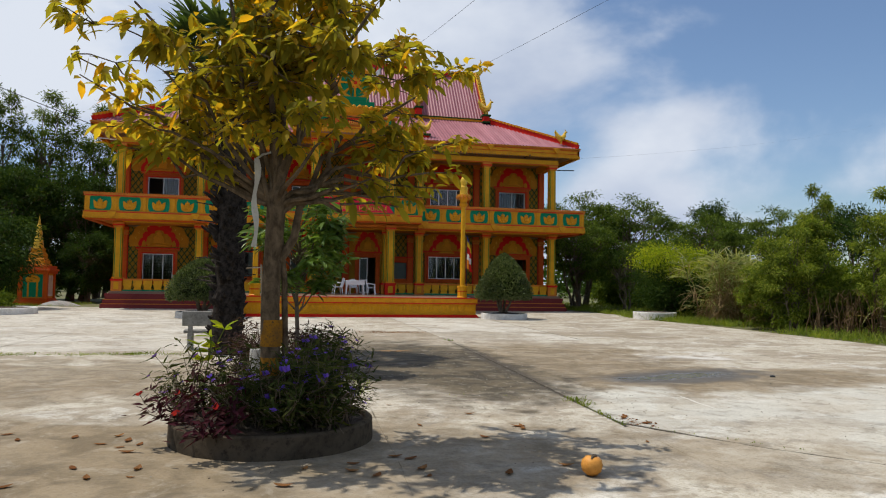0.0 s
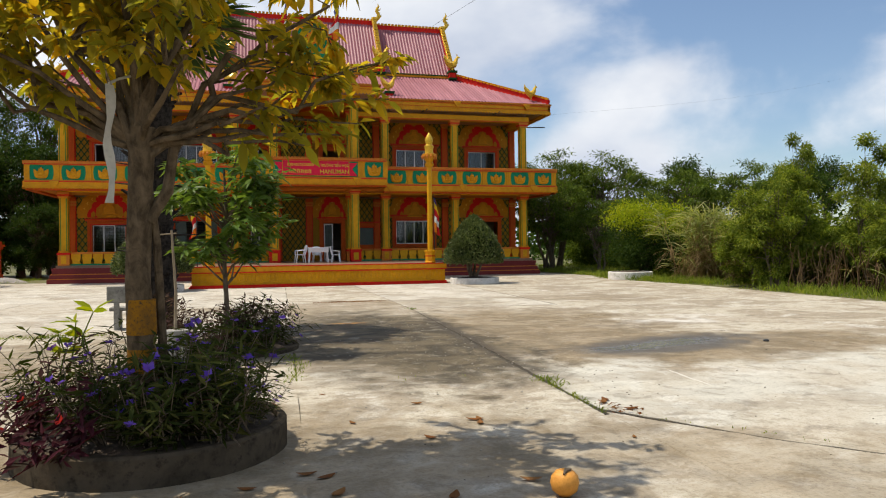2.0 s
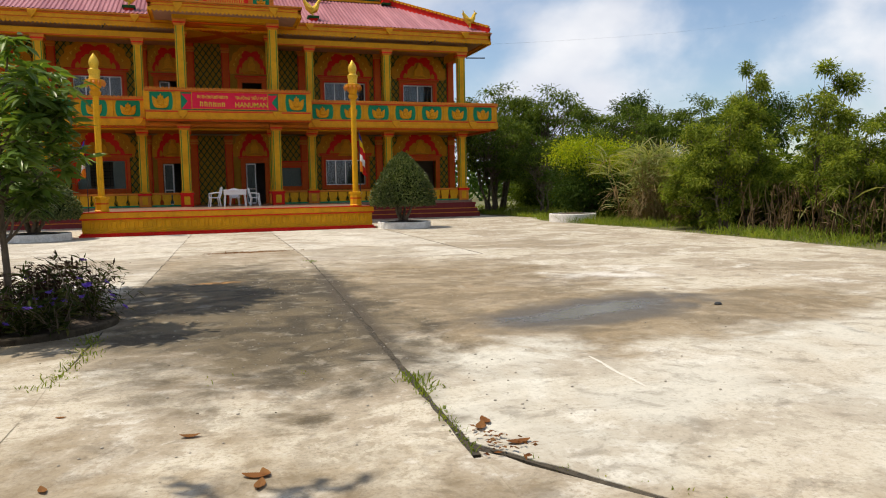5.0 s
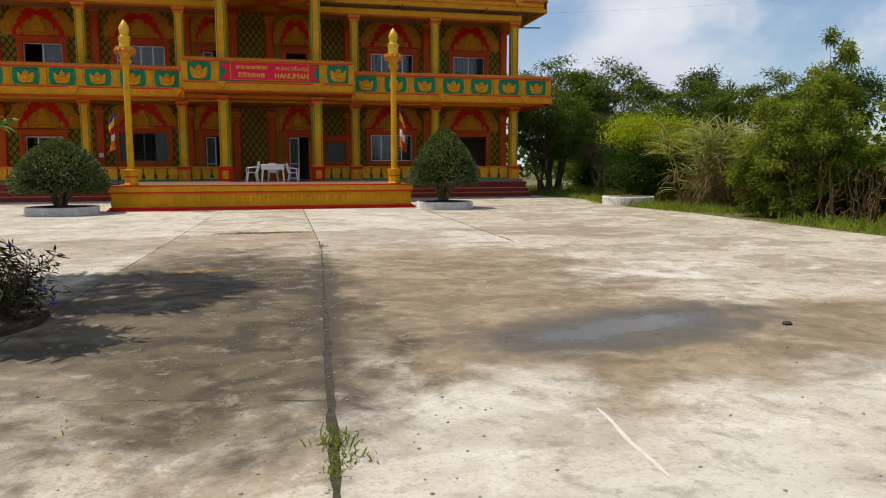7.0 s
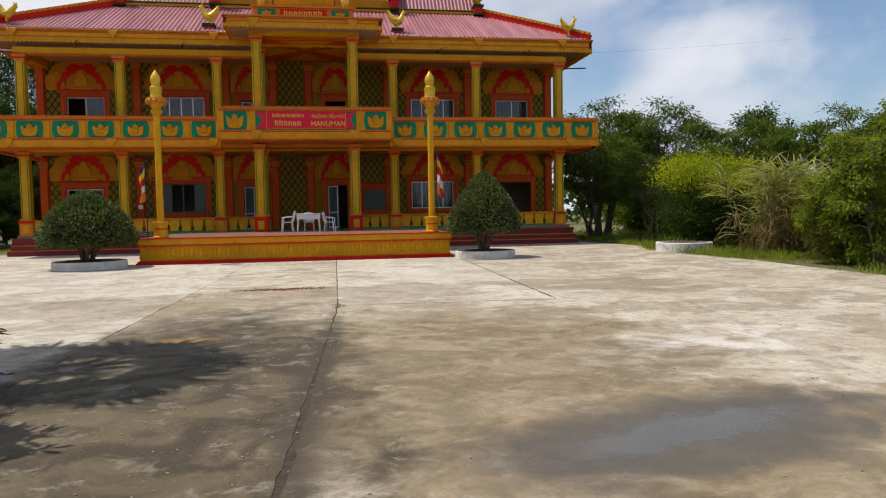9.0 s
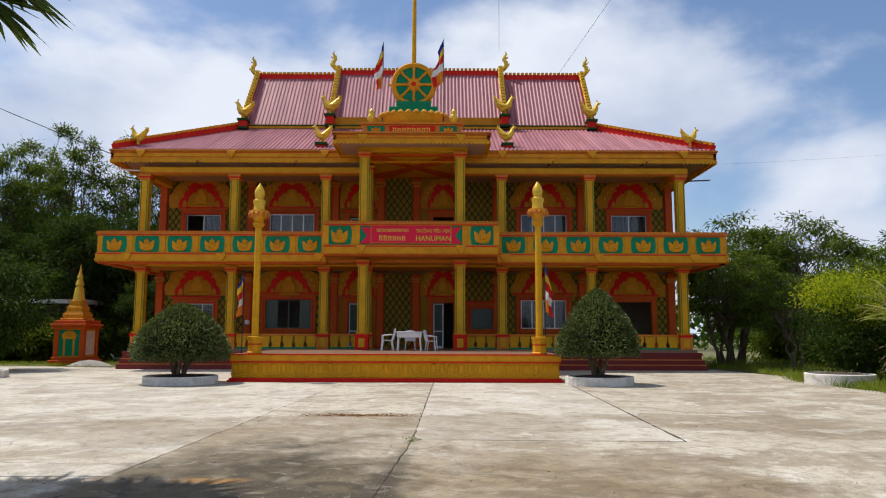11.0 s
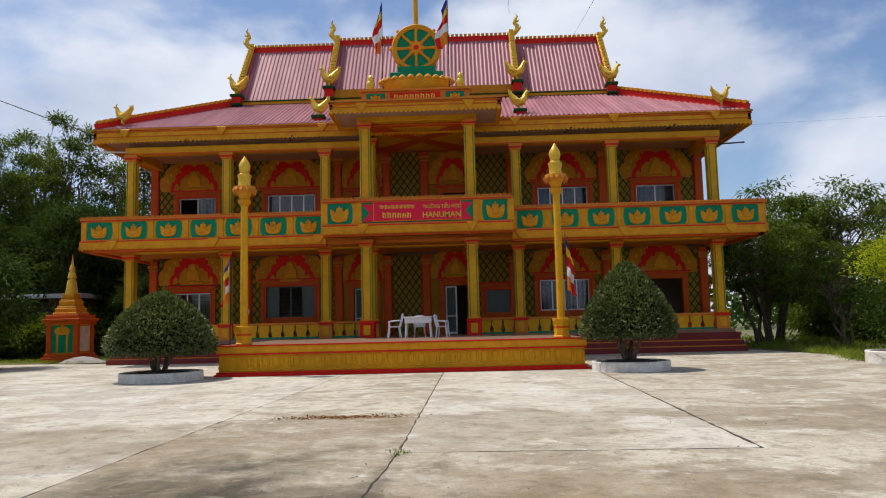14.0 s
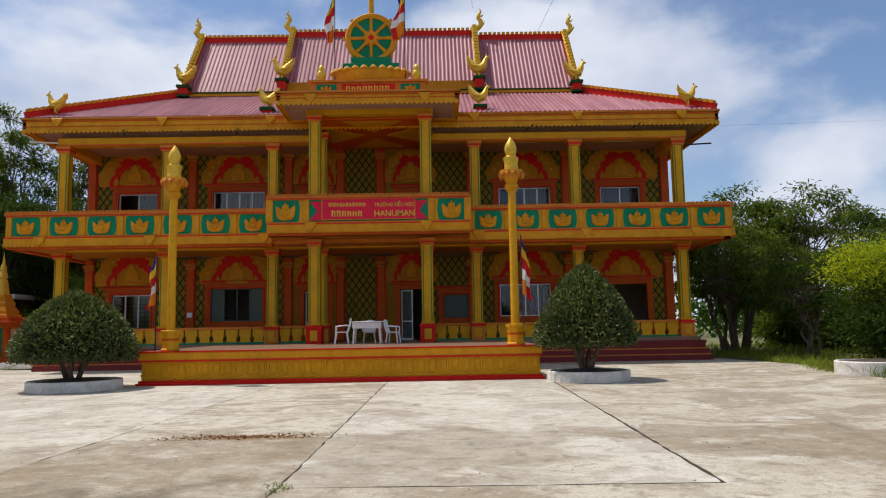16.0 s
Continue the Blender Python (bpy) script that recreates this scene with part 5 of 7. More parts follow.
for k in range(8):
    a = math.pi / 4 * k
    b = bmesh.new()
    tube(b, [(0.2 * math.cos(a), 0.2 * math.sin(a), 0.06), (0.5 * math.cos(a), 0.5 * math.sin(a), 0.065), (0.8 * math.cos(a), 0.8 * math.sin(a), 0.06)], [0.07, 0.055, 0.075], 6)
    part("spoke", b, GOLD, wheel, smooth=True)
    b = lathe(bmesh.new(), [(0.07, 0.1), (0.05, 0.16), (0.0, 0.18)], 8, 1.03 * math.cos(a), 1.03 * math.sin(a))
    part("rim_stud", b, GOLD, wheel, m=pose(0, 0, -0.1))
hub = part("hub", lathe(bmesh.new(), [(0.3, 0.0), (0.3, 0.1), (0.22, 0.13), (0.1, 0.15), (0.0, 0.17)], 24), GOLD, wheel, smooth=True)
b = bmesh.new()
for k in range(8):
    a = math.pi / 4 * (k + 0.5)
    lathe(b, [(0.035, 0.1), (0.03, 0.14), (0.0, 0.15)], 7, 0.26 * math.cos(a), 0.26 * math.sin(a))
lathe(b, [(0.13, 0.13), (0.09, 0.165), (0.0, 0.185)], 14)
part("hub_dot", b, RED, hub)


def bud(x, y, z, s=1.0):
    part("bud_finial", lathe(bmesh.new(), [(0.2 * s, 0), (0.22 * s, 0.06 * s), (0.12 * s, 0.12 * s), (0.2 * s, 0.26 * s), (0.19 * s, 0.42 * s), (0.13 * s, 0.5 * s), (0.15 * s, 0.58 * s), (0.1 * s, 0.7 * s), (0.0, 0.82 * s)], 14, x, y), BRIGHT, hall, m=pose(0, 0, z), smooth=True)


bud(-1.72, 6.4, 10.2, 0.85)
bud(1.72, 6.4, 10.2, 0.85)
part("spire_pole", lathe(bmesh.new(), [(0.10, 0), (0.09, 3.2), (0.06, 3.3), (0.0, 3.6)], 12, 0, 7.55), YELLOW, hall, m=pose(0, 0, 13.2), smooth=True)
# small fittings under the eaves
for x in (-9.9, -5.9, 5.9, 9.8):
    part("tube_light", boxes((x - 0.6, x + 0.6, 9.6, 9.68, 8.74, 8.82)), ALU, hall, "white tube light")
for x in (-9.6, -5.3, 5.9, 10.0):
    part("drain_spout", tube(bmesh.new(), [(x, COLS - 0.1, 8.92), (x + 0.2, EAVE - 0.12, 8.98)], 0.03, 6), DARKMETAL, hall)
part("drain_spout", tube(bmesh.new(), [(12.1, 8.6, 8.3), (13.1, 8.4, 8.3)], 0.03, 6), DARKMETAL, hall)
part("drain_spout", tube(bmesh.new(), [(-12.1, 8.6, 8.7), (-13.2, 8.4, 8.72)], 0.035, 6), ALU, hall)
part("meter_box", boxes((-8.02, -7.82, WALL - 0.2, WALL - 0.112, 1.95, 2.15)), ALU, hall, "small white meter box")


# ---- terrace ----
TW, TH = 5.2, 0.87
terrace = thing("terrace", "yellow terrace with lotus petal relief and red edges", "terrace")
part("body", boxes((-TW + 0.06, TW - 0.06, 0.08, 8.0, 0.1, TH - 0.05)), YELLOW, terrace)
part("paving", boxes((-TW + 0.02, TW - 0.02, 0.1, 8.0, TH - 0.05, TH)), FLOORTILE, terrace, "reddish terrace paving")
part("foot", boxes((-TW - 0.05, TW + 0.05, -0.03, 8.0, 0.0, 0.06), (-TW, TW, 0.02, 8.0, 0.06, 0.12)), RED, terrace, "red foot moulding")
part("top_band", boxes((-TW, TW, 0.0, 0.08, 0.64, TH - 0.03), (-TW, -TW + 0.06, 0.08, 8.0, 0.64, TH - 0.03), (TW - 0.06, TW, 0.08, 8.0, 0.64, TH - 0.03)), GOLD, terrace, bevel=0.01)
part("red_edge", boxes((-TW - 0.02, TW + 0.02, -0.03, 0.1, TH - 0.03, TH + 0.004), (-TW, TW, -0.02, 0.06, 0.60, 0.64)), RED, terrace, "red edge lines")


def petal_tile():
    """A raised rounded medallion with an inner ring and a scalloped foot."""
    b = bmesh.new()

    def ring(w, lo, hi, y, r):
        pts = [(-w, y, hi - w), (-w, y, lo + w)]
        pts += [(-w * math.cos(math.pi * i / 7), y, lo + w - w * math.sin(math.pi * i / 7)) for i in range(1, 7)]
        pts += [(w, y, lo + w), (w, y, hi - w)]
        pts += [(w * math.cos(math.pi * i / 7), y, hi - w + w * math.sin(math.pi * i / 7)) for i in range(1, 7)]
        tube(b, pts + pts[:1], r, 5)
    ring(0.105, 0.09, 0.43, 0.07, 0.020)
    ring(0.062, 0.14, 0.385, 0.075, 0.015)
    foot = [(-0.146, 0.07, 0.13)] + [(-0.146 * math.cos(math.pi * i / 8), 0.055, 0.12 - 0.10 * math.sin(math.pi * i / 8)) for i in range(1, 8)] + [(0.146, 0.07, 0.13)]
    tube(b, foot, 0.026, 5)
    return finished("petal", b, YELLOW, True)


PT = petal_tile()
for i in range(35):
    part("petal", PT, parent=terrace, m=pose(-TW + 0.06 + (i + 0.5) * (2 * TW - 0.12) / 35, 0, 0.14))

# flag poles on the terrace
def flag_pole(x, y):
    p = thing("ornamental_pole", "yellow pole with carved lotus bud finial on terrace", "pole", x, y, TH, group="poles on the terrace")
    part("base", lathe(bmesh.new(), [(0.24, 0.004), (0.25, 0.04), (0.22, 0.07), (0.22, 0.42), (0.26, 0.46), (0.27, 0.52), (0.23, 0.53), (0.12, 0.535)], 8), YELLOW, p)
    part("base_band", lathe(bmesh.new(), [(0.226, 0.26), (0.226, 0.32)], 8), ORANGE, p)
    part("shaft", lathe(bmesh.new(), [(0.115, 0.5), (0.105, 2.2), (0.10, 4.05)], 18), YELLOW, p, smooth=True)
    b = lathe(bmesh.new(), [(0.12, 3.95), (0.19, 4.05), (0.19, 4.1), (0.14, 4.16), (0.19, 4.3), (0.27, 4.4), (0.31, 4.44), (0.31, 4.5), (0.2, 4.53)], 20)
    cup = part("cup", b, GOLD, p, smooth=True)
    b = bmesh.new()
    for k in range(12):
        a = 2 * math.pi * k / 12
        tube(b, [(0.26 * math.cos(a), 0.26 * math.sin(a), 4.47), (0.31 * math.cos(a), 0.31 * math.sin(a), 4.38), (0.3 * math.cos(a), 0.3 * math.sin(a), 4.27)], [0.05, 0.06, 0.01], 5)
    part("cup_petals", b, PEACH, cup)
    part("bud", lathe(bmesh.new(), [(0.19, 4.5), (0.18, 4.56), (0.175, 4.7), (0.2, 4.78), (0.205, 4.84), (0.16, 4.86), (0.125, 4.90), (0.14, 4.96), (0.165, 5.04), (0.165, 5.12), (0.13, 5.22), (0.065, 5.32), (0.03, 5.37), (0.0, 5.42)], 16), BRIGHT, p, smooth=True)
    return p


pole = flag_pole(-4.5, 0.3)
pole.matrix_basis = pole.matrix_basis @ Matrix.Diagonal((1, 1, 1.018, 1))
copy_thing(pole, pose(4.56, 0.3, TH) @ Matrix.Diagonal((1, 1, 1.018, 1)))


def hanging_flag(name, x, y, z, h, ztop, seed, rz=0.0, wide=0.55):
    """A limp five-coloured flag on a thin staff."""
    rng = np.random.default_rng(seed)
    f = thing(name, "limp five-coloured striped flag on a thin staff", "flag", x, y, z, rz, group="striped flags")
    part("staff", tube(bmesh.new(), [(0, 0, 0), (0, 0, ztop)], [0.018, 0.014], 6), DARKMETAL, f)
    rows = 18
    edges = [0.0, 0.15, 0.33, 0.53, 0.72, 1.0]
    mats = (F_BLUE, F_YEL, F_RED, F_WHT, F_ORG)
    ph = rng.uniform(0, 6)

    def pt(u, v):
        w = wide * (0.25 + 0.22 * v + 0.1 * math.sin(v * 7 + ph))
        fold = 0.07 * math.sin(u * 9 + v * 3 + ph) * (0.3 + v)
        return (0.02 + w * u, fold, ztop - 0.05 - h * v - 0.28 * h * u * (1 - 0.5 * v))
    for i, mt in enumerate(mats):
        b = bmesh.new()
        nu, nv = 8, 6
        g2 = [[b.verts.new(pt(a / nu, edges[i] + (edges[i + 1] - edges[i]) * c / nv)) for a in range(nu + 1)] for c in range(nv + 1)]
        for c in range(nv):
            for a in range(nu):
                if i == 4 and a > 4:
                    continue
                b.faces.new((g2[c][a], g2[c][a + 1], g2[c + 1][a + 1], g2[c + 1][a]))
        part("stripe", b, mt, f, smooth=True)
        if i == 4:
            b = bmesh.new()
            g2 = [[b.verts.new(pt((5 + a) / nu, edges[i] + (edges[i + 1] - edges[i]) * c / nv)) for a in range(4)] for c in range(nv + 1)]
            for c in range(nv):
                for a in range(3):
                    b.faces.new((g2[c][a], g2[c][a + 1], g2[c + 1][a + 1], g2[c + 1][a]))
            part("stripe", b, F_RED, f, smooth=True)
    return f


hanging_flag("flag", -4.95, 0.45, TH, 1.25, 2.55, 3, 170)
hanging_flag("flag", 4.78, 0.45, TH, 1.55, 2.95, 4, 15)
hanging_flag("flag", CX - 1.28, 6.75, 10.2, 1.9, 3.75, 5, 165, 0.85)
hanging_flag("flag", CX + 1.3, 6.75, 10.2, 1.9, 3.9, 6, 175, 1.0)

# white plastic table and chairs
table = thing("table", "white plastic table on the terrace", "table", 0.2, 5.3, TH)
part("tabletop", boxes((-0.5, 0.5, -0.38, 0.38, 0.69, 0.73), (-0.47, 0.47, -0.35, 0.35, 0.5, 0.69)), PLASTIC, table, bevel=0.012)
for sx in (-1, 1):
    for sy in (-1, 1):
        part("leg", tube(bmesh.new(), [(0.40 * sx, 0.3 * sy, 0.62), (0.45 * sx, 0.34 * sy, 0.004)], [0.035, 0.028], 6), PLASTIC, table)
chair = thing("chair", "white plastic armchair with slatted back", "chair", -0.72, 5.25, TH, -80, group="white plastic chairs")
part("seat", boxes((-0.23, 0.23, -0.22, 0.22, 0.40, 0.44)), PLASTIC, chair, bevel=0.015)
b = bmesh.new()
tube(b, [(-0.23, 0.22, 0.42), (-0.24, 0.3, 0.66), (-0.2, 0.33, 0.86), (0, 0.35, 0.9), (0.2, 0.33, 0.86), (0.24, 0.3, 0.66), (0.23, 0.22, 0.42)], 0.028, 6)
for k in range(5):
    x = -0.16 + 0.08 * k
    beam(b, (x, 0.23, 0.43), (x, 0.335, 0.87), 0.074, 0.016)
part("backrest", b, PLASTIC, chair)
for sx in (-1, 1):
    part("armrest", tube(bmesh.new(), [(0.25 * sx, -0.2, 0.42), (0.27 * sx, -0.2, 0.62), (0.27 * sx, 0.05, 0.65), (0.24 * sx, 0.27, 0.66)], 0.026, 6), PLASTIC, chair)
    for sy in (-1, 1):
        part("leg", tube(bmesh.new(), [(0.2 * sx, 0.19 * sy, 0.42), (0.25 * sx, 0.25 * sy, 0.004)], [0.034, 0.026], 6), PLASTIC, chair)
small = Matrix.Diagonal((0.9, 0.9, 0.93, 1))
chair.matrix_basis = pose(-0.66, 5.25, TH, 0, 0, -80) @ small
copy_thing(chair, pose(1.05, 5.25, TH, 0, 0, 78) @ small)
copy_thing(chair, pose(0.2, 5.9, TH, 0, 0, 4) @ small)

# ---- clipped bushes in white rings ----
def ring_planter(name, label, x, y, r, h, mat, soil=0.05, group="", wob=0.0, thick=0.09):
    p = thing(name, label, "planter", x, y, group=group)
    part("ring", lathe(bmesh.new(), [(r, -0.01), (r, h - 0.02), (r - 0.02, h), (r - thick, h), (r - thick - 0.01, h - 0.02), (r - thick - 0.01, 0.02)], 44, wob=wob), mat, p, smooth=True)
    part("soil", lathe(bmesh.new(), [(r - thick - 0.012, h - soil), (r * 0.6, h - soil + 0.05), (r * 0.2, h - soil + 0.09), (0.0, h - soil + 0.1)], 28, wob=0.02), SOIL, p, smooth=True)
    return p


def topiary(x, y, base, top, wide, waist, seed, count, pointed):
    rng = np.random.default_rng(seed)
    t = thing("clipped_bush", "dense dark green clipped bush in a white ring", "bush", x, y, base, group="clipped bushes")
    b = bmesh.new()
    for k in range(6):
        a = rng.uniform(0, 6.28)
        q = np.array((math.cos(a) * wide * rng.uniform(0.15, 0.5), math.sin(a) * wide * rng.uniform(0.15, 0.5), waist + 0.2))
        pts, rad = limb((0.1 * math.cos(a), 0.1 * math.sin(a), -0.05), q, 0.075, 0.03, rng, 0, 5)
        tube(b, pts, rad, 6)
    part("stem", b, BARK, t, smooth=True)
    H = top - base

    def radius(s):
        # s from 0 at the skirt to 1 at the tip
        return wide * (1 - s ** pointed) ** 0.72 * (0.9 + 0.1 * min(1.0, s / 0.12))
    # solid shell added to close the bush, coloured dark for its inner shade
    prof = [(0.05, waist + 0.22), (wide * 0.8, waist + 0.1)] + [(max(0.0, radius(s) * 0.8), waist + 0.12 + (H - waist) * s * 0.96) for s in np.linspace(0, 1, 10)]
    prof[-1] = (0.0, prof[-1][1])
    part("dark_core", lathe(bmesh.new(), prof, 28, wob=0.06), L_SHADE, t)
    s = rng.uniform(0, 1, count) ** 1.15
    a = rng.uniform(0, 2 * math.pi, count)
    sub = rng.uniform(0, 1, count) < 0.14
    r = np.array([radius(v) for v in s]) * rng.uniform(0.84, 1.05, count)
    lump = np.array([1 + 0.07 * noise.noise(Vector((3 * math.cos(c), 3 * math.sin(c), 3 * v + seed))) for c, v in zip(a, s)])
    r = r * lump
    z = waist + (H - waist) * s
    r = np.where(sub, wide * np.sqrt(rng.uniform(0.1, 1, count)), r)
    z = np.where(sub, waist + rng.uniform(-0.08, 0.14, count), z)
    at = np.stack((r * np.cos(a), r * np.sin(a), z + rng.normal(size=count) * 0.02), 1)
    out = np.stack((np.cos(a) * (1 - s * 0.6), np.sin(a) * (1 - s * 0.6), 0.25 + s), 1) + rng.normal(size=(count, 3)) * 0.65
    part("foliage", leaf_mesh("foliage", at, out, 0.105, 0.05, L_TOPIARY, seed=seed), None, t)
    return t


ring_planter("ring_planter", "round whitewashed concrete planter ring with soil", -6.42, -0.75, 1.08, 0.24, WHITE, group="white planter rings")
ring_planter("ring_planter", "round whitewashed concrete planter ring with soil", 6.22, -0.72, 1.02, 0.25, WHITE, group="white planter rings")
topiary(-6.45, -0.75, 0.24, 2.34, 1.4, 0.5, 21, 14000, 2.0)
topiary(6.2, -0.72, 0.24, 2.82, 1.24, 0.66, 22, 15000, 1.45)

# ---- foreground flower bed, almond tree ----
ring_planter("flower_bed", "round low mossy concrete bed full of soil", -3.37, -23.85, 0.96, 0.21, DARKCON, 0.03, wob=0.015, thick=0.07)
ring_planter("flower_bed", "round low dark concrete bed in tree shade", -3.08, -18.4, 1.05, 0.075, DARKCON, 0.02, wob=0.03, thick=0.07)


def almond_tree():
    rng = np.random.default_rng(12)
    t = thing("almond_tree", "smooth grey tree with yellowing leaves and painted bands", "tree", -3.4, -24.3, 0.2)
    b = bmesh.new()
    trunk = [(0.03, 0.02, -0.05), (0.0, 0.0, 0.5), (-0.02, 0.0, 1.1), (0.0, 0.02, 1.7), (0.02, 0.0, 2.15)]
    tube(b, trunk, [0.112, 0.092, 0.084, 0.082, 0.09], 16)
    mains = [((-0.6, 0.25, 3.5), 0.042), ((-0.1, -0.5, 4.1), 0.045), ((0.25, 0.5, 4.4), 0.042), ((0.85, -0.1, 3.9), 0.045), ((1.35, 0.35, 3.2), 0.036), ((-0.95, -0.3, 3.1), 0.034), ((0.6, -0.6, 3.3), 0.034), ((0.5, 0.3, 4.6), 0.036), ((-1.3, 0.15, 3.85), 0.034), ((-1.0, -0.25, 4.4), 0.034)]
    twigs = []
    for q, r in mains:
        s = (0.03 * rng.normal(), 0.03 * rng.normal(), 1.9 + 0.25 * rng.random())
        pts, rad = limb(s, q, r * 0.82, r * 0.3, rng, 0.06, 7)
        tube(b, pts, rad, 9)
        for k in range(9):
            i = rng.integers(2, 7)
            a = rng.uniform(0, 6.28)
            L = rng.uniform(0.45, 0.95)
            dz = rng.uniform(-0.12, 0.4)
            e = pts[i] + np.array((math.cos(a) * L, math.sin(a) * L * 0.9, dz))
            e[2] = max(e[2], 2.05 + 0.1 * rng.random())
            tp, tr = limb(pts[i], e, rad[i] * 0.45, 0.006, rng, 0.05, 6)
            tube(b, tp, tr, 5)
            twigs.append(tp)
            for k2 in range(2):
                j = rng.integers(2, 6)
                e2 = tp[j] + rng.normal(size=3) * np.array((0.3, 0.3, 0.14))
                t2, r2 = limb(tp[j], e2, 0.008, 0.003, rng, 0, 4)
                tube(b, t2, r2, 4)
                twigs.append(t2)
    for e in ((-1.65, 0.5, 2.75), (-1.3, 0.85, 3.05), (-0.95, 1.1, 2.7), (-1.7, 0.0, 3.1), (-0.5, 1.2, 3.0), (-1.35, -0.2, 2.45), (-1.2, -0.45, 2.7), (-1.3, 0.1, 2.9), (1.2, 0.3, 2.25), (0.9, -0.5, 2.2), (1.85, 0.1, 2.75), (1.7, -0.3, 2.35), (1.4, 0.1, 2.15), (1.1, -0.35, 2.0), (1.6, 0.45, 2.3), (0.8, 0.55, 2.15), (1.2, 0.7, 2.6), (0.5, -0.8, 2.6), (1.0, -0.2, 2.55)):
        tp, tr = limb((0, 0, 2.0), e, 0.028, 0.005, rng, 0.04, 7)
        tube(b, tp, tr, 6)
        twigs.append(tp[3:])
    tp, tr = limb((0.05, 0, 1.5), (0.6, 0.05, 2.7), 0.045, 0.022, rng, -0.02, 6)
    tube(b, tp, tr, 9)
    tube(b, [(0.14, 0.08, -0.05), (0.125, 0.07, 0.7), (0.10, 0.05, 1.35), (0.05, 0.02, 1.8)], [0.036, 0.03, 0.028, 0.024], 9)
    part("trunk", b, TRUNK, t, smooth=True)
    for z0, z1 in ((0.46, 0.62), (0.72, 0.96)):
        part("painted_band", lathe(bmesh.new(), [(0.099, z0), (0.096, z1)], 18), STRIPE, t, "faded yellow painted band", smooth=True)
    at, al = [], []
    for tp in twigs:
        tp = np.array(tp)
        n = int(rng.integers(15, 25))
        for k in range(n):
            u = rng.uniform(0.3, 1.0) ** 0.7 * (len(tp) - 1)
            i = min(int(u), len(tp) - 2)
            p = tp[i] + (tp[i + 1] - tp[i]) * (u - i)
            at.append(p + rng.normal(size=3) * 0.03)
            d = tp[-1] - tp[0]
            al.append(d / (np.linalg.norm(d) + 1e-6) * 0.6 + rng.normal(size=3) * np.array((0.7, 0.7, 0.45)) - np.array((0, 0, 0.35)))
    part("crown", leaf_mesh("crown", at, al, 0.145, 0.062, L_ALMOND, 0.3, True, 0.45, 5), None, t)
    # a strip of cloth tied round a limb
    b = bmesh.new()
    rows = [(-0.17 + 0.014 * math.sin(i), -0.1 + 0.012 * math.cos(2 * i), 2.42 - 0.08 * i) for i in range(11)]
    vs = [[b.verts.new((x + s * (0.022 + 0.008 * math.sin(i * 1.3)), y + 0.02 * s, z)) for s in (-1, 0.1, 1)] for i, (x, y, z) in enumerate(rows)]
    for p, q in zip(vs, vs[1:]):
        for k in range(2):
            b.faces.new((p[k], p[k + 1], q[k + 1], q[k]))
    tube(b, [(-0.17, -0.1, 2.42), (-0.12, -0.03, 2.47), (-0.05, 0.0, 2.5)], 0.01, 5)
    part("cloth_strip", b, CLOTH, t, "torn whitish cloth strip", smooth=True)
    return t


almond_tree()


def bed_plant(kind, seed):
    """A wiry bed plant: thin stems, narrow leaves and a few flowers."""
    rng = np.random.default_rng(seed)
    p = thing("bed_plant", {"violet": "wiry green plant with violet flowers", "purple": "wiry purple-brown plant with narrow leaves", "crimson": "crimson-leaved bedding plant with red flowers"}[kind], "plant", group="bed plants " + kind)
    b = bmesh.new()
    at, al, fl, fd = [], [], [], []
    for k in range(9):
        a, w, h = rng.uniform(0, 6.28), rng.uniform(0.05, 0.38), rng.uniform(0.26, 0.66)
        if kind == "crimson":
            h *= 0.6
        pts, rad = limb((rng.normal() * 0.04, rng.normal() * 0.04, -0.04), (math.cos(a) * w, math.sin(a) * w, h), 0.006, 0.0025, rng, 0.02, 6)
        tube(b, pts, rad, 4)
        for i in range(1, 6):
            for s in range(4):
                at.append(pts[i] + rng.normal(size=3) * 0.02)
                c = rng.uniform(0, 6.28)
                al.append((math.cos(c), math.sin(c), rng.uniform(-0.1, 0.7)))
        if rng.random() < 0.28:
            fl.append(pts[-1])
    part("stem", b, BARK if kind == "violet" else L_PURPLE, p)
    mat = {"violet": L_BED, "purple": L_PURPLE, "crimson": L_REDLEAF}[kind]
    part("foliage", leaf_mesh("foliage", at, al, 0.115 if kind != "crimson" else 0.1, 0.02 if kind == "violet" else 0.021 if kind == "purple" else 0.03, mat, 0.3, False, 0.15, seed), None, p)
    if kind != "purple" and fl:
        fa, fd = [], []
        for f in fl:
            for k in range(5):
                c = 2 * math.pi * k / 5
                fa.append(f)
                fd.append((math.cos(c), math.sin(c) - 0.4, 0.35))
        tagged(part("blossom", leaf_mesh("blossom", fa, fd, 0.036, 0.04, P_VIOLET if kind == "violet" else P_RED, 0.1, False, 0, seed), None, p), kind="stuff")
    return p


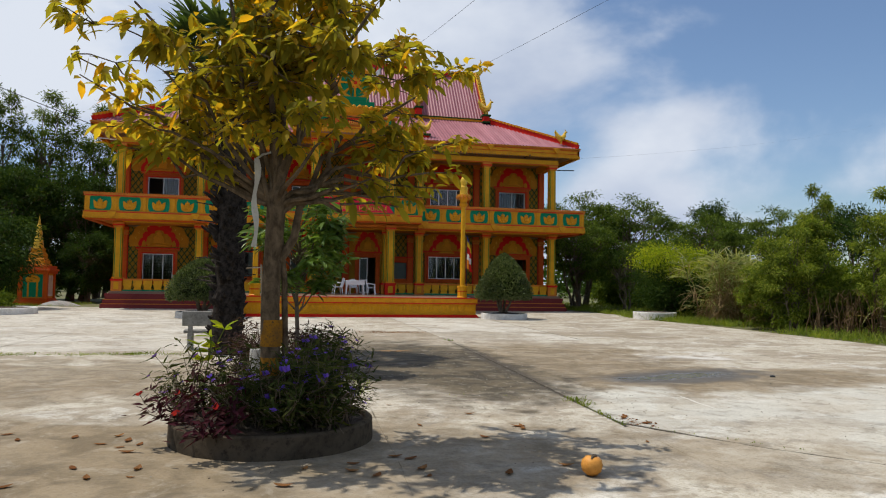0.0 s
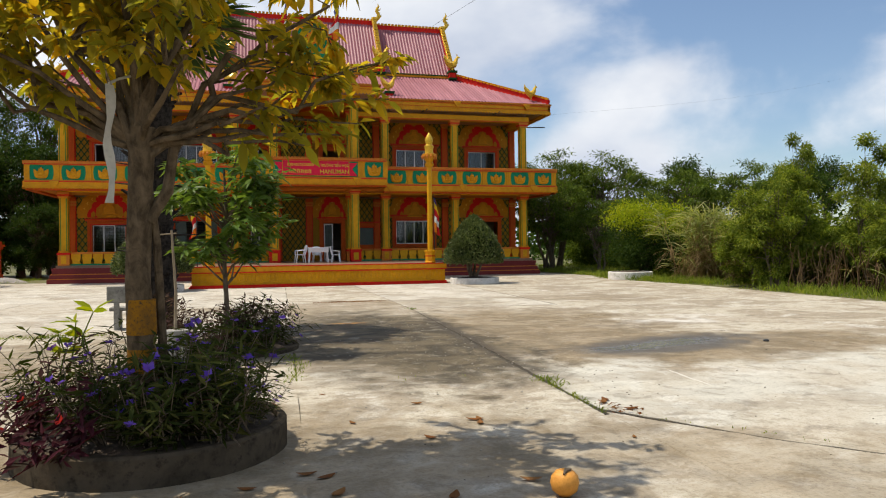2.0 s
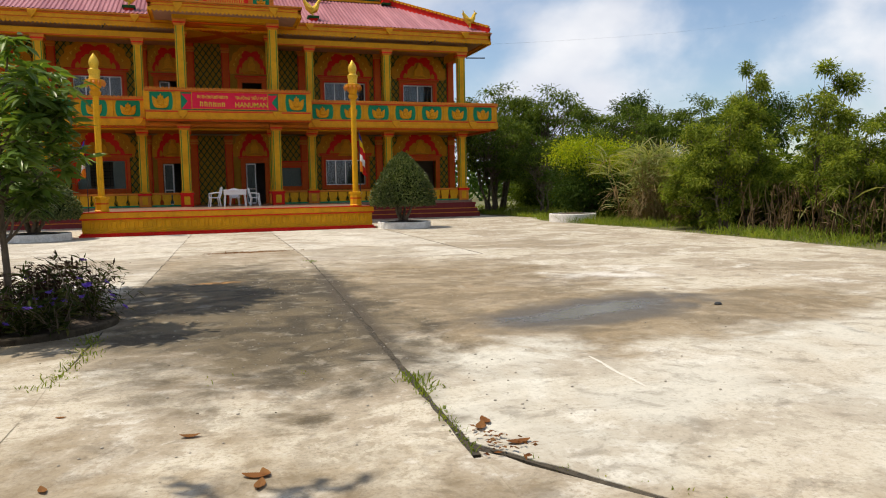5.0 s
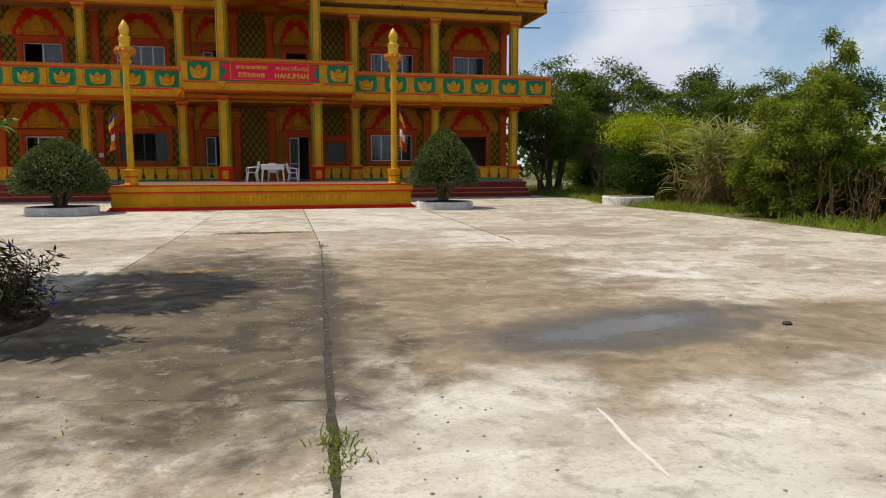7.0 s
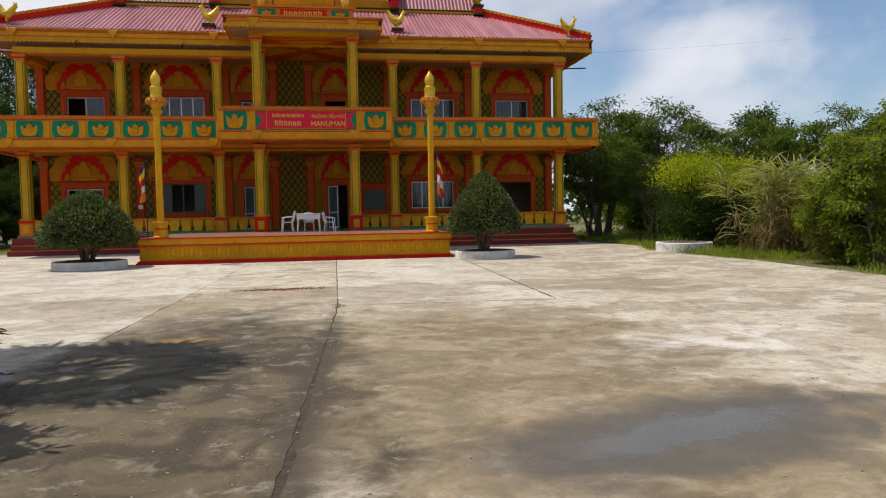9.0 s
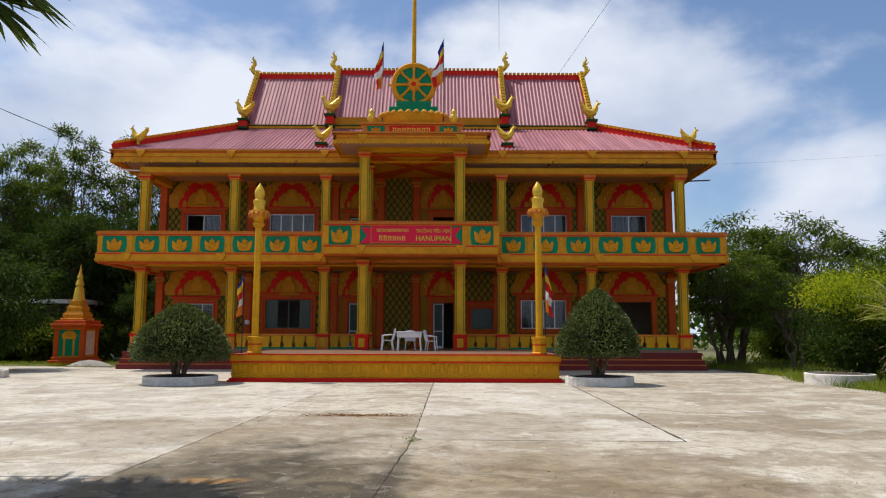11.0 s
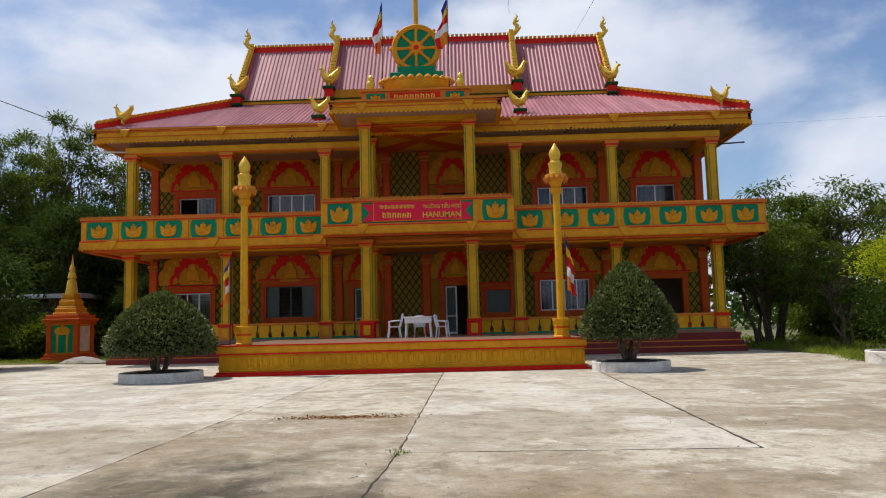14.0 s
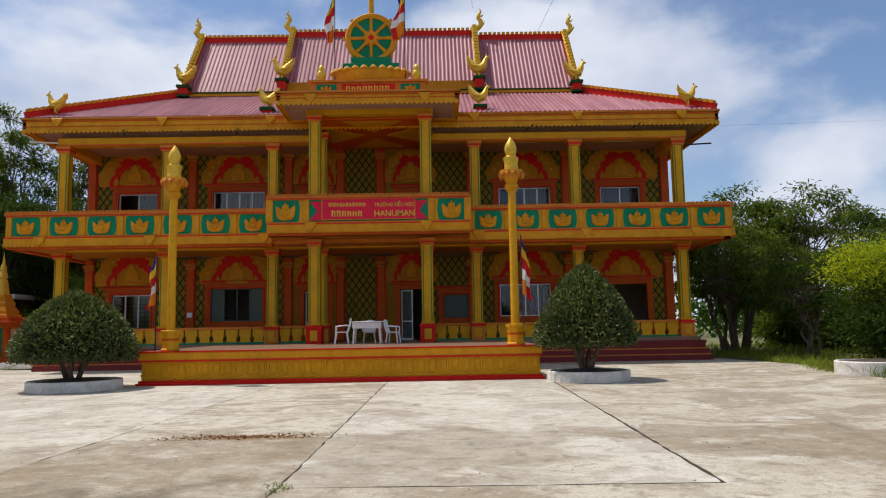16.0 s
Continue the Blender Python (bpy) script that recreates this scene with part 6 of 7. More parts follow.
rng = np.random.default_rng(77)
plants = [bed_plant("violet", 1), bed_plant("violet", 2), bed_plant("purple", 3), bed_plant("violet", 4), bed_plant("crimson", 5)]
spots = []
for i in range(58):
    a, r = rng.uniform(0, 6.28), 0.86 * math.sqrt(rng.uniform(0.04, 1.0)) * 1.02
    spots.append((-3.37 + r * math.cos(a), -23.85 + r * math.sin(a), 0.24, 0))
for i in range(32):
    a, r = rng.uniform(0, 6.28), 0.98 * math.sqrt(rng.uniform(0.03, 1.0))
    spots.append((-3.08 + r * math.cos(a), -18.4 + r * math.sin(a), 0.085, 1))
for i, (x, y, z, bed) in enumerate(spots):
    near = x < -3.7
    k = (2 if rng.random() < 0.25 else 4 if rng.random() < 0.26 else int(rng.integers(0, 2))) if near and not bed else (int(rng.choice((0, 1, 3, 3, 0))) if bed == 0 else int(rng.choice((2, 2, 2, 0, 2))))
    s = rng.uniform(0.75, 1.15) if bed == 0 else rng.uniform(1.0, 1.5)
    if bed == 0:
        s *= 0.56 if y > -23.45 else 0.72 if y > -23.7 or x > -2.75 else 1.12
    bx, by = (x + 3.37, y + 23.85) if bed == 0 else (x + 3.08, y + 18.4)
    m = Matrix.LocRotScale((x, y, z), Euler((-by * 0.5 + rng.normal() * 0.12, bx * 0.5 + rng.normal() * 0.12, 0)), (s, s, s * rng.uniform(0.68, 0.95)))
    copy_thing(plants[k], m)
for i, p in enumerate(plants):
    a = 1.3 * i
    p.matrix_basis = pose(-3.37 + 0.55 * math.cos(a), -23.85 + 0.55 * math.sin(a), 0.24)

# a bright young leafy plant in the bed
young = thing("young_plant", "bright lime green young leafy plant", "plant", -4.05, -23.5, 0.24)
b = bmesh.new()
at, al = [], []
rng = np.random.default_rng(8)
for k in range(3):
    pts, rad = limb((0.02 * k, 0, 0), (0.05 + 0.12 * (k - 1), 0.03 * k, 0.62 + 0.08 * k), 0.011, 0.005, rng, 0, 5)
    tube(b, pts, rad, 5)
    for i in (3, 4):
        for s in range(5):
            a = rng.uniform(0, 6.28)
            at.append(pts[i])
            al.append((math.cos(a), math.sin(a), rng.uniform(0.1, 0.8)))
part("stem", b, L_GRASS, young)
part("foliage", leaf_mesh("foliage", at, al, 0.17, 0.06, L_LIME, 0.3, True, 0.2, 3), None, young)

# ---- the small mango tree, palm, post, bench ----
def mango_tree():
    rng = np.random.default_rng(31)
    t = thing("mango_tree", "young mango tree with glossy drooping leaves", "tree", -3.08, -18.75, 0.08)
    b = bmesh.new()
    tube(b, [(0, 0, -0.05), (0.02, 0, 0.6), (-0.01, 0.02, 1.2), (0.03, 0, 1.9), (0.0, 0.03, 2.6)], [0.042, 0.036, 0.033, 0.028, 0.015], 9)
    ends = []
    for k in range(40):
        z = rng.uniform(0.85, 2.6)
        a = rng.uniform(0, 6.28)
        w = (0.95 - 0.28 * abs(z - 1.5)) * rng.uniform(0.45, 1.0)
        e = (w * math.cos(a), w * math.sin(a), z + rng.uniform(0.1, 0.5))
        pts, rad = limb((0.01, 0.01, z * 0.92), e, 0.017, 0.006, rng, 0.05, 5)
        tube(b, pts, rad, 5)
        ends.append(pts[-1])
        ends.append(pts[-2])
    ends.append(np.array((0, 0.03, 2.75)))
    part("trunk", b, BARK, t, smooth=True)
    at, al = [], []
    for e in ends:
        for k in range(26):
            a = rng.uniform(0, 6.28)
            at.append(e + rng.normal(size=3) * 0.045)
            al.append((math.cos(a), math.sin(a), rng.uniform(-0.55, 0.55)))
    part("crown", leaf_mesh("crown", at, al, 0.23, 0.056, L_MANGO, 0.35, True, 0.35, 7), None, t)


mango_tree()


def palm():
    rng = np.random.default_rng(5)
    t = thing("fan_palm", "fan palm with rough black trunk and old stubs", "palm", -4.44, -15.66, 0.0)
    b = bmesh.new()
    n, m = 40, 22
    rings = []
    for i in range(n + 1):
        z = 6.0 * i / n - 0.05
        r0 = 0.33 - 0.055 * min(1, z / 1.6) + (0.05 if z > 3.5 else 0) * min(1, (z - 3.5))
        ring = []
        for k in range(m):
            a = 2 * math.pi * k / m
            q = Vector((math.cos(a) * 2.4, math.sin(a) * 2.4, z * 2.2))
            r = r0 * (1 + 0.16 * noise.noise(q) + 0.10 * noise.noise(q * 3) + (0.10 if (i + k // 3) % 4 == 0 else 0))
            ring.append(b.verts.new((0.06 * math.sin(z * 0.7) + r * math.cos(a), r * math.sin(a), z)))
        rings.append(ring)
    for p, q in zip(rings, rings[1:]):
        for k in range(m):
            b.faces.new((p[k], p[(k + 1) % m], q[(k + 1) % m], q[k]))
    part("trunk", b, PALMBARK, t, smooth=True)
    b = bmesh.new()
    for k in range(150):
        z, a = rng.uniform(0.3, 3.4), rng.uniform(0, 6.28)
        c = np.array((0.22 * math.cos(a), 0.22 * math.sin(a), z))
        d = np.array((math.cos(a), math.sin(a), rng.uniform(0.3, 1.1)))
        tube(b, [c, c + d * 0.08, c + d * rng.uniform(0.12, 0.2)], [0.07, 0.055, 0.015], 5)
    for k in range(14):
        z, a = rng.uniform(1.4, 3.2), rng.uniform(0, 6.28)
        c = np.array((0.22 * math.cos(a), 0.22 * math.sin(a), z))
        d = np.array((math.cos(a), math.sin(a), rng.uniform(-0.1, 0.25)))
        tube(b, [c, c + d * 0.25, c + d * rng.uniform(0.35, 0.6)], [0.028, 0.022, 0.012], 5, 0.5)
    for k in range(46):
        z, a = rng.uniform(1.6, 5.9), rng.uniform(0, 6.28)
        c = np.array((0.25 * math.cos(a), 0.25 * math.sin(a), z))
        L = rng.uniform(0.12, 0.34)
        d = np.array((math.cos(a), math.sin(a), rng.uniform(0.2, 0.9)))
        tube(b, [c, c + d * L * 0.6, c + d * L], [0.05, 0.04, 0.025], 5)
    tagged(part("stub_cover", b, PALMBARK, t), kind="stuff")
    at, al, b = [], [], bmesh.new()
    for k in range(46):
        a = k * 2.4 + rng.normal() * 0.2
        el = rng.uniform(-0.75, 1.2)
        L = rng.uniform(0.7, 1.05)
        d = np.array((math.cos(a) * math.cos(el), math.sin(a) * math.cos(el), math.sin(el)))
        s = np.array((0, 0, 6.0)) + d * 0.2
        e = s + d * L - np.array((0, 0, 0.12))
        tube(b, [s, (s + e) / 2 + np.array((0, 0, 0.06)), e], [0.03, 0.022, 0.015], 5)
        side = np.cross(d, (0, 0, 1.0))
        side /= np.linalg.norm(side) + 1e-6
        for j in range(30):
            th = (j / 29 - 0.5) * 4.1
            at.append(e)
            al.append(d * math.cos(th) + side * math.sin(th) + rng.normal(size=3) * 0.05 + np.cross(side, d) * 0.15 * abs(math.sin(th)))
    part("leaf_stalks", b, L_FAN, t)
    part("fronds", leaf_mesh("fronds", at, al, 0.72, 0.09, L_FAN, 0.3, True, 0.18, 9), None, t)
    # hanging dead fronds
    at, al = [], []
    for k in range(9):
        a = rng.uniform(0, 6.28)
        c = np.array((0.45 * math.cos(a), 0.45 * math.sin(a), 5.0 + 0.4 * rng.random()))
        for j in range(22):
            at.append(c + rng.normal(size=3) * 0.03)
            al.append(np.array((math.cos(a) * 0.3, math.sin(a) * 0.3, -1)) + rng.normal(size=3) * 0.28)
    part("dead_fronds", leaf_mesh("dead_fronds", at, al, 0.8, 0.05, L_DRY, 0.3, True, 0.1, 10), None, t, "brown hanging dead fronds")


palm()
post = thing("stake_post", "short grey concrete post holding a wooden stake", "post", -3.6, -20.35)
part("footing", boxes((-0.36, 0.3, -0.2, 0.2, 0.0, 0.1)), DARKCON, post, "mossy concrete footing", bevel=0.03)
part("post", lathe(bmesh.new(), [(0.165, 0.0), (0.16, 0.3), (0.155, 0.51), (0.15, 0.53), (0.0, 0.532)], 20, wob=0.03), GREYCON, post, smooth=True)
part("stake", tube(bmesh.new(), [(0.0, 0, 0.52), (0.01, 0.01, 1.0), (-0.03, 0.0, 1.75)], [0.022, 0.018, 0.014], 7), WOOD, post, smooth=True)
part("crossbar", tube(bmesh.new(), [(-0.24, 0, 1.69), (0.03, 0, 1.71)], [0.009, 0.009], 5), WOOD, post)
bench = thing("stone_bench", "plain weathered grey concrete bench with a back", "bench", -4.78, -14.72, 0, 4)
part("seat", boxes((-0.6, 0.6, -0.06, 0.36, 0.36, 0.43)), GREYCON, bench, bevel=0.015)
part("backrest", boxes((-0.63, 0.63, -0.13, -0.06, 0.52, 0.84)), GREYCON, bench, bevel=0.015)
for x in (-0.46, 0.46):
    part("support", boxes((x - 0.06, x + 0.06, -0.06, 0.32, 0.0, 0.36)), GREYCON, bench, bevel=0.01)
    part("back_post", boxes((x - 0.05, x + 0.05, -0.12, -0.06, 0.0, 0.52)), GREYCON, bench, bevel=0.01)

# ---- clutter on the yard ----
fruit = thing("fallen_fruit", "round orange fruit with split skin on concrete", "fruit", -0.86, -25.66, 0.0)
b = bmesh.new()
lathe(b, [(0.0, 0.004), (0.04, 0.008), (0.075, 0.04), (0.086, 0.085), (0.078, 0.125), (0.055, 0.15), (0.03, 0.158), (0.012, 0.15), (0.0, 0.145)], 22, wob=0.05)
part("skin", b, FRUIT, fruit, smooth=True)
b = bmesh.new()
tube(b, [(-0.03, -0.055, 0.15), (-0.005, -0.03, 0.163), (0.02, -0.02, 0.16), (0.045, 0.01, 0.155)], [0.006, 0.014, 0.012, 0.005], 6)
part("split", b, BARK, fruit)


def fallen_leaf(seed):
    rng = np.random.default_rng(seed)
    b = bmesh.new()
    n = 6
    L, W = 0.12, 0.055
    curl = rng.uniform(0.6, 1.4)
    rows = []
    for i in range(n + 1):
        t = i / n
        w = W / 2 * math.sin(math.pi * min(1, t * 0.94 + 0.03)) ** 0.8
        z = 0.003 + 0.026 * curl * (2 * t - 1) ** 2
        rows.append([b.verts.new((L * (t - 0.5), s * w, z + 0.012 * curl * abs(s) * math.sin(math.pi * t))) for s in (-1, 0, 1)])
    for p, q in zip(rows, rows[1:]):
        for k in range(2):
            b.faces.new((p[k], p[k + 1], q[k + 1], q[k]))
    return finished("fallen_leaf", b, DRYLEAF, True)


FL = [fallen_leaf(k) for k in range(4)]
rng = np.random.default_rng(15)
leaves_at = [(-1.85, -23.5), (-0.77, -23.67), (-1.32, -24.15), (-1.99, -22.2), (-1.16, -22.92), (-0.81, -23.82), (0.66, -23.72), (-2.2, -24.9), (-1.5, -25.5), (-4.6, -24.3), (-4.7, -24.1), (-4.55, -24.0), (-4.4, -24.9), (-3.1, -25.1), (-2.7, -25.0), (-5.2, -23.6), (0.2, -24.6), (0.55, -23.4), (0.62, -23.3), (-4.9, -24.8)]
leaves_at += [(-3.4 + rng.normal() * 1.7, -24.6 + rng.normal() * 1.2) for _ in range(20)]
leaves_at += [(rng.uniform(-6.6, -4.4), rng.uniform(-26.2, -23.6)) for _ in range(16)]
for i, (x, y) in enumerate(leaves_at):
    if (x + 3.37) ** 2 + (y + 23.85) ** 2 < 1.05 ** 2:
        continue
    s = rng.uniform(0.6, 1.3)
    lf = new("fallen_leaf", FL[i % 4])
    lf.matrix_basis = Matrix.LocRotScale((x, y, 0.0), Euler((0, 0, rng.uniform(0, 6.28))), (s, s, s * 0.7))
    tagged(lf, "curled dry brown leaf on the concrete", "leaf", "fallen leaves")
b = bmesh.new()
for k in range(640):
    x, y = rng.uniform(-5, 8), rng.uniform(-27, -9)
    if rng.random() < 0.6:
        x, y = rng.normal() * 0.8 + 0.3, rng.uniform(-23.5, -13)
    r = rng.uniform(0.003, 0.010)
    bmesh.ops.create_icosphere(b, subdivisions=1, radius=r, matrix=Matrix.Translation((x, y, r * 0.4)) @ Matrix.Diagonal((1.3, 1, 0.7, 1)))
tagged(part("pebbles", b, STONE), "scattered small pebbles on the concrete", "pebbles", kind="stuff")
b = bmesh.new()
for k in range(220):
    x, y = rng.uniform(-4, 9), rng.uniform(-27, -10)
    r = rng.uniform(0.003, 0.008)
    bmesh.ops.create_icosphere(b, subdivisions=1, radius=r, matrix=Matrix.Translation((x, y, r * 0.3)) @ Matrix.Rotation(k, 4, "Z") @ Matrix.Diagonal((1.8, 0.9, 0.6, 1)))
tagged(part("dark_grit", b, SOIL), "dark specks of soil and bark on the concrete", "grit", kind="stuff")
stone = new("dark_stone", finished("dark_stone", lathe(bmesh.new(), [(0.0, 0.0), (0.075, 0.004), (0.08, 0.03), (0.05, 0.055), (0.0, 0.062)], 12, wob=0.35), DARKMETAL, True))
stone.matrix_basis = Matrix.LocRotScale((4.91, -20.23, 0), None, (0.62, 0.5, 0.6))
tagged(stone, "single dark stone lying on concrete", "stone")
b = bmesh.new()
prev = None
for k in range(31):
    t = k / 30
    x, y = 2.11 - 0.1 * t + 0.008 * math.sin(9 * t), -22.0 - 1.0 * t
    w = 0.015 * (1 - 0.55 * abs(2 * t - 1) ** 3) * rng.uniform(0.7, 1.15)
    row = [b.verts.new((x - w, y, 0.001)), b.verts.new((x - w * 0.8, y, 0.004)), b.verts.new((x + w * 0.8, y, 0.004)), b.verts.new((x + w, y, 0.001))]
    if prev:
        for i in range(3):
            b.faces.new((prev[i], prev[i + 1], row[i + 1], row[i]))
    prev = row
tagged(part("chalk_line", b, CHALK), "thin worn white line on concrete", "marking", kind="structure")


def grass(name, label, spots, blade, seed, mat=None, wide=0.01):
    rng = np.random.default_rng(seed)
    at, al, ln = [], [], []
    for x, y, r, n, k in spots:
        for i in range(n):
            at.append((x + rng.normal() * r, y + rng.normal() * r, -0.02))
            al.append((rng.normal() * 0.4, rng.normal() * 0.4, 1))
            ln.append(blade * k * rng.uniform(0.5, 1.2))
    ob = new(name, leaf_mesh(name, at, al, np.array(ln), wide, mat or L_GRASS, 0.2, True, 0.5, seed))
    return tagged(ob, label, "grass", kind="stuff")


tufts = [(0.47, -22.2, 0.07, 60, 1.2), (0.5, -22.45, 0.06, 46, 0.9)]
for k in range(22):
    y = -22.0 - 1.75 * k / 21
    tufts.append((line_a(y) + rng.normal() * 0.02, y, 0.03, int(rng.integers(4, 20)), rng.uniform(0.4, 0.9)))
for k in range(8):
    t = k / 7
    tufts.append((0.62 + 0.9 * t, -23.95 - 1.2 * t, 0.03, int(rng.integers(3, 16)), 0.5))
for k in range(8):
    y = -19.4 - 1.9 * k / 7
    tufts.append((line_c(y) + rng.normal() * 0.03, y, 0.07, int(rng.integers(30, 62)), 0.85))
for k in range(5):
    tufts.append((1.0 + rng.normal() * 0.05, -12.25 + rng.normal() * 0.1, 0.06, 18, 0.7))
for k in range(20):
    tufts.append((-9.0 + 4.2 * rng.random(), -15.6 + rng.normal() * 0.08, 0.14, 60, 0.8))
tufts += [(-1.0, -21.6, 0.06, 14, 0.5), (-0.3, -21.65, 0.05, 10, 0.5)]
grass("joint_grass", "green grass tufts growing in the concrete joints", tufts, 0.12, 3)

bits, turn = [], []
for k in range(520):
    bits.append((-0.05 + rng.normal() * 0.5, -9.28 + rng.normal() * 0.1, 0.006))
    turn.append((rng.normal(), rng.normal(), rng.uniform(-0.1, 0.3)))
for k in range(45):
    bits.append((0.55 + rng.normal() * 0.10, -23.68 + rng.normal() * 0.13, 0.01 + 0.02 * rng.random()))
    turn.append((rng.normal(), rng.normal(), rng.uniform(-0.1, 0.5)))
litter = new("leaf_litter", leaf_mesh("leaf_litter", bits, turn, 0.045, 0.022, DRYLEAF, 0.3, False, 0.1, 4))
tagged(litter, "strip of dry brown leaf litter on concrete", "leaf litter", kind="stuff")

# ---- stupas and left side ----
def stupa(x, y, s, rz=0):
    t = thing("stupa", "small golden stepped stupa with green panel and spire", "stupa", x, y, 0, rz, group="stupas")
    m = Matrix.Diagonal((s * 0.74, s * 0.74, s, 1))
    part("foot", boxes((-1.25, 1.25, -1.25, 1.25, -0.05, 0.18), (-1.12, 1.12, -1.12, 1.12, 0.18, 0.34)), ORANGE, t, m=m, bevel=0.02)
    part("body", boxes((-0.95, 0.95, -0.95, 0.95, 0.34, 1.75)), YELLOW, t, m=m)
    for sx in (-1, 1):
        for sy in (-1, 1):
            part("corner_post", boxes((sx * 0.88 - 0.16, sx * 0.88 + 0.16, sy * 0.88 - 0.16, sy * 0.88 + 0.16, 0.34, 1.75)), ORANGE, t, m=m, bevel=0.015)
    part("cornice", boxes((-1.15, 1.15, -1.15, 1.15, 1.75, 1.9), (-1.25, 1.25, -1.25, 1.25, 1.9, 2.02), (-1.1, 1.1, -1.1, 1.1, 2.02, 2.2)), ORANGE, t, m=m, bevel=0.02)
    pn = part("green_panel", boxes((-0.7, 0.7, -0.97, -0.95, 0.4, 1.7)), GREEN, t, m=m)
    part("niche", boxes((-0.38, -0.26, -1.0, -0.97, 0.42, 1.25), (0.26, 0.38, -1.0, -0.97, 0.42, 1.25), (-0.44, 0.44, -1.02, -0.97, 1.25, 1.34)), GOLD, pn)
    part("niche_arch", prism(bmesh.new(), [(a, c + 1.34) for a, c in arch(0.95, 0.3, 5, 0.1)], -1.01, -0.97), GOLD, pn)
    part("white_panel", boxes((0.955, 0.975, -0.6, 0.6, 0.45, 1.65)), WHITE, t, m=m)
    z = 2.2
    for w, h in ((0.80, 0.12), (0.70, 0.22), (0.62, 0.1), (0.54, 0.26), (0.47, 0.1), (0.41, 0.24)):
        part("tier", boxes((-w, w, -w, w, z, z + h)), GOLD, t, m=m, bevel=0.03)
        z += h
    part("bell", lathe(bmesh.new(), [(0.4, z), (0.38, z + 0.12), (0.33, z + 0.35), (0.29, z + 0.6), (0.2, z + 0.72), (0.28, z + 0.78), (0.24, z + 0.95), (0.16, z + 1.1), (0.2, z + 1.16), (0.16, z + 1.3), (0.08, z + 1.45), (0.09, z + 1.5), (0.03, z + 1.8), (0.0, z + 2.0)], 18), BRIGHT, t, m=m, smooth=True)
    return t


st = stupa(-17.05, 13.9, 0.98)
copy_thing(st, pose(-24.6, 20.4, 0, 0, 0, 6))
mound = new("gravel_mound", finished("gravel_mound", lathe(bmesh.new(), [(1.0, -0.02), (0.75, 0.12), (0.4, 0.26), (0.0, 0.33)], 22, wob=0.25), GRAVEL, True))
mound.matrix_basis = Matrix.LocRotScale((-15.2, 11.6, 0), None, (1.05, 0.7, 0.8))
tagged(mound, "low grey gravel heap beside the yard", "gravel heap")
shed = thing("shed", "low shed with a pale metal roof among trees", "shed", -22.6, 20.8)
part("wall", boxes((-3.2, 3.2, -2, 2, 0, 3.2)), DARKCON, shed)
part("roof", boxes((-3.5, 3.5, -2.4, 2.4, 3.2, 3.45)), ALU, shed, bevel=0.03)
ring_planter("ring_planter", "round whitewashed concrete planter ring with soil", -14.7, 1.7, 1.4, 0.26, WHITE, group="white planter rings")
ring_planter("ring_planter", "round whitewashed concrete planter ring with soil", 13.62, -0.5, 0.98, 0.34, WHITE, group="white planter rings")

# ---- trees and shrubs round the yard ----
tree("shade_tree", "low dark spreading tree beside the stupa", -17.4, 6.4, 4.4, 0.13, 2.5, 1.0, 90, 190, 0.2, 0.075, L_DARK, BARK, 41, 0.13, 0.4, stems=4)
tree("shade_tree", "low dark spreading tree beside the yard", -24.5, 8.0, 5.0, 0.13, 2.8, 1.0, 90, 180, 0.2, 0.075, L_DARK, BARK, 42, 0.13, 0.4, stems=4)
tree("hedge_bush", "dense bush with lime new shoots", 15.2, 0.9, 2.8, 0.05, 1.6, 0.3, 70, 260, 0.13, 0.05, L_DARK, BARK, 43, 0.17, 0.1, stems=7, flat=0.9)
tree("lime_bush", "lime green bush top", 15.2, 0.8, 3.5, 0.05, 1.55, 1.9, 34, 230, 0.13, 0.05, L_LIME, BARK, 44, 0.17, 0.0, stems=5, flat=0.7)
# species for the belts behind
acacia = tree("tall_tree", "tall slender green tree with feathery crown", -27.5, 24.5, 14.0, 0.13, 2.5, 4.0, 96, 150, 0.27, 0.08, L_BELT, BARK, 51, 0.085, 0.3, stems=6, group="tall trees")
broad = tree("broad_tree", "broad green tree with layered crown", 17.6, 17.5, 8.3, 0.13, 3.4, 2.5, 84, 130, 0.30, 0.085, L_BELT, BARK, 52, 0.095, 0.45, stems=4, flat=0.4, group="broad trees")
slim = tree("young_tree", "young leafy tree at the yard edge", 14.9, -8.4, 4.0, 0.05, 1.25, 0.25, 84, 210, 0.125, 0.05, L_FRESH, BARK, 53, 0.105, 0.3, stems=4, group="yard edge trees")
dark = tree("dark_tree", "dense dark green tree", -21, 21, 9.0, 0.16, 3.3, 0.8, 150, 150, 0.28, 0.09, L_DARK, BARK, 54, 0.085, 0.35, stems=4, group="dark trees")
thin = tree("thin_tree", "sparse tall tree far off", 33, 24, 9.3, 0.16, 2.2, 4.5, 40, 120, 0.3, 0.1, L_DARK, BARK, 55, 0.14, 0.3, group="far trees")
slim2 = tree("young_tree", "young yellow-green tree at the yard edge", 15.9, -11.4, 4.9, 0.045, 0.85, 0.35, 70, 190, 0.13, 0.045, L_FRESH, BARK, 57, 0.12, 0.4, stems=4, group="yard edge trees")
under = tree("undergrowth", "low tangled green undergrowth bush", 19.5, 4.0, 1.9, 0.03, 1.5, 0.1, 44, 120, 0.27, 0.10, L_TREE, BARK, 56, 0.22, 0.3, stems=6, group="undergrowth")
rng = np.random.default_rng(99)


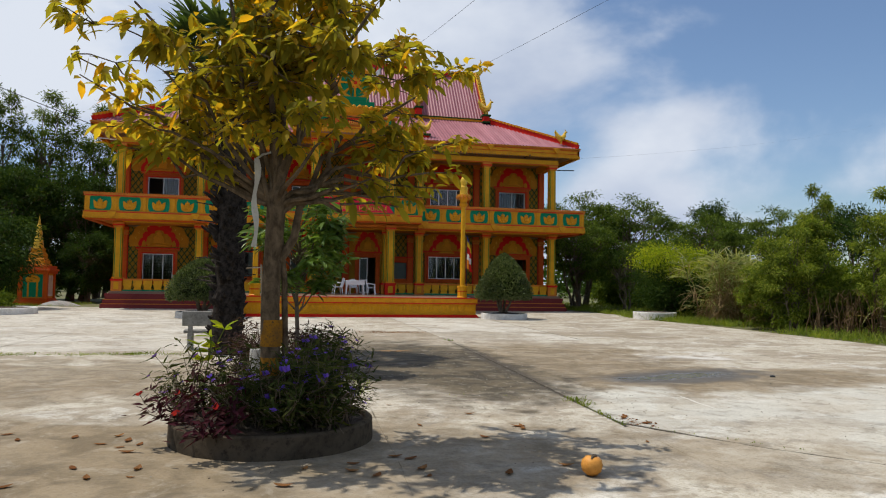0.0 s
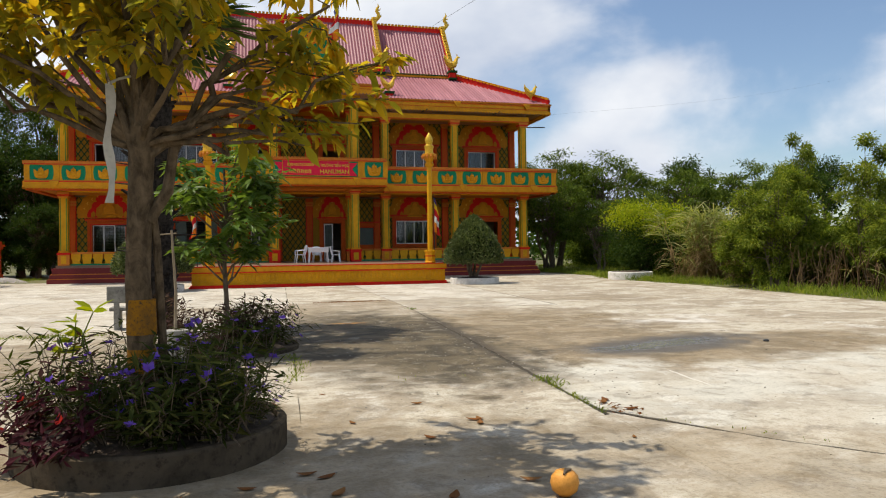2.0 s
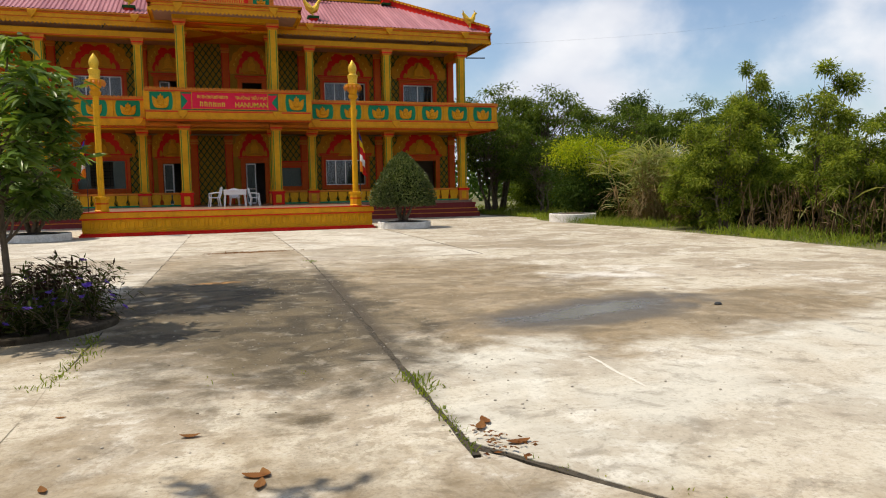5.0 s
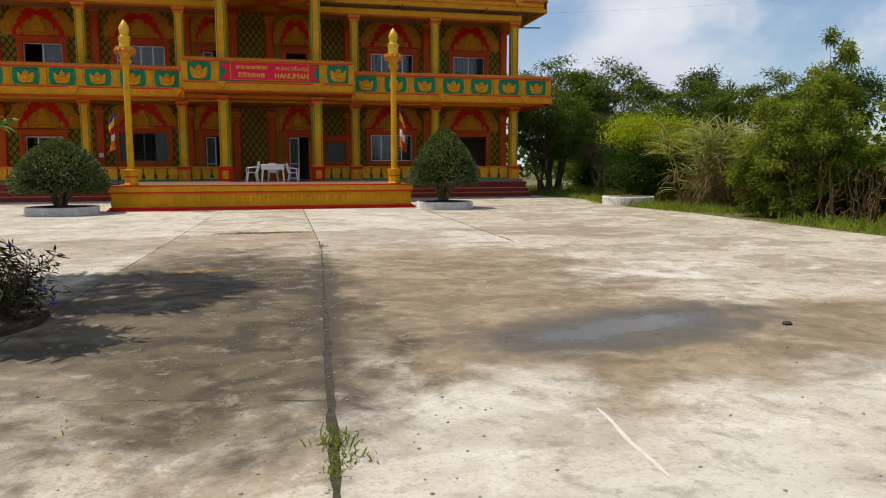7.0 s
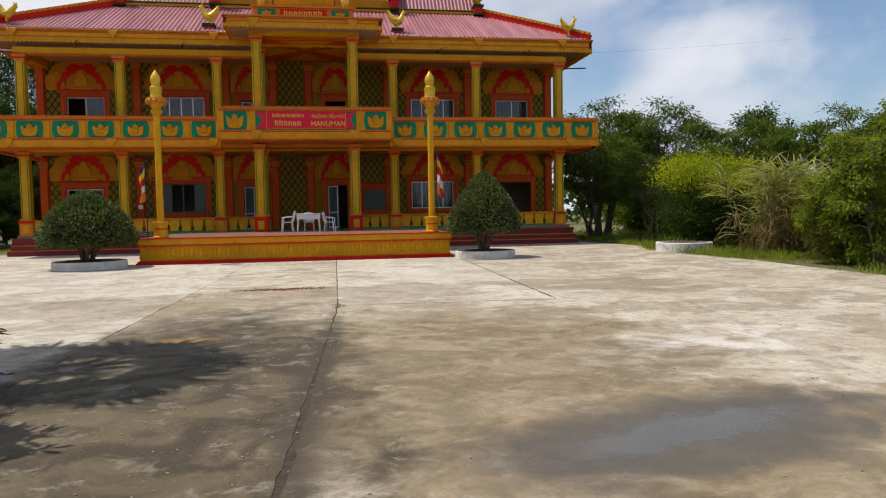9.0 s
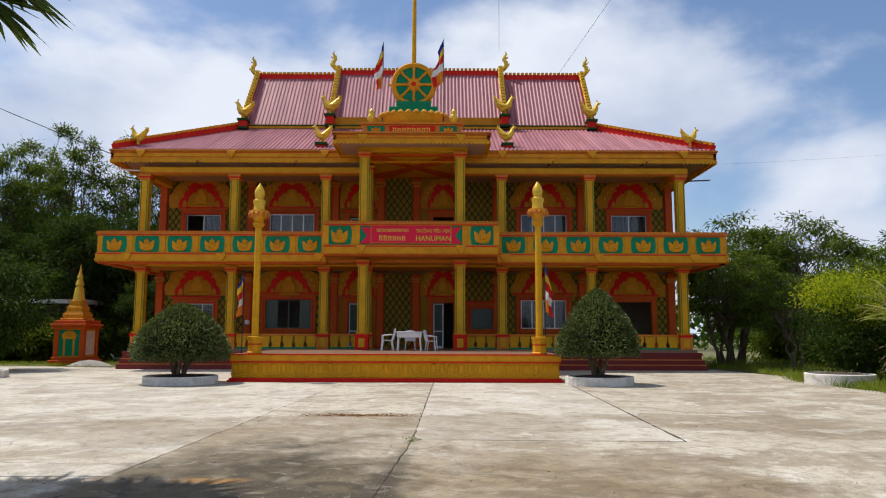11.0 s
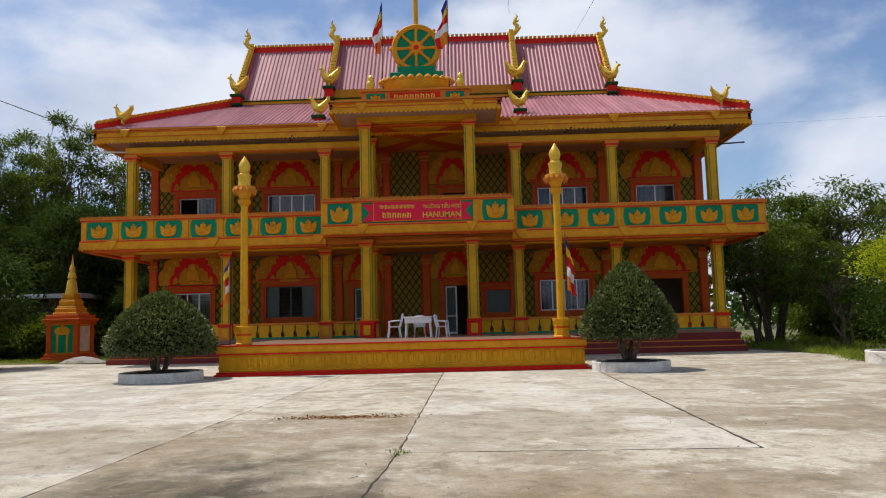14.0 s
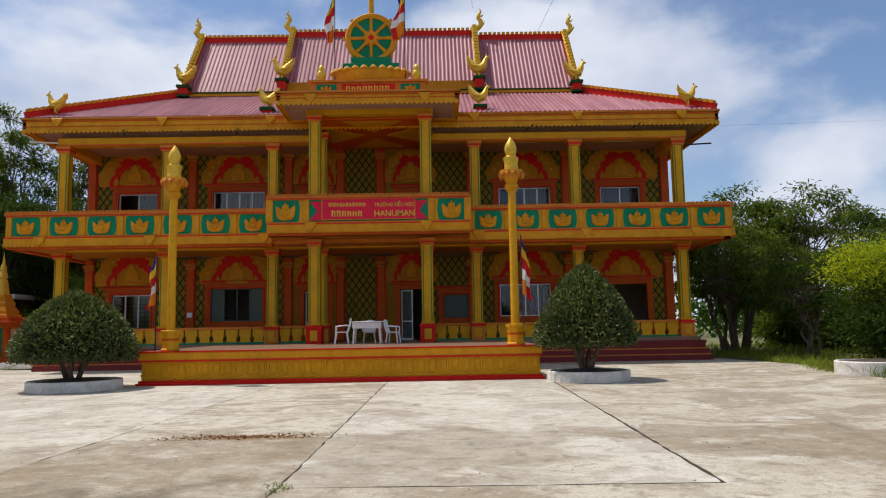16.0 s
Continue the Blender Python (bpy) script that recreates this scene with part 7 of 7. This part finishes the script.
def again(src, x, y, s, sz=None):
    return copy_thing(src, Matrix.LocRotScale((x, y, 0), Euler((0, 0, rng.uniform(0, 6.28))), (s, s, sz or s)))


for x, y, s in ((-24.2, 25.6, 1.1), (-20.6, 27.4, 1.08), (-17.2, 29.0, 1.05), (-31.0, 22.5, 1.12), (-34.5, 25.0, 1.05), (-14.2, 27.0, 0.9), (-38.5, 20.0, 1.0), (-29.0, 29.5, 1.1), (-36, 12, 0.95), (-41, 6, 1.0), (-40, 28, 1.1)):
    again(acacia, x, y, s)
for x, y, s in ((-17.2, 22.5, 1.0), (-25.5, 19.0, 0.9), (-29.5, 17.0, 0.95), (-14.8, 23.5, 0.8), (-33.5, 14.5, 1.0), (-22.5, 23.8, 1.05), (-30, 12.5, 0.6), (-34.5, 8.0, 0.7), (-15.4, 18.5, 0.5), (-37, 2, 1.0), (-36, -8, 1.0), (-37, -20, 1.0), (24, 27, 0.8)):
    again(dark, x, y, s)
for x, y, s in ((15.6, 13.0, 0.72), (20.8, 15.0, 0.95), (24.5, 12.0, 0.8), (20.0, 9.0, 0.6), (16.6, 8.2, 0.5), (27, 8, 0.8), (30, 18, 0.8)):
    again(broad, x, y, s)
for x, y, s in ((15.4, -6.6, 1.0), (17.2, -7.6, 0.85), (15.5, -13.0, 0.8), (17.4, -12.4, 0.95), (18.6, -4.4, 0.85), (15.8, -16.2, 0.82), (17.8, -16.0, 0.95), (15.6, -19.2, 0.8), (17.4, -18.4, 0.95), (15.0, -22.0, 0.8), (17.5, -22.0, 0.9), (20.5, -12, 0.95), (20.5, -17, 1.0), (20.5, -7, 0.95), (19.6, -1.6, 0.85), (16, -26, 1.0), (18, -29, 1.1), (16, -33, 1.1)):
    again(slim if rng.random() < 0.5 else slim2, x, y, s, s * rng.uniform(0.55, 1.12))
again(slim2, 16.3, -7.8, 0.85, 1.12)
for k in range(46):
    y = -32 + 46 * k / 45
    again(under, 18.2 + 3.2 * rng.random() + (2.0 if y > 2 else 0), y, rng.uniform(0.7, 1.25))
for k in range(16):
    again(under, -19.5 - 14 * rng.random(), 15.5 + 5 * rng.random(), rng.uniform(0.7, 1.2))
for k in range(3):
    again(under, 18.5 + 8 * rng.random(), 15 + 6 * rng.random(), rng.uniform(0.8, 1.2))
again(under, -14.95, 1.9, 0.42)
for x, y, s in ((38, 17, 0.9), (45, 22, 1.0), (41, 4, 0.8)):
    again(thin, x, y, s)


def cane(x, y, h, n, seed, label, dry=False):
    rng = np.random.default_rng(seed)
    t = thing("cane_clump", label, "cane", x, y)
    b = bmesh.new()
    at, al, at2, al2 = [], [], [], []
    for k in range(n):
        a, w = rng.uniform(0, 6.28), rng.uniform(0.1, 0.35 if dry else 1.0)
        c = np.array((rng.normal() * 0.45, rng.normal() * (0.7 if dry else 0.45), -0.05))
        e = c + np.array((math.cos(a) * w, math.sin(a) * w, h * rng.uniform(0.45, 0.8)))
        pts, rad = limb(c, e, 0.018, 0.008, rng, 0.03, 5)
        tube(b, pts, rad, 4)
        for i in range(5 if dry else 34):
            j = rng.integers(1, 5)
            f = rng.uniform(0, 6.28)
            dead = rng.random() < (0.96 if dry else 0.75 if j < 3 else 0.12)
            (at2 if dead else at).append(pts[j])
            (al2 if dead else al).append((math.cos(f) * 0.7 + math.cos(a) * 0.3, math.sin(f) * 0.7 + math.sin(a) * 0.3, rng.uniform(0.2, 1.2) if not dead else rng.uniform(-1.0, 1.4) if dry else rng.uniform(-1.0, 0.3)))
    tagged(part("stem", b, L_HUSK if dry else L_DRY, t), kind="stuff")
    tagged(part("foliage", leaf_mesh("foliage", at, al, 1.25, 0.045, L_CANE, 0.3, True, 0.62, seed), None, t), kind="stuff")
    tagged(part("dry_foliage", leaf_mesh("dry_foliage", at2, al2, 0.38 if dry else 0.85, 0.03, L_HUSK if dry else L_DRY, 0.3, True, 0.55, seed + 1), None, t, "dry straw-brown blades"), kind="stuff")
    return t


cane(15.6, -3.2, 3.6, 46, 61, "tall cane clump with arching pale blades")
cane(16.6, -4.6, 3.3, 34, 62, "tall cane clump with arching pale blades")
cane(14.9, -10.4, 1.9, 40, 66, "dry brown cane clump", True)
cane(15.0, -13.0, 1.9, 40, 63, "dry brown cane clump", True)
cane(15.1, -17.0, 2.3, 30, 64, "dry brown cane clump", True)

# verges and far woods
spots = []
for k in range(2200):
    y = rng.uniform(-30, 12)
    x = 13.0 + 4.2 * rng.random() ** 1.5 + (1.0 if y > 3 else 0)
    if noise.noise(Vector((x * 0.5, y * 0.3, 3.0))) < -0.12:
        continue
    spots.append((x, y, 0.16, 14, rng.uniform(0.5, 1.3)))
for k in range(500):
    spots.append((14.5 + 9 * rng.random(), 9 + 14 * rng.random(), 0.2, 9, rng.uniform(0.7, 1.3)))
grass("verge_grass", "bright green verge grass along the yard", spots, 0.42, 9, None, 0.018)
spots = []
for k in range(500):
    spots.append((-14.2 - 9 * rng.random(), 10.5 + 5 * rng.random(), 0.2, 10, rng.uniform(0.5, 1.1)))
grass("verge_grass", "rough green grass round the stupa", spots, 0.22, 10, None, 0.014)
at, al = [], []
for k in range(340):
    a = rng.uniform(0, 2 * math.pi)
    r = rng.uniform(58, 92)
    c = np.array((r * math.cos(a), r * math.sin(a), 0))
    h = rng.uniform(3, 6.5)
    n = 90
    o = rng.normal(size=(n, 3)) * np.array((2.4, 2.4, h * 0.35)) + np.array((0, 0, h * 0.5))
    o[:, 2] = np.abs(o[:, 2])
    at.append(c + o)
    al.append(rng.normal(size=(n, 3)))
woods = new("far_woods", leaf_mesh("far_woods", np.concatenate(at), np.concatenate(al), 1.1, 0.6, L_DARK, seed=5))
tagged(woods, "low belt of far dark woods", "woods", kind="stuff")

# ---- overhead cables ----
def cable(name, p, q, sag, r=0.012):
    b = bmesh.new()
    pts = []
    for i in range(15):
        t = i / 14
        v = Vector(p).lerp(Vector(q), t)
        v.z -= sag * 4 * t * (1 - t)
        pts.append(v)
    tagged(part(name, tube(b, pts, r, 5), CABLE), "thin black overhead cable", "cable", "overhead cables")


cable("cable", (-13.1, 8.2, 9.35), (-65.3, 43.6, 34.7), 0.6, 0.022)
cable("cable", (7.4, 15.0, 15.1), (6.1, -27.6, 7.8), 0.1, 0.007)
cable("cable", (4.55, 15.0, 16.95), (1.26, -25.1, 6.8), 0.1, 0.007)
cable("cable", (13.3, 8.4, 9.0), (85.0, 62.0, 27.0), 0.6, 0.003)
